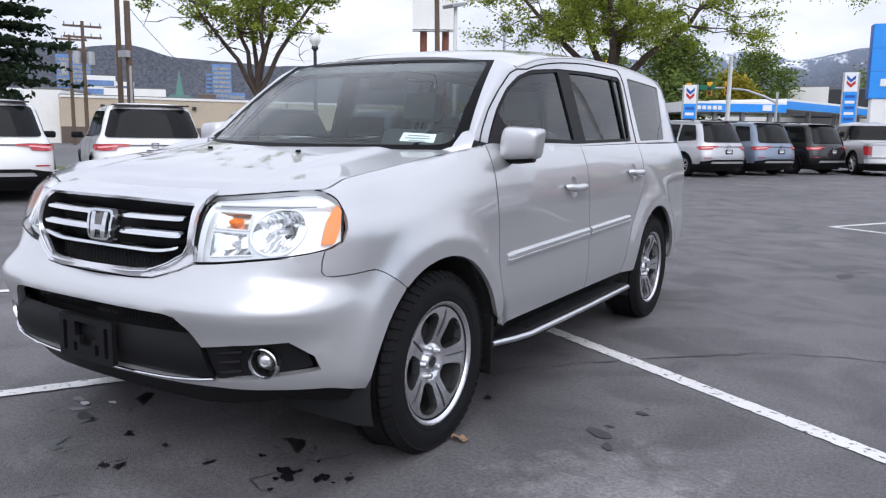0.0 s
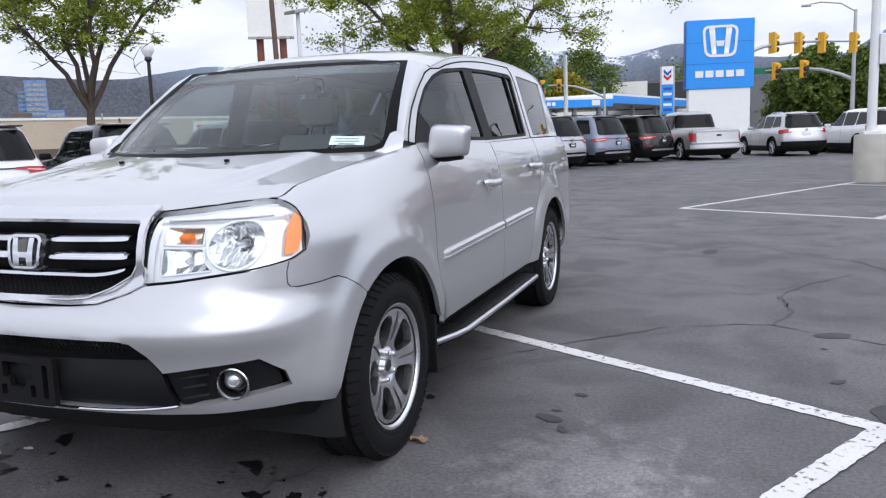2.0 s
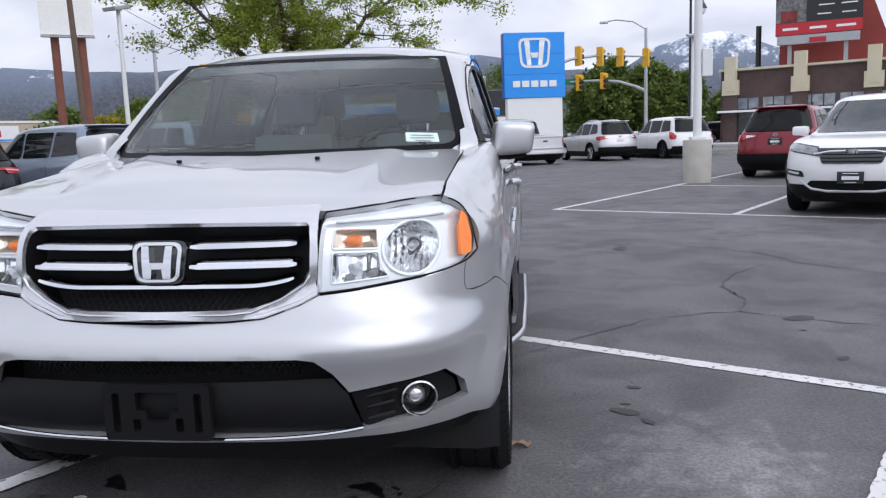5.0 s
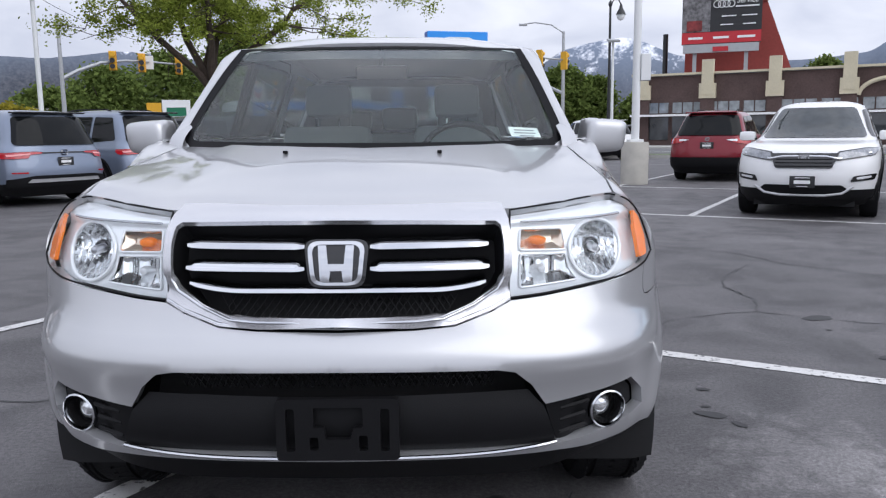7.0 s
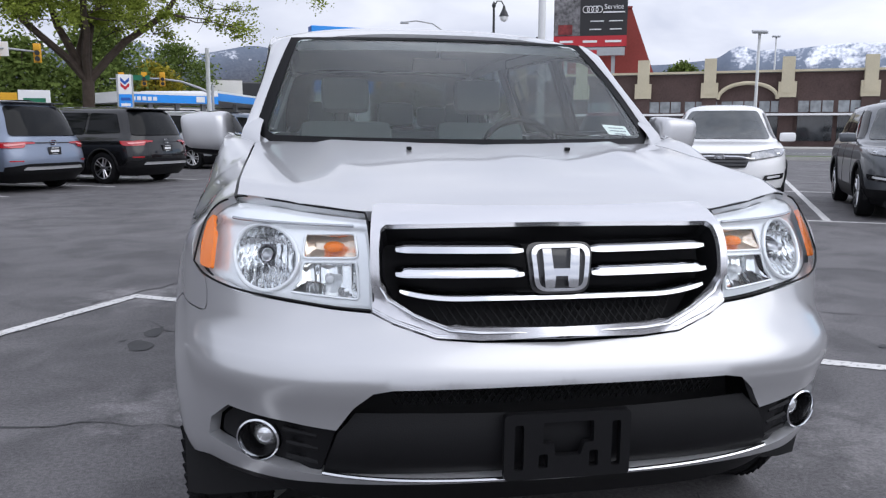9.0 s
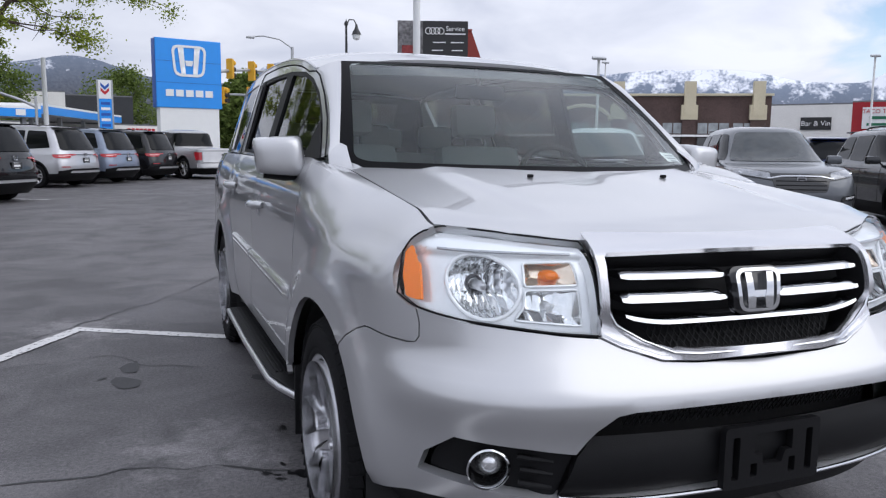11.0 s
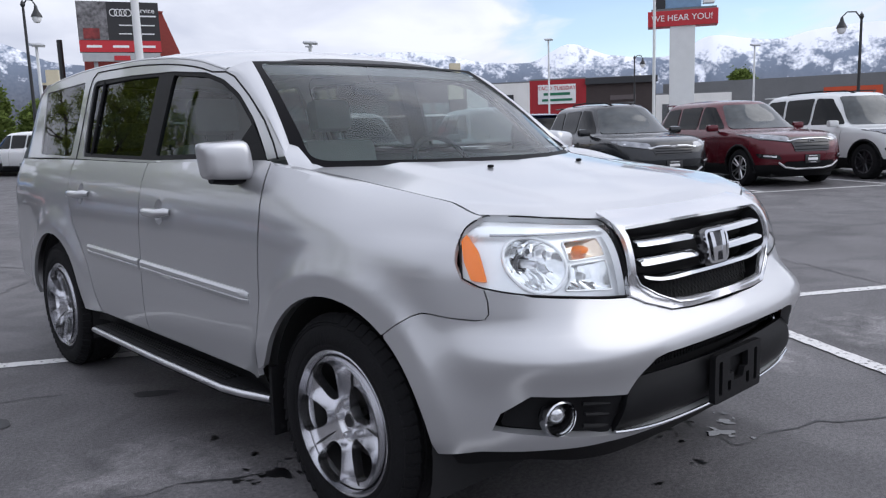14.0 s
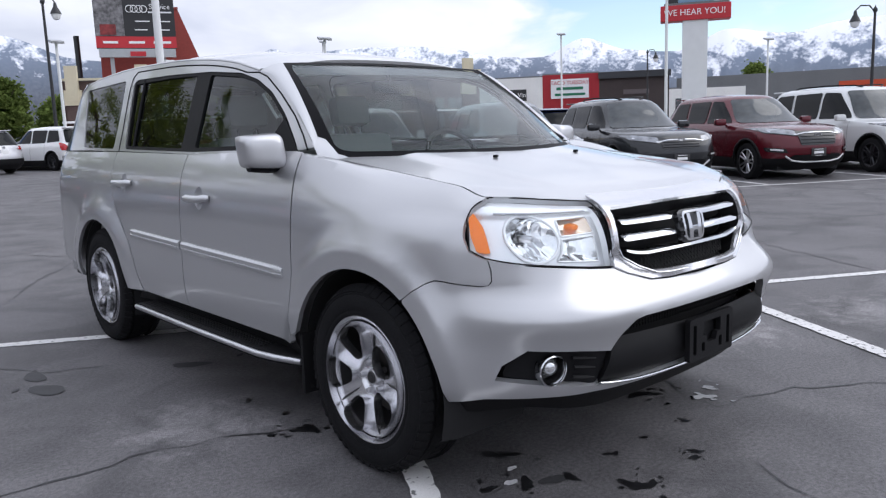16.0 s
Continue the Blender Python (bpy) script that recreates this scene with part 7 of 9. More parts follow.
    if rails:
        for sg in (1, -1):
            b = bmesh.new()
            tube(b, [side(y, H - 0.05, -0.09 + 0.0, sg) + Vector((0, 0, dz)) for y, dz in ((2.1, 0.0), (2.2, 0.055), (2.9, 0.075), (L - 1.2, 0.065), (L - 1.0, 0.0))], 0.016, 6)
            part("roof_rail", b, rails, car)
    on_side("door_handle", [(b1 - 0.26, belt - 0.16), (b1 - 0.05, belt - 0.155), (b1 - 0.05, belt - 0.125), (b1 - 0.26, belt - 0.13)], paint, 0.025)
    if kind != "pickup":
        on_side("door_handle", [(b2 - 0.24, belt - 0.155), (b2 - 0.03, belt - 0.15), (b2 - 0.03, belt - 0.12), (b2 - 0.24, belt - 0.125)], paint, 0.025)
    # shut lines of the doors
    for yy in (a0 - 0.04, b1 + 0.04, b2 + 0.02):
        for sg in (1, -1):
            b = bmesh.new()
            tube(b, [side(yy, z, 0.0005, sg) for z in np.linspace(0.42, belt - 0.02, 8)], 0.004, 4)
            part("door_seam", b, DARK, car)

    def plate_at(z, rear):
        p = end(0, z, 0.012, rear)
        sgn = 1 if rear else -1
        b = bmesh.new()
        box(b, -0.155, p.y - 0.006, z - 0.078, 0.155, p.y + 0.006, z + 0.078, 0.003)
        pl = part("number_plate", b, PLATE_BLACK if plate == "dark" else PLATE_WHITE, car, "dealer plate in black with pale bars" if plate == "dark" else "white plate")
        if plate == "dark":
            for x0, x1, z0, z1 in ((-0.10, 0.10, -0.026, 0.020), (-0.09, 0.09, 0.050, 0.060), (-0.07, 0.07, -0.064, -0.056)):
                b = bmesh.new()
                box(b, x0, p.y + sgn * 0.006, z + z0, x1, p.y + sgn * 0.010, z + z1)
                part("plate_bar", b, PLATE_WHITE, pl)

    def badge_at(z, rear, s=1.0):
        p = end(0, z, 0.015, rear)
        b = sheet(rounded([(-0.07 * s, -0.055 * s), (0.07 * s, -0.055 * s), (0.078 * s, 0.055 * s), (-0.078 * s, 0.055 * s)], 0.03, 4), lambda x, zz: Vector((x, p.y, z + zz)), 0.05, 0.012,
                  [rounded([(-0.05 * s, -0.037 * s), (0.05 * s, -0.037 * s), (0.056 * s, 0.037 * s), (-0.056 * s, 0.037 * s)], 0.02, 4)])
        bmesh.ops.recalc_face_normals(b, faces=b.faces)
        part("badge", b, CHROME, car, "plain chrome badge ring")
        b = bmesh.new()
        box(b, -0.035 * s, p.y - 0.006, z - 0.008 * s, 0.035 * s, p.y + 0.006, z + 0.010 * s)
        part("badge_bar", b, CHROME, car)

    SILV = mat("bumper_silver", (0.50, 0.50, 0.51), 0.4, 0.5, vary=0.05)
    if tail == "slim":        # wide slim lamps, silver skid strip
        h = w2
        on_end("tail_light", rounded([(h * 0.98, 0.86), (h * 0.985, 0.97), (h * 0.60, 0.985), (h * 0.42, 0.975), (h * 0.42, 0.945), (h * 0.62, 0.93), (h * 0.66, 0.87)], 0.015, 2), RED_LENS, True, 0.012, 0.05, 0.01, True, lab="red tail light")
        on_end("lamp_strip", [(-h * 0.42, 0.948), (h * 0.42, 0.948), (h * 0.42, 0.972), (-h * 0.42, 0.972)], GLOSS_BLACK, True, 0.010, 0.1)
        on_end("lamp_core", rounded([(h * 0.93, 0.90), (h * 0.94, 0.935), (h * 0.62, 0.955), (h * 0.62, 0.935)], 0.006, 2), mat("lamp_core", (0.85, 0.35, 0.36), 0.2), True, 0.020, 0.05, 0, True)
        on_end("rear_cladding", [(-h * 0.97, 0.36), (h * 0.97, 0.36), (h * 0.97, 0.50), (h * 0.6, 0.56), (-h * 0.6, 0.56), (-h * 0.97, 0.50)], BLACK_PLASTIC, True, 0.012, 0.1)
        on_end("skid_strip", rounded([(-h * 0.72, 0.44), (h * 0.72, 0.44), (h * 0.66, 0.50), (-h * 0.66, 0.50)], 0.01, 2), SILV, True, 0.020, 0.1, 0.01)
        on_end("rear_reflector", [(h * 0.70, 0.60), (h * 0.92, 0.60), (h * 0.92, 0.625), (h * 0.70, 0.625)], RED_LENS, True, 0.012, 0.1, 0, True)
        plate_at(0.80, True)
        badge_at(0.96, True, 0.9)
    elif tail == "tall":      # upright lamps at the corners
        h = w2
        on_end("tail_light", rounded([(h * 0.985, 0.80), (h * 0.99, 1.10), (h * 0.90, 1.10), (h * 0.80, 0.93), (h * 0.86, 0.80)], 0.02, 2), RED_LENS, True, 0.012, 0.05, 0.01, True, lab="upright red tail light")
        on_end("rear_cladding", [(-h * 0.97, 0.34), (h * 0.97, 0.34), (h * 0.97, 0.52), (-h * 0.97, 0.52)], BLACK_PLASTIC, True, 0.012, 0.1)
        plate_at(0.84, True)
    elif tail == "wing":      # lamps reaching inwards to a point, with a pale reversing lamp
        h = w2
        on_end("tail_light", rounded([(h * 0.985, 0.86), (h * 0.985, 1.02), (h * 0.74, 1.04), (h * 0.60, 1.00), (h * 0.62, 0.93), (h * 0.84, 0.90)], 0.02, 2), RED_LENS, True, 0.012, 0.05, 0.01, True, lab="wide red tail light")
        on_end("reversing_lamp", rounded([(h * 0.72, 0.955), (h * 0.58, 0.965), (h * 0.46, 0.995), (h * 0.60, 1.01), (h * 0.72, 1.01)], 0.01, 2), WHITE_LENS, True, 0.014, 0.05, 0, True, lab="pale lamp")
        on_end("rear_cladding", [(-h * 0.97, 0.34), (h * 0.97, 0.34), (h * 0.97, 0.58), (-h * 0.97, 0.58)], BLACK_PLASTIC, True, 0.012, 0.1)
        plate_at(0.86, True)
        badge_at(1.01, True, 0.7)
    elif tail == "truck":
        h = w2
        on_end("tail_light", rounded([(h * 0.985, 0.72), (h * 0.985, 1.02), (h * 0.83, 1.02), (h * 0.83, 0.72)], 0.02, 2), RED_LENS, True, 0.012, 0.05, 0.01, True, lab="upright red tail light")
        on_end("tailgate", rounded([(-h * 0.81, 0.66), (h * 0.81, 0.66), (h * 0.81, 1.045), (-h * 0.81, 1.045)], 0.02, 2), mat("tailgate_pale", (0.66, 0.66, 0.67), 0.35, 0.4), True, 0.012, 0.1, 0.01, lab="pale tailgate")
        on_end("rear_bumper", rounded([(-h * 0.97, 0.45), (h * 0.97, 0.45), (h * 0.97, 0.62), (-h * 0.97, 0.62)], 0.02, 2), SILV, True, 0.05, 0.1, 0.05)
        on_end("tailgate_latch", [(-0.10, 0.90), (0.10, 0.90), (0.10, 0.96), (-0.10, 0.96)], BLACK_PLASTIC, True, 0.02, 0.1)
        plate_at(0.54, True)
    if face in ("wing", "bold"):
        h = w2
        gtop, gbot = (0.90, 0.70) if face == "wing" else (0.93, 0.66)
        lamp = rounded([(h * 0.44, gtop - 0.09), (h * 0.90, gtop - 0.02), (h * 0.965, gtop + 0.06), (h * 0.80, gtop + 0.06), (h * 0.46, gtop + 0.01)], 0.02, 2)
        on_end("headlight", lamp, LAMP_LENS, False, 0.012, 0.05, 0.01, True, lab="clear headlight")
        on_end("lamp_bezel", rounded([(h * 0.42, gtop - 0.105), (h * 0.91, gtop - 0.035), (h * 0.975, gtop + 0.065), (h * 0.80, gtop + 0.072), (h * 0.44, gtop + 0.022)], 0.02, 2), GLOSS_BLACK, False, 0.008, 0.05, 0, True)
        on_end("grille", rounded([(-h * 0.46, gtop), (-h * 0.38, gbot), (h * 0.38, gbot), (h * 0.46, gtop)], 0.03, 3), GLOSS_BLACK, False, 0.010, 0.06, lab="black grille with a chrome bar")
        for k in range(4):
            zz = gbot + (gtop - gbot) * (k + 0.6) / 4.4
            b = bmesh.new()
            tube(b, [end(x, zz, 0.014) for x in np.linspace(-h * 0.38, h * 0.38, 9)], 0.008, 5)
            part("grille_slat", b, BLACK_PLASTIC, car)
        b = bmesh.new()
        tube(b, [end(h * x, z, 0.016) for x, z in ((-0.86, gtop + 0.0), (-0.46, gtop - 0.075), (-0.3, gtop - 0.045), (0, gtop - 0.04), (0.3, gtop - 0.045), (0.46, gtop - 0.075), (0.86, gtop + 0.0))], 0.014, 6, flat=1.3)
        part("chrome_bar", b, CHROME, car, "chrome wing bar")
        badge_at((gtop + gbot) / 2 + 0.03, False, 0.95)
        on_end("lower_cladding", rounded([(-h * 0.96, 0.30), (h * 0.96, 0.30), (h * 0.97, 0.42), (h * 0.62, 0.40), (h * 0.52, 0.48), (-h * 0.52, 0.48), (-h * 0.62, 0.40), (-h * 0.97, 0.42)], 0.02, 2), BLACK_PLASTIC, False, 0.012, 0.06)
        b = bmesh.new()
        tube(b, [end(h * x, z, 0.024) for x, z in ((-0.66, 0.46), (-0.52, 0.37), (-0.3, 0.34), (0.3, 0.34), (0.52, 0.37), (0.66, 0.46))], 0.018, 6)
        part("skid_bar", b, SILV, car, "silver lower bar")
        on_end("fog_pod", rounded([(h * 0.62, 0.52), (h * 0.92, 0.55), (h * 0.95, 0.63), (h * 0.66, 0.60)], 0.02, 2), GLOSS_BLACK, False, 0.010, 0.05, 0, True)
        on_end("fog_lamp", rounded([(h * 0.70, 0.555), (h * 0.88, 0.575), (h * 0.88, 0.605), (h * 0.70, 0.585)], 0.01, 2), WHITE_LENS, False, 0.020, 0.05, 0.005, True)
        plate_at(0.52, False)
        b = bmesh.new()
        tube(b, [end(x, hood + 0.075, 0.02) for x in np.linspace(-wf * 0.8, wf * 0.8, 9)], 0.008, 5)
        part("wiper", b, BLACK_PLASTIC, car)
    return car


WHITE_CAR = car_paint("white", (0.80, 0.80, 0.80), 0.0, 0.25)
SILVER_CAR = car_paint("silver", (0.52, 0.52, 0.54), 0.6)
BLUE_CAR = car_paint("blue_grey", (0.22, 0.26, 0.34), 0.4)
BLACK_CAR = car_paint("black", (0.012, 0.012, 0.014), 0.1, 0.2)
GREY_CAR = car_paint("grey", (0.020, 0.022, 0.025), 0.3, 0.22)
MAROON_CAR = car_paint("maroon", (0.095, 0.005, 0.012), 0.3, 0.25)
RED_CAR = car_paint("red", (0.20, 0.008, 0.018), 0.3)
NAVY_CAR = car_paint("navy", (0.012, 0.02, 0.07), 0.3)
PLUM_CAR = car_paint("dark_plum", (0.007, 0.007, 0.008), 0.1, 0.2)
AZ_U = 150            # heading of the row whose tails face the lot
AZ_V = 240            # heading of the row that looks at the camera


def tail_row(v, tail_u, name, label, paint, L=4.99, **kw):
    """A vehicle in the row along u = tail_u whose tail faces +u."""
    p = lot(tail_u - L, v)
    return vehicle(name, label, p, AZ_U, paint, L=L, **kw)


ROW = "row of cars with their tails to the lot"
tail_row(-1.4, -11.35, "minivan", "white minivan with slim red tail lights, parked in a row", WHITE_CAR, L=5.16, W=2.0, H=1.74, kind="van", tail="slim", group=ROW)
tail_row(1.25, -11.55, "minivan", "white minivan with slim red tail lights, beside its twin", WHITE_CAR, L=5.16, W=2.0, H=1.74, kind="van", tail="slim", group=ROW)
tail_row(4.0, -11.9, "suv", "dark grey suv with black roof, parked in a row", PLUM_CAR, W=1.95, H=1.74, tail="slim", group=ROW)
tail_row(6.85, -11.5, "minivan", "blue-grey minivan with black wheels, parked in a row", BLUE_CAR, L=5.16, W=2.0, H=1.74, kind="van", tail="slim", dark_rims=True, group=ROW)
tail_row(9.55, -11.9, "suv", "blue-grey suv with dark alloy wheels, parked in a row", BLUE_CAR, W=2.0, H=1.80, tail="slim", dark_rims=True, rails=BLACK_PLASTIC, group=ROW)
tail_row(12.4, -11.5, "minivan", "dark plum minivan with bright alloy wheels, parked in a row", PLUM_CAR, L=5.16, W=2.0, H=1.74, kind="van", tail="slim", group=ROW)
tail_row(18.75, -14.0, "suv", "silver suv with bright wheels, parked in a row", SILVER_CAR, W=2.0, H=1.80, tail="slim", rails=BLACK_PLASTIC, group=ROW)
tail_row(21.45, -14.2, "suv", "blue-grey suv, parked tail out in a row", BLUE_CAR, W=2.0, H=1.80, tail="slim", dark_rims=True, rails=BLACK_PLASTIC, group=ROW)
tail_row(24.2, -14.2, "suv", "black suv with silver skid strip, parked in a row", BLACK_CAR, W=2.0, H=1.80, tail="slim", dark_rims=True, rails=BLACK_PLASTIC, group=ROW)


def tail_at(x, y, heading, L, *args, **kw):
    """A vehicle whose tail's middle stands over (x, y)."""
    a = radians(heading)
    return vehicle(args[0], args[1], (x + L * math.cos(a), y + L * math.sin(a)), heading, args[2], L=L, **kw)


tail_at(1.75, 28.4, 117, 5.8, "pickup_truck", "grey pickup truck with a pale tailgate, by the verge", mat("paint_truck", (0.36, 0.36, 0.37), 0.35, 0.4, vary=0.05, coat=0.7), W=2.03, H=1.88, kind="pickup", tail="truck", r=0.40, belt=1.14, rear_axle=1.25)
tail_at(4.9, 30.4, 112, 4.6, "suv", "silver crossover with red tail lights, by the verge", SILVER_CAR, W=1.85, H=1.70, tail="wing", rails=SATIN, plate="white")
tail_at(8.0, 30.7, 110, 5.0, "suv", "white boxy suv with upright tail lights, by the verge", WHITE_CAR, W=1.99, H=1.75, tail="tall", dark_rims=True, clad=0.45, plate="white")


def face_row(u, front_v, name, label, paint, **kw):
    """A vehicle in the row whose fronts look along -v."""
    return vehicle(name, label, lot(u, front_v), AZ_V, paint, **kw)


FRONTS = "row of cars facing the lot"
face_row(0.62, 9.18, "suv", "white crossover with black lower cladding and clear headlights", WHITE_CAR, L=4.55, W=1.82, H=1.65, face="wing", clad=0.44, group=FRONTS)
face_row(3.42, 9.30, "suv", "grey crossover with silver lower bar, parked nose out", car_paint("mid_grey", (0.11, 0.118, 0.13), 0.5), L=4.6, W=1.86, H=1.68, face="bold", group=FRONTS)
face_row(6.15, 9.75, "suv", "charcoal crossover with chrome wing grille, parked nose out", GREY_CAR, L=4.6, W=1.86, H=1.69, face="wing", rails=BLACK_PLASTIC, group=FRONTS)
face_row(8.9, 9.65, "suv", "maroon crossover with black grille, parked nose out", MAROON_CAR, L=4.7, W=1.87, H=1.69, face="bold", group=FRONTS)
face_row(11.75, 9.6, "suv", "pale grey boxy suv with roof rails, parked nose out", car_paint("pale", (0.62, 0.63, 0.63), 0.1), L=4.99, W=2.0, H=1.80, face="bold", dark_rims=True, rails=BLACK_PLASTIC, group=FRONTS)
RED_ROW = lot(-2.15, 17.0)
tail_at(RED_ROW.x, RED_ROW.y, 60, 4.57, "suv", "red crossover with pale inner lamps, parked tail out", RED_CAR, W=1.85, H=1.70, tail="wing", rails=BLACK_PLASTIC)
p = lot(6.1, 15.6)
tail_at(p.x, p.y, 60, 4.5, "suv", "navy blue crossover with red tail lights, parked tail out", NAVY_CAR, W=1.8, H=1.60, tail="wing", dark_rims=True)

vehicle("suv", "black suv standing on the street beyond the verge", (20.6, 67.6), 4, BLACK_CAR, L=4.9, W=1.95, H=1.76, face="bold")
p = polar(-2.58, -2.3, 38.3, 33)
vehicle("suv", "white suv parked in the row behind, nose out", p, AZ_V, WHITE_CAR, L=4.7, W=1.88, H=1.70, face="wing")


# ---- the street round the lot ----
E0, E1, E3, E7, E9, EM, EZ = (2.49, -2.52), (2.30, -2.62), (1.78, -2.73), (0.26, -2.73), (-0.57, -2.53), (-1.885, -2.02), (-2.58, -2.32)
BRICK = mat("brown_brick", (0.085, 0.055, 0.05), 0.9, vary=0.3, scale=0.8, fine=9, bump=0.2)
CREAM = mat("cream_stucco", (0.58, 0.52, 0.38), 0.85, vary=0.1, scale=1, fine=12)
BEIGE = mat("beige_stucco", (0.50, 0.42, 0.32), 0.9, vary=0.12, scale=0.5, fine=8)
DADO = mat("brown_dado", (0.13, 0.10, 0.085), 0.9, vary=0.15, scale=0.5, fine=8)
OFFWHITE = mat("off_white_wall", (0.80, 0.79, 0.76), 0.85, vary=0.08, scale=0.5, fine=8)
GREY_WALL = mat("grey_wall", (0.17, 0.175, 0.18), 0.85, vary=0.12, scale=0.5, fine=8)
DARK_WALL = mat("charcoal_wall", (0.045, 0.047, 0.052), 0.85, vary=0.15, scale=0.5, fine=8)
RED_WALL = mat("red_wall", (0.36, 0.022, 0.03), 0.8, vary=0.1, scale=0.5, fine=8)
TOWER_RED = mat("red_tower", (0.30, 0.055, 0.045), 0.85, vary=0.15, scale=0.3, fine=4)
SIGN_BLUE = mat("sign_blue", (0.018, 0.29, 0.84), 0.4, vary=0.05)
SIGN_DEEP = mat("sign_deep_blue", (0.015, 0.09, 0.40), 0.4, vary=0.05)
SIGN_WHITE = mat("sign_white", (0.82, 0.82, 0.82), 0.45, vary=0.03)
SIGN_BLACK = mat("sign_black", (0.02, 0.02, 0.022), 0.5, vary=0.1)
SIGN_RED = mat("sign_red", (0.50, 0.02, 0.03), 0.45, vary=0.05)
SIGN_GREEN = mat("sign_green", (0.01, 0.16, 0.08), 0.45, vary=0.05)
GALV = mat("galvanised", (0.42, 0.43, 0.44), 0.5, 0.6, vary=0.1)
POLE_WHITE = mat("pole_white", (0.72, 0.73, 0.73), 0.45, vary=0.06, scale=2)
POLE_BLACK = mat("pole_black", (0.02, 0.021, 0.023), 0.45, vary=0.1)
WOOD_POLE = mat("pole_wood", (0.13, 0.09, 0.065), 0.9, vary=0.25, scale=2, fine=30, bump=0.4)
RUST = mat("rust_steel", (0.20, 0.075, 0.05), 0.8, vary=0.2, scale=1.5, fine=20)
SIGNAL_YELLOW = mat("signal_yellow", (0.72, 0.38, 0.02), 0.5, vary=0.08)
STORE_GLASS = mat("store_glass", (0.03, 0.034, 0.038), 0.06, vary=0.6, scale=0.35, fine=1.5, coat=1.0)
PALE_GLASS = mat("pale_glass", (0.22, 0.24, 0.25), 0.10, vary=0.5, scale=0.5, fine=2.0, coat=1.0)
TOWER_GLASS = mat("tower_glass", (0.10, 0.20, 0.42), 0.15, vary=0.35, scale=0.05, fine=0.25, coat=0.6)
ROAD = mat("street_asphalt", (0.13, 0.13, 0.135), 0.85, vary=0.15, scale=0.3, fine=60)


def face_box(a, b, depth, z0, z1, bm=None, bevel=0.0):
    """A block whose front runs from a to b (seen from the lot, a at the left) and which reaches back by depth."""
    bm = bm or bmesh.new()
    a, b = Vector((a[0], a[1], 0)), Vector((b[0], b[1], 0))
    t = (b - a).normalized()
    m = Matrix.Translation(a) @ Matrix(((t.x, -t.y, 0, 0), (t.y, t.x, 0, 0), (0, 0, 1, 0), (0, 0, 0, 1)))
    L = (b - a).length
    return box(bm, 0, 0, z0, L, depth, z1, bevel, m), m, L


def block(name, label, a, b, depth, z1, material, category="building"):
    """A plain far building: walls, a roof slab with a parapet edge."""
    th = empty(name, (a[0], a[1], 0))
    tagged(th, label, category)
    inv = Matrix.Translation((-a[0], -a[1], 0))
    bm, m, L = face_box(a, b, depth, -0.05, z1)
    bm.transform(inv)
    part("wall", bm, material, th, smooth=False)
    bm, m, L = face_box(a, b, depth, z1, z1 + 0.18)
    bm.transform(inv)
    part("roof", bm, GREY_WALL, th, smooth=False)
    return th, inv @ m, L


def panel(th, m, pname, x0, z0, x1, z1, material, out=0.06, lab="", depth=0.05):
    bm = box(bmesh.new(), x0, -out - depth, z0, x1, -out, z1, 0, m)
    return part(pname, bm, material, th, lab, smooth=False)


def bars(th, m, rows, material, out=0.12, pname="text_bar"):
    for x0, x1, z0, z1 in rows:
        panel(th, m, pname, x0, z0, x1, z1, material, out, depth=0.02)


def words(th, m, text, x, z, size, material, out=0.12):
    cu = bpy.data.curves.new("lettering", "FONT")
    cu.body, cu.size, cu.align_x, cu.align_y, cu.extrude = text, size, "CENTER", "CENTER", 0.01
    ob = new("lettering", cu)
    dg = bpy.context.evaluated_depsgraph_get()
    me = bpy.data.meshes.new_from_object(ob.evaluated_get(dg))
    bpy.data.objects.remove(ob)
    me.transform(m @ Matrix.Translation((x, -out, z)) @ pose(0, 0, 0, 90, 0, 0))
    me.materials.clear()
    me.materials.append(material)
    o = new("lettering", me)
    o.parent = th
    return o


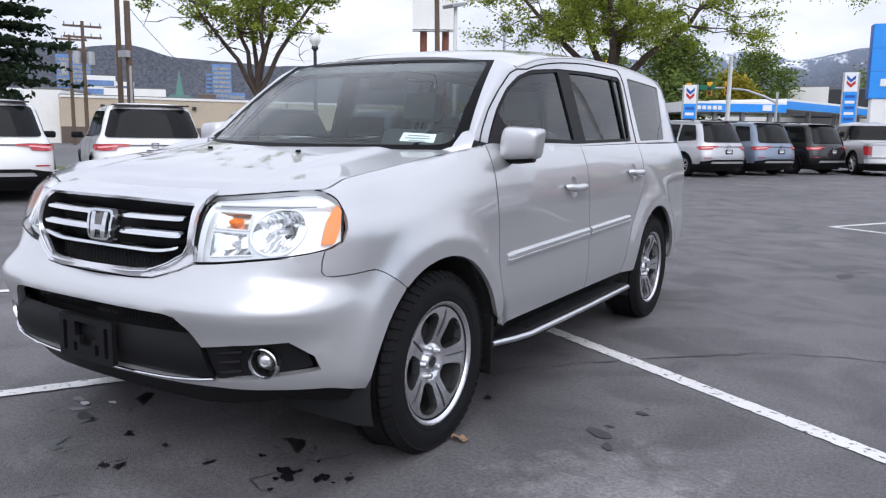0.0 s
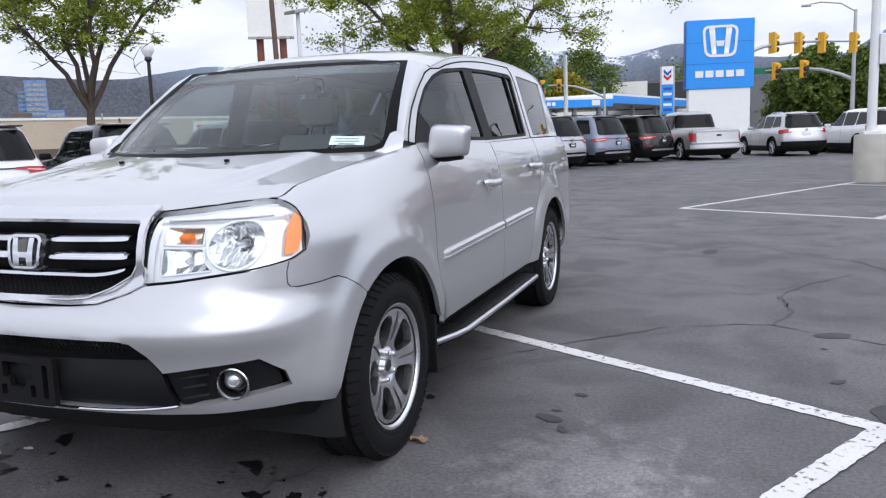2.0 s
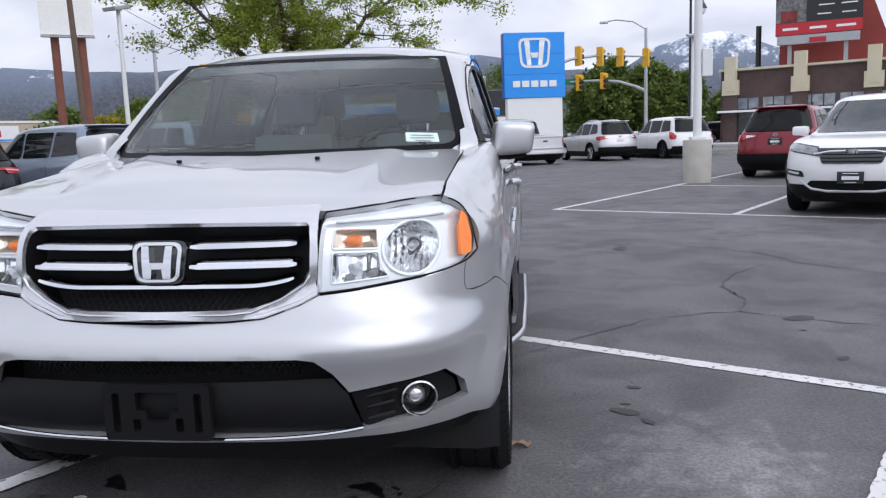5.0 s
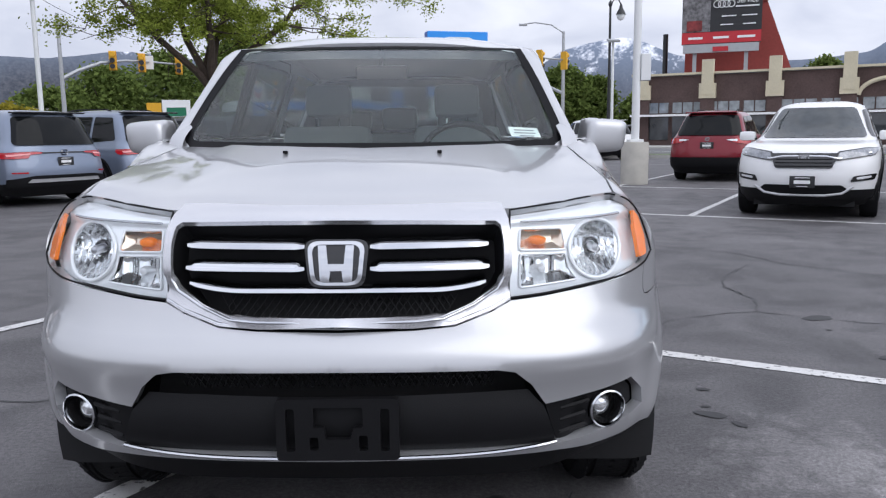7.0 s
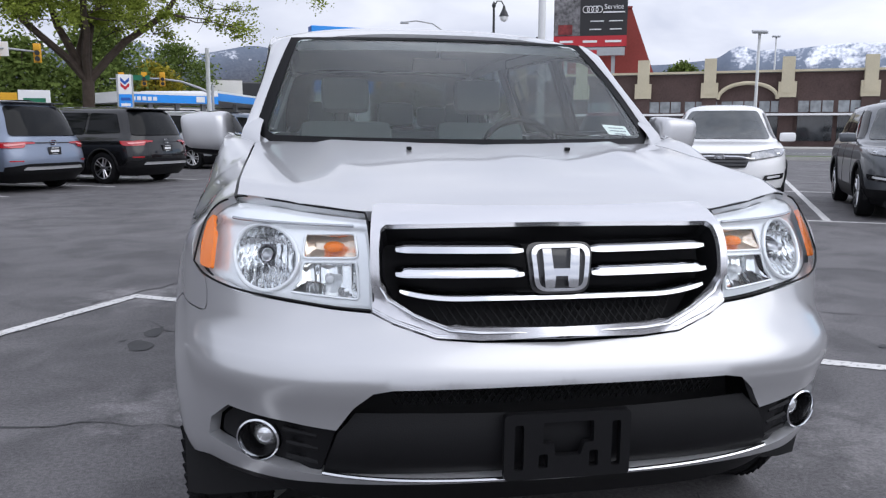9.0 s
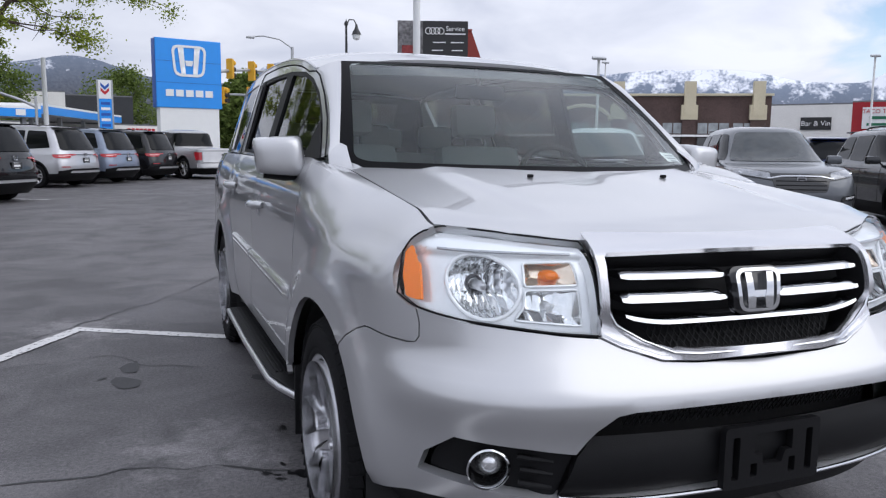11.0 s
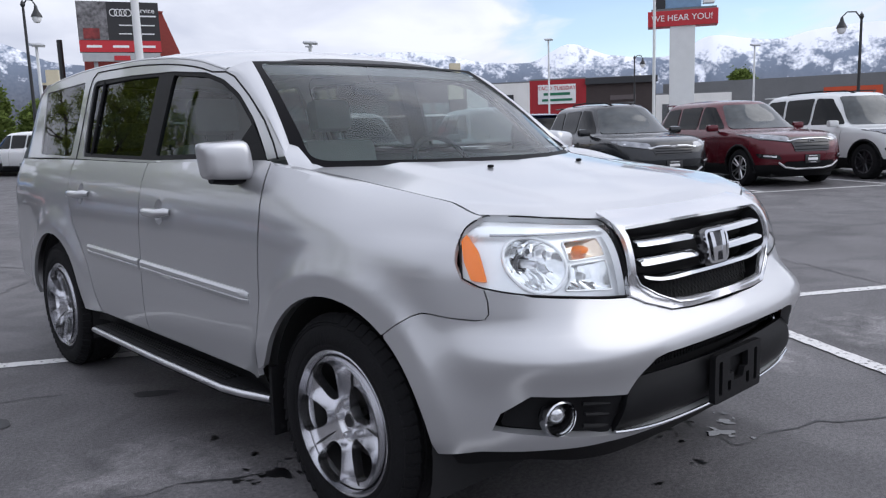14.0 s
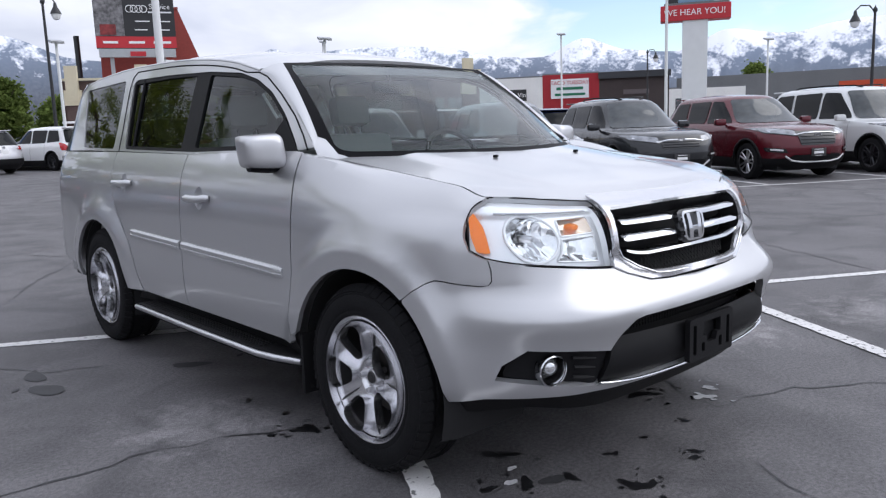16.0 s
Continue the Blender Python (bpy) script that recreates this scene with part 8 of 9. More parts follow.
# blue dealer sign on its white base
def dealer_sign():
    s = empty("pylon_sign", (1.45, 43.3, 0), 14)
    tagged(s, "blue dealer pylon sign on a white base", "sign")
    part("base", box(bmesh.new(), -1.62, -0.32, -0.05, 1.62, 0.32, 3.3, 0.02), SIGN_WHITE, s, "white base", False)
    part("cabinet", box(bmesh.new(), -1.78, -0.38, 3.3, 1.78, 0.38, 6.95, 0.03), SIGN_BLUE, s, "blue sign cabinet", False)
    part("side_band", box(bmesh.new(), -1.80, -0.30, 3.32, -1.775, 0.30, 6.93), SIGN_DEEP, s, "", False)
    for z in (4.62, 5.75):
        part("cabinet_seam", box(bmesh.new(), -1.77, -0.388, z, 1.77, -0.38, z + 0.02), SIGN_DEEP, s, "", False)
    fn = lambda x, z: Vector((x, -0.42, 5.80 + z))
    def flip(b):
        bmesh.ops.recalc_face_normals(b, faces=b.faces)
        return b
    part("logo_ring", flip(sheet(rounded([(-0.82, -0.83), (0.82, -0.83), (0.96, 0.83), (-0.96, 0.83)], 0.42, 8), fn, 0.2, 0.04, [rounded([(-0.70, -0.70), (0.70, -0.70), (0.82, 0.71), (-0.82, 0.71)], 0.34, 8)])), SIGN_WHITE, s, "white rounded ring")
    for sg in (1, -1):
        part("logo_upright", flip(sheet([(sg * 0.30, 0.70), (sg * 0.60, 0.70), (sg * 0.44, -0.69), (sg * 0.20, -0.69)], fn, 0.2, 0.04)), SIGN_WHITE, s)
    part("logo_cross", flip(sheet([(-0.22, 0.02), (0.22, 0.02), (0.16, -0.26), (-0.16, -0.26)], fn, 0.2, 0.04)), SIGN_WHITE, s)
    for k in range(5):
        x = -1.30 + k * 0.535
        part("word_bar", box(bmesh.new(), x, -0.42, 3.90, x + 0.42, -0.38, 4.26, 0.01), SIGN_WHITE, s, "", False)


dealer_sign()

# petrol station
GA, GB, GC = polar(*E1, 104.4, 80), polar(*E1, 98.0, 84), polar(*E1, 92.6, 112)
def canopy(a, b, z0, z1, depth, label):
    th = empty("station_canopy", (a.x, a.y, 0))
    tagged(th, label, "canopy")
    inv = Matrix.Translation((-a.x, -a.y, 0))
    bm, m, L = face_box(a, b, depth, z0, z1)
    bm.transform(inv)
    part("roof", bm, SIGN_WHITE, th, smooth=False)
    m = inv @ m
    panel(th, m, "blue_fascia", 0, z0 + 0.02, L, z1 - 0.22, SIGN_BLUE, 0.0, "blue fascia")
    panel(th, m, "white_line", 0, z1 - 0.22, L, z1, SIGN_WHITE, 0.0)
    for k in range(4):
        x = L * (0.08 + 0.28 * k)
        part("column", box(bmesh.new(), x - 0.2, 1.5, -0.05, x + 0.2, 1.9, z0, 0, m), GALV, th, smooth=False)
        part("pump", box(bmesh.new(), x + 0.5, 1.2, -0.05, x + 1.4, 2.0, 1.9, 0.05, m), SIGN_BLACK, th, smooth=False)
    return th, m, L
th, m, L = canopy(GA, GB, 3.75, 4.75, 9, "blue and white canopy of a petrol station")
bars(th, m, [(0.55 + 0.52 * k, 0.93 + 0.52 * k, 3.95, 4.32) for k in range(6)], SIGN_WHITE, 0.08, "word_bar")
panel(th, m, "red_blue_mark", L - 2.4, 3.90, L - 1.5, 4.45, SIGN_WHITE, 0.06)
canopy(GB, GC, 4.1, 5.1, 8, "second blue and white canopy of the station")
th, m, L = block("market_building", "cream market building behind the petrol station", polar(*E1, 104, 104), polar(*E1, 89.5, 118), 12, 3.9, OFFWHITE)
for k in range(9):
    panel(th, m, "shop_window", 1.5 + k * 3.0, 0.6, 3.9 + k * 3.0, 2.5, STORE_GLASS, 0.02)
bars(th, m, [(L - 6.5 + 0.62 * k, L - 6.05 + 0.62 * k, 2.95, 3.55) for k in range(7)], SIGN_RED, 0.08, "word_bar")
bars(th, m, [(L - 5.6 + 0.4 * k, L - 5.35 + 0.4 * k, 2.45, 2.7) for k in range(6)], SIGN_RED, 0.08, "word_bar")
block("warehouse", "white flat-roofed warehouse behind the station", polar(*E1, 98.0, 135), polar(*E1, 95.6, 135), 16, 9.2, OFFWHITE)
block("warehouse", "charcoal flat-roofed warehouse behind the station", polar(*E1, 101.8, 140), polar(*E1, 98.0, 140), 16, 7.4, DARK_WALL)
block("warehouse", "charcoal warehouse beside a white one", polar(*E1, 95.6, 135), polar(*E1, 91.5, 135), 16, 8.8, DARK_WALL)
block("warehouse", "dark grey building behind the pylon sign", polar(*E3, 88.6, 120), polar(*E3, 86.3, 120), 16, 7.4, GREY_WALL)
block("warehouse", "white building behind the pylon sign", polar(*E3, 86.3, 120), polar(*E3, 84.8, 120), 16, 7.6, OFFWHITE)


def price_sign(at, turn, label, dz=0.0):
    s = empty("price_sign", at, turn)
    s.location.z = dz
    tagged(s, label, "sign")
    for x in (-0.62, 0.62):
        part("post", box(bmesh.new(), x - 0.07, -0.12, -0.05 - dz, x + 0.07, 0.12, 7.2, 0.01), GALV, s, smooth=False)
    part("white_panel", box(bmesh.new(), -0.54, -0.15, 5.5, 0.54, 0.15, 7.2, 0.02), SIGN_WHITE, s, "white panel", False)
    for z, mt in ((6.3, SIGN_DEEP), (5.85, SIGN_RED)):
        b = sheet([(-0.36, z + 0.35), (0, z), (0.36, z + 0.35), (0.36, z + 0.65), (0, z + 0.3), (-0.36, z + 0.65)], lambda x, zz: Vector((x, -0.17, zz)), 0.3, 0.02)
        bmesh.ops.recalc_face_normals(b, faces=b.faces)
        part("pointed_stripe", b, mt, s)
    part("blue_panel", box(bmesh.new(), -0.54, -0.14, 2.7, 0.54, 0.14, 5.48, 0.02), SIGN_BLUE, s, "blue price panel", False)
    for k in range(5):
        part("price_bar", box(bmesh.new(), -0.38, -0.16, 2.95 + 0.5 * k, 0.40, -0.14, 3.2 + 0.5 * k), SIGN_WHITE if k % 2 else SIGN_DEEP, s, "", False)


price_sign(polar(*E1, 94.3, 80), 5, "tall petrol price sign in blue and white")
price_sign(polar(*E0, 104.3, 76), 14, "petrol price sign by the crossing", -1.2)


# traffic signals
def signal_head(parent, at, turn=0.0, back=False):
    h = new("signal_head")
    h.parent = parent
    h.matrix_basis = Matrix.Translation(at) @ pose(0, 0, 0, 0, 0, turn)
    me = box(bmesh.new(), -0.19, -0.12, -0.58, 0.19, 0.12, 0.58, 0.03)
    part("housing", me, SIGNAL_YELLOW, h, "yellow housing", False)
    for k in range(3):
        b = rod(bmesh.new(), (0, -0.12, 0.38 - 0.38 * k), (0, -0.34, 0.37 - 0.38 * k), 0.16, 0.16, 12)
        part("visor", b, SIGNAL_YELLOW if k == 0 else SIGN_BLACK, h)
    part("backplate", box(bmesh.new(), -0.24, 0.10, -0.62, 0.24, 0.13, 0.62), SIGNAL_YELLOW, h, "", False)


def mast(at, height, arm_to, arm_z, heads, label, turn, lamp_to=None, drop=1.4):
    s = empty("traffic_signal", at)
    tagged(s, label, "traffic light")
    at = Vector(at)
    part("pole", rod(bmesh.new(), (0, 0, -0.05), (0, 0, height), 0.16, 0.10, 14), GALV, s)
    e = Vector(arm_to) - at
    e.z = 0
    pts = [Vector((0, 0, arm_z - drop)), e * 0.12 + Vector((0, 0, arm_z - 0.6 * drop)), e * 0.3 + Vector((0, 0, arm_z - 0.18 * drop)), e * 0.5 + Vector((0, 0, arm_z)), e * 0.75 + Vector((0, 0, arm_z + 0.05)), e + Vector((0, 0, arm_z + 0.02))]
    part("mast_arm", tube(bmesh.new(), pts, [0.12, 0.115, 0.105, 0.09, 0.07, 0.055], 10), GALV, s)
    if lamp_to:
        q = Vector(lamp_to) - at
        q.z = 0
        part("lamp_arm", tube(bmesh.new(), [Vector((0, 0, height - 0.1)), q * 0.3 + Vector((0, 0, height + 0.5)), q * 0.7 + Vector((0, 0, height + 0.7)), q + Vector((0, 0, height + 0.6))], 0.05, 8), GALV, s)
        part("street_light", box(bmesh.new(), -0.3, -0.14, -0.08, 0.3, 0.14, 0.08, 0.04, Matrix.Translation(q + Vector((0, 0, height + 0.56)))), GALV, s)
    for k in heads:
        signal_head(s, e * k + Vector((0, -0.1, arm_z - 0.05)), turn)
    return s


mast(polar(*E3, 90.4, 50), 6.3, polar(*E3, 82.0, 56.2), 6.15, (0.37, 0.55, 0.72, 0.95), "traffic signal on a long curved galvanised arm", 135)
th = mast(polar(*E3, 82.34, 60.1), 8.6, polar(*E3, 88.4, 62.5), 5.08, (0.47, 0.75), "traffic signal with a street light and a lower arm", 42, polar(*E3, 85.2, 60.1), 1.0)
q = polar(*E3, 87.7, 62.2) - polar(*E3, 82.34, 60.1)
part("street_name_sign", box(bmesh.new(), -0.9, -0.14, -0.2, 0.9, -0.10, 0.25, 0.0, Matrix.Translation(q + Vector((0, 0, 5.1)))), SIGN_GREEN, th, "green street sign", False)
th = mast(polar(0.63, -2.88, 115.4, 55), 8.8, polar(0.63, -2.88, 107.9, 60), 6.25, (0.40, 0.64, 0.97), "traffic signal on a curved arm by the station", 15)
q = polar(0.63, -2.88, 110.0, 58.6) - polar(0.63, -2.88, 115.4, 55)
part("sign_plate", box(bmesh.new(), -0.35, -0.05, -0.45, 0.35, 0.0, 0.45, 0.0, Matrix.Translation(q + Vector((0, -0.2, 6.25)))), SIGN_WHITE, th, "white sign plate", False)
th = mast(polar(*E1, 98.6, 74), 5.2, polar(*E1, 105.0, 78), 5.7, (0.48, 0.66, 0.88), "traffic signal on an arm before the petrol station", 10)
q = polar(*E1, 103.2, 76.5) - polar(*E1, 98.6, 74)
part("street_name_sign", box(bmesh.new(), -0.9, -0.04, -0.2, 0.9, 0.0, 0.25, 0.0, Matrix.Translation(q + Vector((0, -0.1, 5.75)))), SIGN_GREEN, th, "green street sign", False)
th = empty("road_sign", polar(*E7, 108.8, 62), 10)
tagged(th, "green and yellow road signs on a post", "sign")
part("post", rod(bmesh.new(), (0, 0, -0.05), (0, 0, 3.6), 0.05), GALV, th)
part("green_board", box(bmesh.new(), -0.3, -0.06, 2.4, 1.7, 0, 3.9, 0.02), SIGN_WHITE, th, "white board", False)
part("green_panel", box(bmesh.new(), 0.0, -0.08, 2.7, 1.4, -0.06, 3.35), SIGN_GREEN, th, "", False)
part("yellow_board", box(bmesh.new(), -1.4, -0.05, 2.8, -0.35, 0, 3.7, 0.02), SIGNAL_YELLOW, th, "yellow board", False)
block("low_store", "long white low store beyond the crossing", polar(*E7, 114.5, 74), polar(*E7, 106.0, 78), 8, 2.5, OFFWHITE)
block("apartment_block", "grey apartment block among the trees", polar(*E7, 111.6, 150), polar(*E7, 109.6, 150), 10, 7.2, OFFWHITE)

# beige warehouse across the street, and the town behind it
th, m, L = block("beige_building", "long beige building with a brown lower wall", lot(-72, 2.4), lot(-72, 50), 18, 4.05, BEIGE)
panel(th, m, "dado", 0, 0, L, 1.45, DADO, 0.0, "brown lower wall")
panel(th, m, "coping", 0, 3.95, L, 4.15, OFFWHITE, 0.03)
for x in (3.2, 11.0, 20.0, 29.0):
    panel(th, m, "wall_lamp", x, 3.1, x + 0.35, 3.4, SIGN_BLACK, 0.05, depth=0.2)
panel(th, m, "door", 16.2, 0.0, 18.0, 2.6, CREAM, 0.06, "cream door")
panel(th, m, "wall_sign", 27.2, 2.3, 31.2, 3.7, SIGN_WHITE, 0.08, "white sign board")
bars(th, m, [(27.6, 28.6, 2.7, 3.3), (28.9, 29.6, 2.7, 3.3)], SIGN_RED, 0.14)
bars(th, m, [(27.4, 31.0, 2.36, 2.5)], SIGN_BLUE, 0.14)
block("shed", "pale grey shed beside the beige building", polar(*E0, 149.6, 78), polar(*E0, 147.4, 77), 9, 4.6, OFFWHITE)
block("depot", "white curved-roof depot behind the beige building", polar(*E0, 144.8, 150), polar(*E0, 140.9, 150), 20, 8.4, OFFWHITE)
block("brick_block", "red-brown block in the town", polar(*E0, 138.8, 220), polar(*E0, 137.6, 220), 20, 10.8, DADO)
block("depot", "pale low depot in the town", polar(*E0, 137.4, 190), polar(*E0, 131.0, 190), 20, 8.2, OFFWHITE)


def town_tower(az, d, width, z1, material, label, floors=14, cols=5):
    a, b = polar(*E0, az + math.degrees(width / d / 2), d), polar(*E0, az - math.degrees(width / d / 2), d)
    th, m, L = block("town_tower", label, a, b, width * 0.8, z1, material)
    for k in range(floors):
        z = z1 * (0.06 + 0.92 * k / floors)
        panel(th, m, "window_band", L * 0.05, z, L * 0.95, z + z1 / floors * 0.55, TOWER_GLASS if material is not TOWER_GLASS else PALE_GLASS, 0.3, depth=0.2)


town_tower(137.2, 900, 20, 73, TOWER_GLASS, "blue glass office tower in the town")
town_tower(138.0, 905, 9, 66, GREY_WALL, "grey service core beside the glass tower")
town_tower(136.2, 880, 17, 42, TOWER_GLASS, "lower glass block in the town", 7)
town_tower(147.0, 800, 16, 68, TOWER_GLASS, "blue glass tower behind the utility poles")
town_tower(146.2, 760, 18, 58, TOWER_GLASS, "second blue glass tower behind the poles")
town_tower(145.0, 420, 14, 27, OFFWHITE, "pale office block in the town", 6)
town_tower(143.7, 430, 12, 25, OFFWHITE, "pale office block with window bands", 6)
town_tower(149.2, 210, 11, 10.5, OFFWHITE, "white apartment block with balconies", 4)
town_tower(147.9, 205, 7, 9.5, GREY_WALL, "distant grey apartment block in town", 4)
th, m, L = block("spired_hall", "white hall with a green copper spire", polar(*E0, 140.65, 600), polar(*E0, 139.35, 600), 14, 25.5, OFFWHITE)
COPPER = mat("copper_green", (0.10, 0.22, 0.19), 0.7, vary=0.15)
part("spire", rod(bmesh.new(), m @ Vector((L / 2, 5, 25.5)), m @ Vector((L / 2, 5, 44)), 3.2, 0.2, 8), COPPER, th, "green copper spire")
part("cornice", box(bmesh.new(), 0, -0.6, 24, L, 12, 26.5, 0, m), COPPER, th, smooth=False)
panel(th, m, "panel", L * 0.25, 18.5, L * 0.75, 22, SIGNAL_YELLOW, 0.3)


# poles and lamps
def pole(name, label, at, h, r0, r1, material, category="pole", lean=(0, 0)):
    s = empty(name, at)
    tagged(s, label, category)
    part("pole", rod(bmesh.new(), (0, 0, -0.05), (lean[0], lean[1], h), r0, r1, 14), material, s)
    return s


def utility_pole(at, h, turn, label, arms=2, cans=0, r=0.15):
    s = pole("utility_pole", label, at, h, r, r * 0.75, WOOD_POLE)
    m = pose(0, 0, 0, 0, 0, turn)
    for k in range(arms):
        z = h - 0.35 - 0.75 * k
        part("cross_arm", box(bmesh.new(), -1.25, -0.07, z - 0.07, 1.25, 0.07, z + 0.07, 0, m), WOOD_POLE, s, smooth=False)
        for x in (-1.15, -0.55, 0.55, 1.15):
            part("insulator", rod(bmesh.new(), m @ Vector((x, 0, z + 0.07)), m @ Vector((x, 0, z + 0.28)), 0.045, 0.03, 8), GREY_WALL, s)
    for k in range(cans):
        part("transformer", rod(bmesh.new(), m @ Vector((-0.45 + 0.9 * k, -0.2, h - 3.0)), m @ Vector((-0.45 + 0.9 * k, -0.2, h - 2.1)), 0.26, 0.26, 14), GALV, s)
    return s


utility_pole(polar(*E0, 145.9, 62), 8.75, 60, "wooden utility pole with two cross arms and transformers", 2, 2)
utility_pole(polar(*E0, 146.7, 68), 8.4, 60, "wooden utility pole with cross arms by the street", 2, 1)
pole("utility_pole", "tall wooden utility pole by the street", polar(*E0, 143.75, 47), 10.0, 0.16, 0.13, WOOD_POLE)
s = pole("utility_pole", "tall wooden utility pole with meter boxes", polar(*E0, 143.15, 46), 8.0, 0.19, 0.16, WOOD_POLE)
part("meter_box", box(bmesh.new(), -0.3, -0.45, 5.05, 0.35, -0.15, 5.4, 0.02), GALV, s, smooth=False)
part("conduit", rod(bmesh.new(), (0.35, -0.2, 0), (0.35, -0.2, 4.6), 0.07), GALV, s)
pole("utility_pole", "leaning wooden utility pole by a billboard", polar(*E1, 121.7, 55), 12.5, 0.2, 0.16, WOOD_POLE, lean=(-0.45, 0.2))
pole("sign_post", "thin steel post by the street", polar(*E0, 133.8, 52), 3.4, 0.05, 0.05, GALV)
pole("sign_post", "leaning steel post by the street", polar(*E0, 132.6, 50), 3.0, 0.06, 0.06, RUST, lean=(-0.2, 0))


def flood_lamp(at, h, label, head=1, material=POLE_WHITE, r=0.08, turn=0.0):
    s = pole("lot_lamp", label, at, h, r, r * 0.8, material, "street lamp")
    for k in range(head):
        x = (k - (head - 1) / 2) * (0.55 if head < 3 else 0.26)
        w = 0.28 if head < 3 else 0.11
        part("lamp_head", box(bmesh.new(), -w, -0.35, 0, w, 0.25, 0.12, 0.02, pose(x, 0, h - 0.02, 12, 0, turn)), GALV if material is POLE_WHITE else material, s, smooth=False)
    return s


flood_lamp((-11.6, 21.1, 0), 5.55, "white lot lamp with a flat head", 1, turn=-20)
flood_lamp((-4.45, 30.7, 0), 4.45, "slim white lot pole", 0, r=0.10)
flood_lamp((9.2, 37.5, 0), 5.7, "slim white lot lamp by the verge", 1)
flood_lamp((44.8, 36.5, 0), 7.6, "white lot lamp with a flat head", 1, turn=-40)
flood_lamp((54.3, 25.0, 0), 6.5, "white lot lamp with a flat head", 1, turn=-40)
flood_lamp((39.4, 60.5, 0), 9.2, "lot lamp with three heads", 3, turn=-35)
flood_lamp((20.4, 31.9, 0), 5.75, "white lot lamp with three small heads", 3, turn=-25)
s = flood_lamp((4.83, 15.35, 0), 7.2, "white lot lamp on a round concrete base", 2, r=0.095)
part("concrete_base", lathe(bmesh.new(), [(0, -0.05), (0.31, -0.05), (0.315, 0.93), (0.295, 0.965), (0, 0.965)], 36), CONCRETE, s, "round concrete base")
part("base_flange", box(bmesh.new(), -0.16, -0.16, 0.965, 0.16, 0.16, 1.03, 0.01), POLE_WHITE, s, smooth=False)
part("control_box", box(bmesh.new(), 0.08, -0.1, 2.35, 0.30, 0.1, 2.95, 0.02), POLE_WHITE, s, "white control box", False)


def acorn_lamp(at, h, label, reach=(0.55, -0.1)):
    s = pole("street_lamp", label, at, h, 0.10, 0.06, POLE_BLACK, "street lamp")
    x, y = reach
    part("lamp_arm", tube(bmesh.new(), [(0, 0, h - 0.9), (0, 0, h - 0.1), (x * 0.3, y * 0.3, h + 0.25), (x * 0.75, y * 0.75, h + 0.25), (x, y, h)], 0.035, 8), POLE_BLACK, s)
    part("finial", lathe(bmesh.new(), [(0, 0.3), (0.03, 0.2), (0.10, 0.1), (0.12, 0), (0.07, -0.1)], 14, Matrix.Translation((0, 0, h))), POLE_BLACK, s)
    m = Matrix.Translation((x, y, h - 0.55))
    part("lamp_hood", lathe(bmesh.new(), [(0.0, 0.58), (0.06, 0.55), (0.10, 0.35), (0.22, 0.12), (0.27, 0.0), (0.24, 0.0)], 20, m), POLE_BLACK, s)
    part("globe", lathe(bmesh.new(), [(0.22, 0.0), (0.21, -0.14), (0.14, -0.26), (0, -0.31)], 20, m), SIGN_WHITE, s, "white glass globe")


acorn_lamp((9.75, 40.8, 0), 8.0, "black street lamp with a hanging globe")
acorn_lamp((41.5, 13.3, 0), 6.2, "black street lamp with a hanging globe", (-0.95, 0.6))
acorn_lamp(polar(*EZ, 33.4, 75), 7.0, "black street lamp with a hanging globe by the shops", (0.7, -0.4))
s = pole("street_lamp", "black street lamp with an upright acorn globe", (-20.9, 24.6, 0), 4.9, 0.10, 0.07, POLE_BLACK, "street lamp")
part("collar", lathe(bmesh.new(), [(0.08, 0), (0.16, 0.1), (0.14, 0.2), (0.05, 0.22)], 16, Matrix.Translation((0, 0, 4.8))), POLE_BLACK, s)
part("globe", lathe(bmesh.new(), [(0.12, 0), (0.24, 0.2), (0.25, 0.4), (0.14, 0.62), (0, 0.7)], 20, Matrix.Translation((0, 0, 5.0))), SIGN_WHITE, s, "white glass globe")

# billboard on rusty posts
bp = polar(*E1, 122.1, 62)
s = empty("billboard", bp, 32)
tagged(s, "white billboard on two rust-brown posts", "billboard")
for x in (-0.85, 0.85):
    part("post", rod(bmesh.new(), (x, 0, -0.05), (x, 0, 9.3), 0.28, 0.28, 14), RUST, s)
part("board", box(bmesh.new(), -1.7, -0.35, 9.2, 1.7, 0.35, 13.5, 0.02), OFFWHITE, s, "blank white board", False)
part("catwalk", box(bmesh.new(), -1.7, -0.8, 9.0, 1.7, -0.35, 9.1), GALV, s, smooth=False)

# brick shopping arcade with cream pilasters
MV = 59.8
th, m, L = block("shopping_arcade", "brown brick shopping arcade with cream pilasters", lot(-16.2, MV), lot(15.6, MV), 18, 5.35, BRICK)
panel(th, m, "coping", -0.1, 5.40, L + 0.1, 5.56, CREAM, 0.05, "cream coping", 0.2)
for k in range(12):
    panel(th, m, "shop_window", 0.5 + k * 2.6, 0.5, 2.8 + k * 2.6, 2.25, STORE_GLASS, 0.01, "dark shop window")
    for j in range(3):
        panel(th, m, "upper_window", 0.5 + k * 2.6 + j * 0.79, 2.55, 1.20 + k * 2.6 + j * 0.79, 3.35, PALE_GLASS, 0.01)
panel(th, m, "canopy_beam", 0.0, 2.3, L, 2.45, SIGN_WHITE, 0.10, "", 0.8)
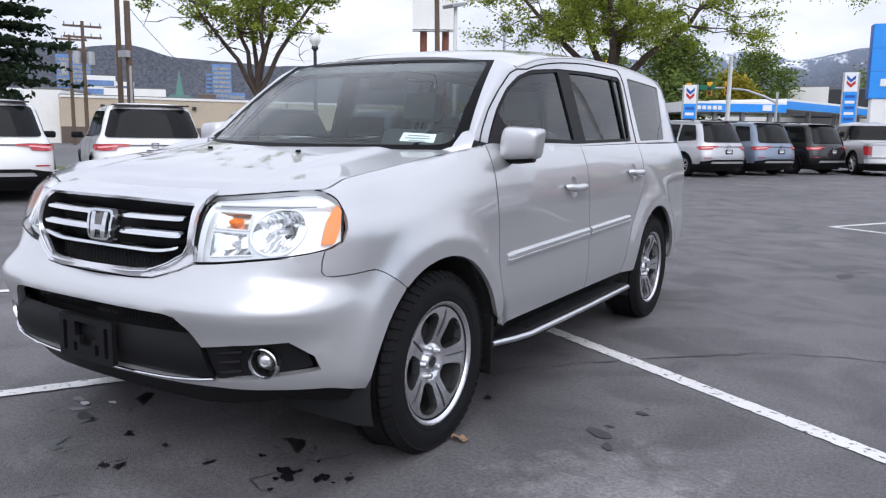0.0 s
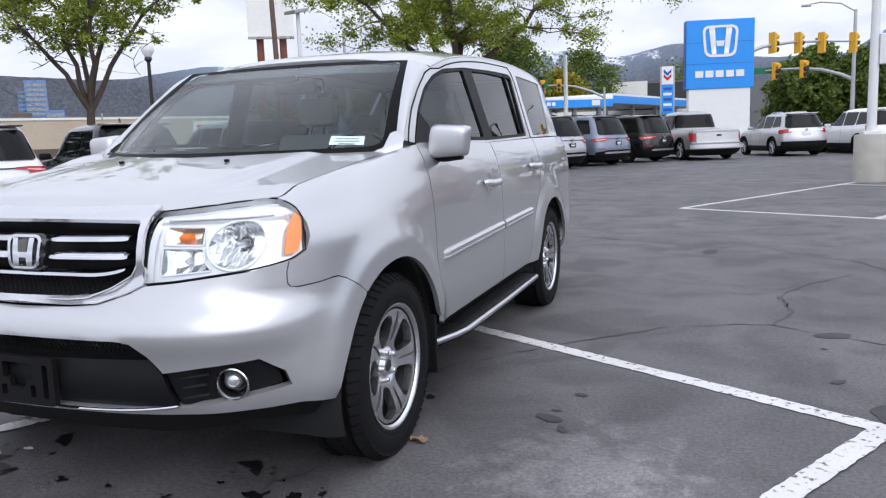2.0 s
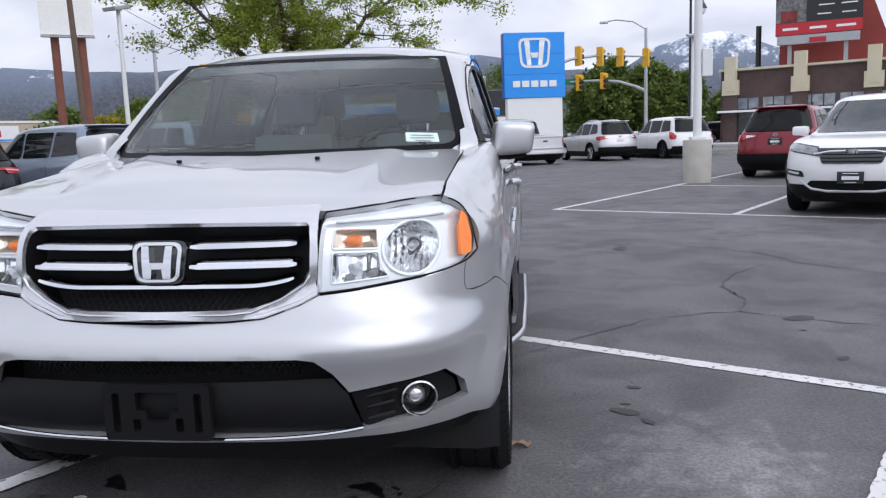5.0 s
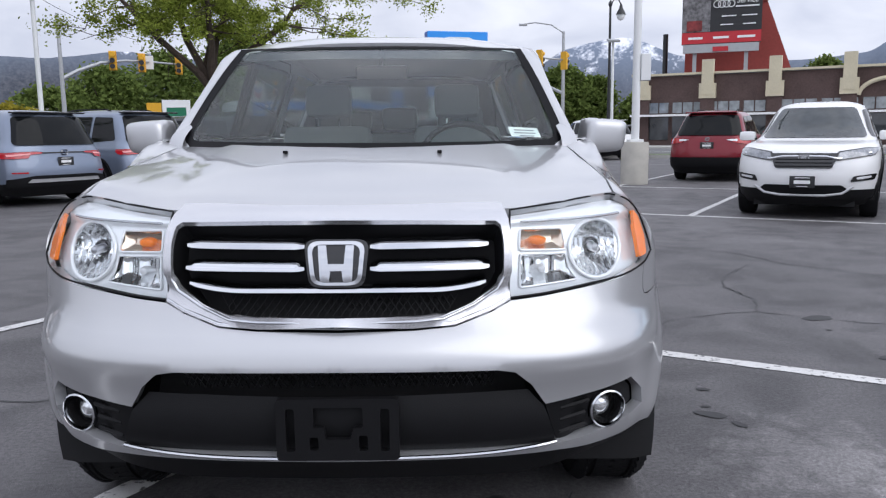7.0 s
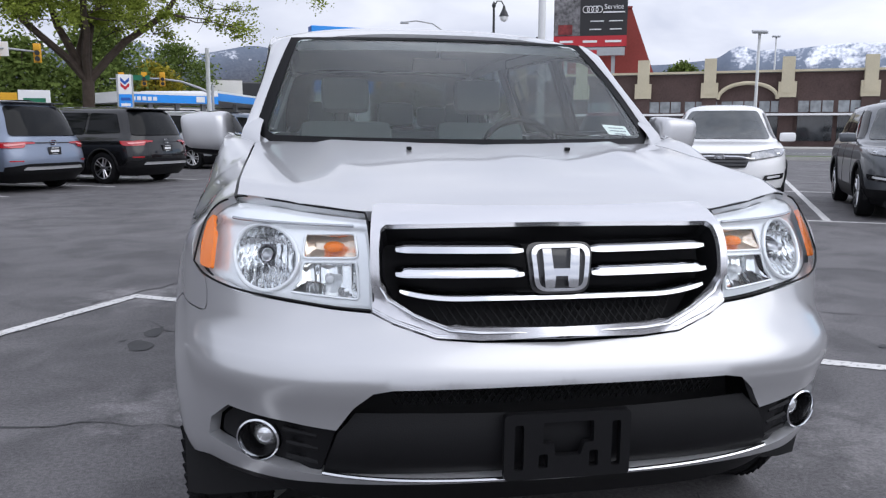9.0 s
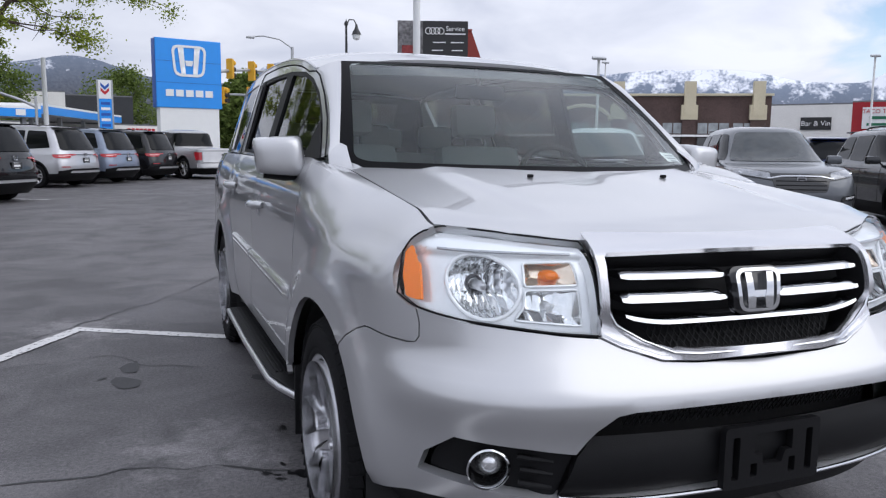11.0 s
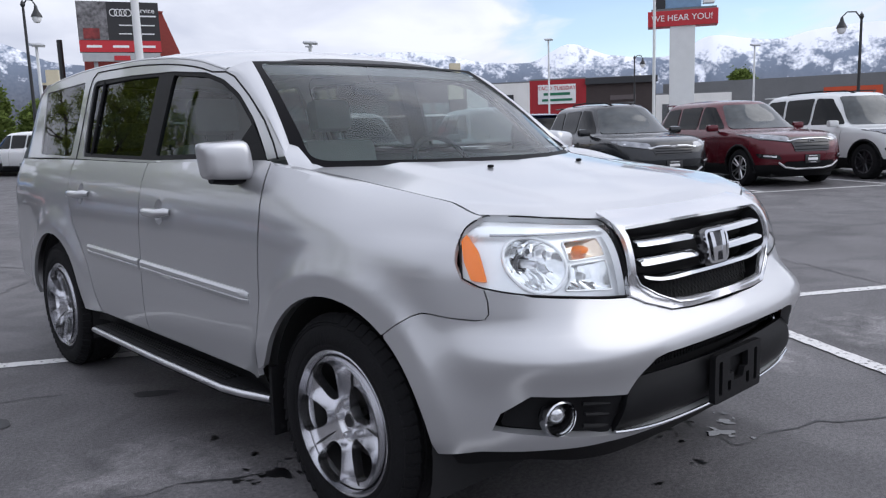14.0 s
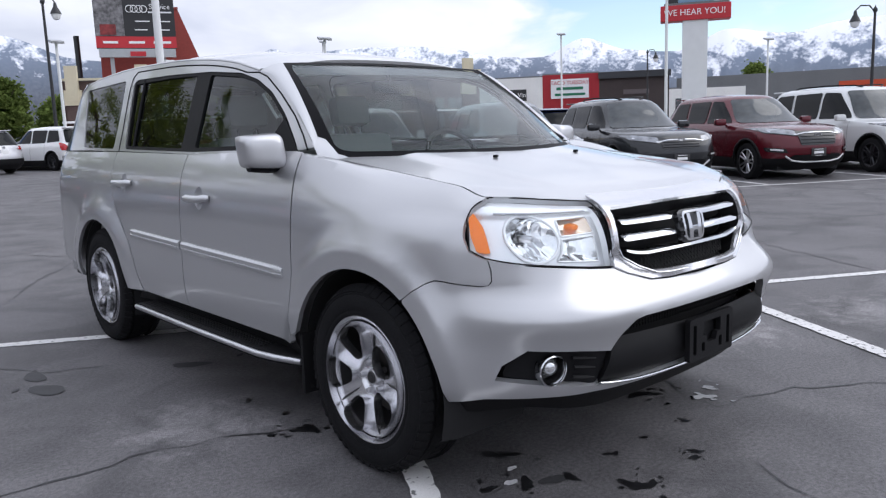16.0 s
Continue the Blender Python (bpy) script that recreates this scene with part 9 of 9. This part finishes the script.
for u in (-15.4, -10.5, -5.8, -1.0, 4.3, 9.6, 14.6):
    x = u + 16.2
    panel(th, m, "brick_pier", x - 0.5, 0.0, x + 0.5, 3.7, BRICK, 0.05, "", 0.3)
    panel(th, m, "pilaster", x - 0.42, 3.9, x + 0.42, 6.45, CREAM, 0.05, "cream pilaster", 0.45)
    panel(th, m, "pilaster_shoulder", x - 0.6, 3.6, x + 0.6, 4.7, CREAM, 0.05, "", 0.4)
x0, x1 = -1.0 + 16.2 + 0.6, 4.3 + 16.2 - 0.6
cx, hw_ = (x0 + x1) / 2, (x1 - x0) / 2
part("arch", tube(bmesh.new(), [m @ Vector((cx + hw_ * math.cos(a), -0.25, 3.5 + 1.15 * math.sin(a))) for a in np.linspace(math.pi, 0, 17)], 0.14, 8), CREAM, th, "cream arch")

# red tower with the poster board
tw = empty("red_tower", (31.5, 88.5, 0), -20)
tagged(tw, "red tapering tower with a sloping side", "building")
bm = bmesh.new()
lo = [bm.verts.new(p) for p in ((-2.7, 0, -0.05), (11.7, 0, -0.05), (11.7, 6, -0.05), (-2.7, 6, -0.05))]
hi = [bm.verts.new(p) for p in ((-2.5, 0.3, 15.5), (6.0, 0.3, 15.5), (6.0, 5, 15.5), (-2.5, 5, 15.5))]
bm.faces.new(hi)
for k in range(4):
    bm.faces.new((lo[k], lo[(k + 1) % 4], hi[(k + 1) % 4], hi[k]))
part("wall", bm, TOWER_RED, tw, smooth=False)
part("coping", box(bmesh.new(), -2.6, 0.1, 15.4, 6.1, 5.2, 15.6), TOWER_RED, tw, smooth=False)
a, b = Vector((27.6, 86.0, 0)), Vector((35.3, 83.2, 0))
s = empty("billboard", a, 0)
tagged(s, "black and red poster board on the red tower", "billboard")
inv = Matrix.Translation(-a)
bm, m, L = face_box(a, b, 0.6, 10.6, 15.9)
bm.transform(inv)
m = inv @ m
part("board", bm, SIGN_BLACK, s, "black poster", False)
panel(s, m, "photo_area", 0.05, 11.9, L * 0.36, 15.85, mat("poster_photo", (0.16, 0.155, 0.16), 0.6, vary=0.95, scale=0.8, fine=3.0), 0.02, "grey photo of buildings")
panel(s, m, "photo_shape", 0.5, 12.0, 2.1, 13.1, mat("poster_shape", (0.22, 0.03, 0.03), 0.6, vary=0.6, scale=1.0, fine=3.0), 0.08)
panel(s, m, "red_band", 0.0, 10.65, L, 11.85, SIGN_RED, 0.03, "red band")
bars(s, m, [(0.7, 2.2, 11.1, 11.35), (3.3, 4.9, 11.1, 11.35), (5.8, 7.6, 11.1, 11.35)], SIGN_WHITE, 0.10)
bars(s, m, [(4.1, 5.6, 13.4, 13.52), (6.2, 7.7, 13.4, 13.52), (4.0, 5.3, 12.5, 12.62), (6.3, 7.6, 12.5, 12.62), (5.5, 7.9, 14.35, 14.5)], SIGN_WHITE, 0.10)
for k in range(4):
    c = m @ Vector((3.6 + 0.48 * k, -0.12, 14.75))
    part("poster_ring", tube(bmesh.new(), [c + (m.to_3x3() @ Vector((0.36 * math.cos(t), 0, 0.36 * math.sin(t)))) for t in np.linspace(0, 2 * math.pi, 21)[:-1]], 0.05, 6, True), SIGN_WHITE, s)
words(s, m, "Service", 6.7, 15.0, 0.75, SIGN_WHITE)
panel(s, m, "catwalk", 0.2, 9.6, L - 0.2, 10.5, GALV, 0.3, "grey catwalk", 0.4)
panel(s, m, "catwalk_brace", L * 0.15, 5.0, L * 0.2, 9.6, GALV, 0.1)
panel(s, m, "catwalk_brace", L * 0.8, 5.0, L * 0.85, 9.6, GALV, 0.1)
panel(s, m, "name_plate", 3.3, 9.7, 4.9, 10.2, SIGN_RED, 0.75)
pole("flue", "dark steel flue on a roof", polar(*EZ, 72.3, 100), 12.6, 0.3, 0.3, POLE_BLACK, "flue")

# the row of shops
def shop_line(az):
    return polar(*EM, az, 105 / math.cos(radians(az - 35)))
th, m, L = block("shop", "white shop with a small black sign", shop_line(46.5), shop_line(40.8), 15, 6.9, OFFWHITE)
panel(th, m, "shop_sign", L * 0.48, 3.9, L * 0.80, 5.4, SIGN_BLACK, 0.1, "black sign")
words(th, m, "Bar & Vin", L * 0.64, 4.65, 0.85, SIGN_WHITE, 0.18)
panel(th, m, "shop_window", 0.5, 0.3, L * 0.4, 2.6, STORE_GLASS, 0.02)
th, m, L = block("shop", "red shop with a white banner", shop_line(40.8), shop_line(36.8), 15, 7.1, RED_WALL)
panel(th, m, "banner", L * 0.15, 4.0, L * 0.82, 6.5, SIGN_WHITE, 0.1, "white banner")
words(th, m, "TACO TUESDAY", L * 0.485, 6.0, 0.68, SIGN_RED, 0.18)
bars(th, m, [(L * 0.25, L * 0.72, 5.1, 5.45), (L * 0.22, L * 0.76, 4.35, 4.65)], SIGN_GREEN, 0.18)
panel(th, m, "shop_window", 0.5, 0.3, L - 0.5, 2.6, STORE_GLASS, 0.02)
th, m, L = block("shop", "dark brown shop front with faint lettering", shop_line(36.8), shop_line(32.0), 15, 7.0, mat("dark_brown_wall", (0.055, 0.042, 0.04), 0.85, vary=0.2, scale=0.6, fine=8))
panel(th, m, "cornice", -0.1, 6.3, L + 0.2, 7.1, DARK_WALL, 0.1, "", 0.4)
bars(th, m, [(L * 0.35, L * 0.72, 4.2, 4.8), (L * 0.45, L * 0.6, 3.3, 3.7)], mat("faint_letter", (0.12, 0.10, 0.10), 0.8), 0.1)
th, m, L = block("shop", "low white shop behind the sign pillar", shop_line(32.0), shop_line(27.0), 12, 4.6, OFFWHITE)
panel(th, m, "shop_window", 0.8, 0.4, 3.2, 3.4, STORE_GLASS, 0.02)
th, m, L = block("store_building", "long grey store with an orange-red sign", polar(*EM, 31.5, 118), polar(*EM, 6, 118), 20, 6.3, GREY_WALL)
panel(th, m, "store_sign", L * 0.40, 3.3, L * 0.53, 4.9, mat("orange_red", (0.55, 0.07, 0.02), 0.5), 0.15, "orange-red sign")

# pylon with a red board
pp = polar(*EM, 30.4, 50)
s = empty("pylon_sign", pp, -58)
tagged(s, "white pylon with a red lettered board and screens", "sign")
part("pillar", box(bmesh.new(), -0.72, -0.5, -0.05, 0.72, 0.5, 6.9, 0.03), POLE_WHITE, s, "white pillar", False)
part("red_board", box(bmesh.new(), -2.0, -0.6, 6.85, 2.0, 0.6, 7.75, 0.03), SIGN_RED, s, "red board", False)
words(s, Matrix(), "WE HEAR YOU!", -0.05, 7.3, 0.50, SIGN_WHITE, 0.62)
part("screen", box(bmesh.new(), -1.0, -0.4, 7.9, 1.05, 0.4, 11.0, 0.03), mat("screen_blue", (0.18, 0.30, 0.45), 0.3, vary=0.15), s, "blue-grey screen", False)
part("dark_cabinet", box(bmesh.new(), -1.7, -0.45, 7.75, -1.0, 0.45, 11.0, 0.03), SIGN_BLACK, s, "black cabinet", False)
part("white_unit", box(bmesh.new(), 1.15, -0.3, 8.1, 1.8, 0.3, 9.3, 0.03), SIGN_WHITE, s, "white unit", False)
part("fan_grille", rod(bmesh.new(), (1.47, -0.32, 8.7), (1.47, -0.30, 8.7), 0.25, 0.25, 20), SIGN_BLACK, s)
part("ledge", box(bmesh.new(), -1.8, -0.55, 7.75, 1.9, 0.55, 7.88), GREY_WALL, s, smooth=False)
flood_lamp(polar(*EM, 32.3, 44), 8.2, "white lot lamp before the pylon", 1, r=0.09)

# verges, kerbs and streets
def lot_band(name, u0, u1, v0, v1, z, material, label, category, thick=0.0):
    band(name, [lot(u0, v0), lot(u1, v0), lot(u1, v1), lot(u0, v1)], z, material, label, category, thick)


lot_band("road_north", -24, 60, 36.0, 52.0, 0.006, ROAD, "grey asphalt street beyond the lot", "road")
lot_band("road_west", -44, -25.2, -80, 140, 0.008, ROAD, "grey asphalt street beside the lot", "road")
lot_band("verge_north", -22, 40, 33.2, 35.6, 0.13, GRASS, "narrow grass verge", "grass", 0.14)
lot_band("verge_west", -22.6, -19.0, -60, 32.0, 0.13, GRASS, "grass verge with street trees", "grass", 0.14)
lot_band("kerb_north", -22, 40, 32.98, 33.198, 0.15, KERB, "pale concrete kerb", "kerb", 0.16)
lot_band("kerb_west", -18.998, -18.78, -60, 32.0, 0.15, KERB, "pale concrete kerb", "kerb", 0.16)
lot_band("pavement_north", -30, 40, 52.0, 58.5, 0.10, KERB, "pale concrete pavement before the arcade", "pavement", 0.11)
lot_band("lane_line", -24, 60, 44.0, 44.15, 0.012, LINE_PAINT, "white lane line", "line")


# overhead wires between the utility poles
def wire(a, b, sag, label):
    a, b = Vector(a), Vector(b)
    bm = bmesh.new()
    tube(bm, [a.lerp(b, t) - Vector((0, 0, 4 * sag * t * (1 - t))) for t in np.linspace(0, 1, 15)], 0.018, 5)
    tagged(link_mesh("power_line", bm, POLE_BLACK), label, "wire", "overhead wires")


TALL = polar(*E0, 143.75, 47, 9.7)
SHORT = polar(*E0, 143.15, 46, 7.8)
wire(TALL, polar(*E0, 153.5, 60, 9.2), 0.6, "thin black power line strung between poles")
wire(SHORT, polar(*E0, 137.0, 70, 4.6), 0.8, "thin black power line strung down to a building")
wire(TALL, polar(*E0, 131.0, 95, 9.5), 1.2, "thin black power line strung along the street")
wire(polar(*E1, 121.7, 55, 12.0), polar(*E1, 112.0, 60, 7.8), 0.7, "thin black power line strung to a signal pole")
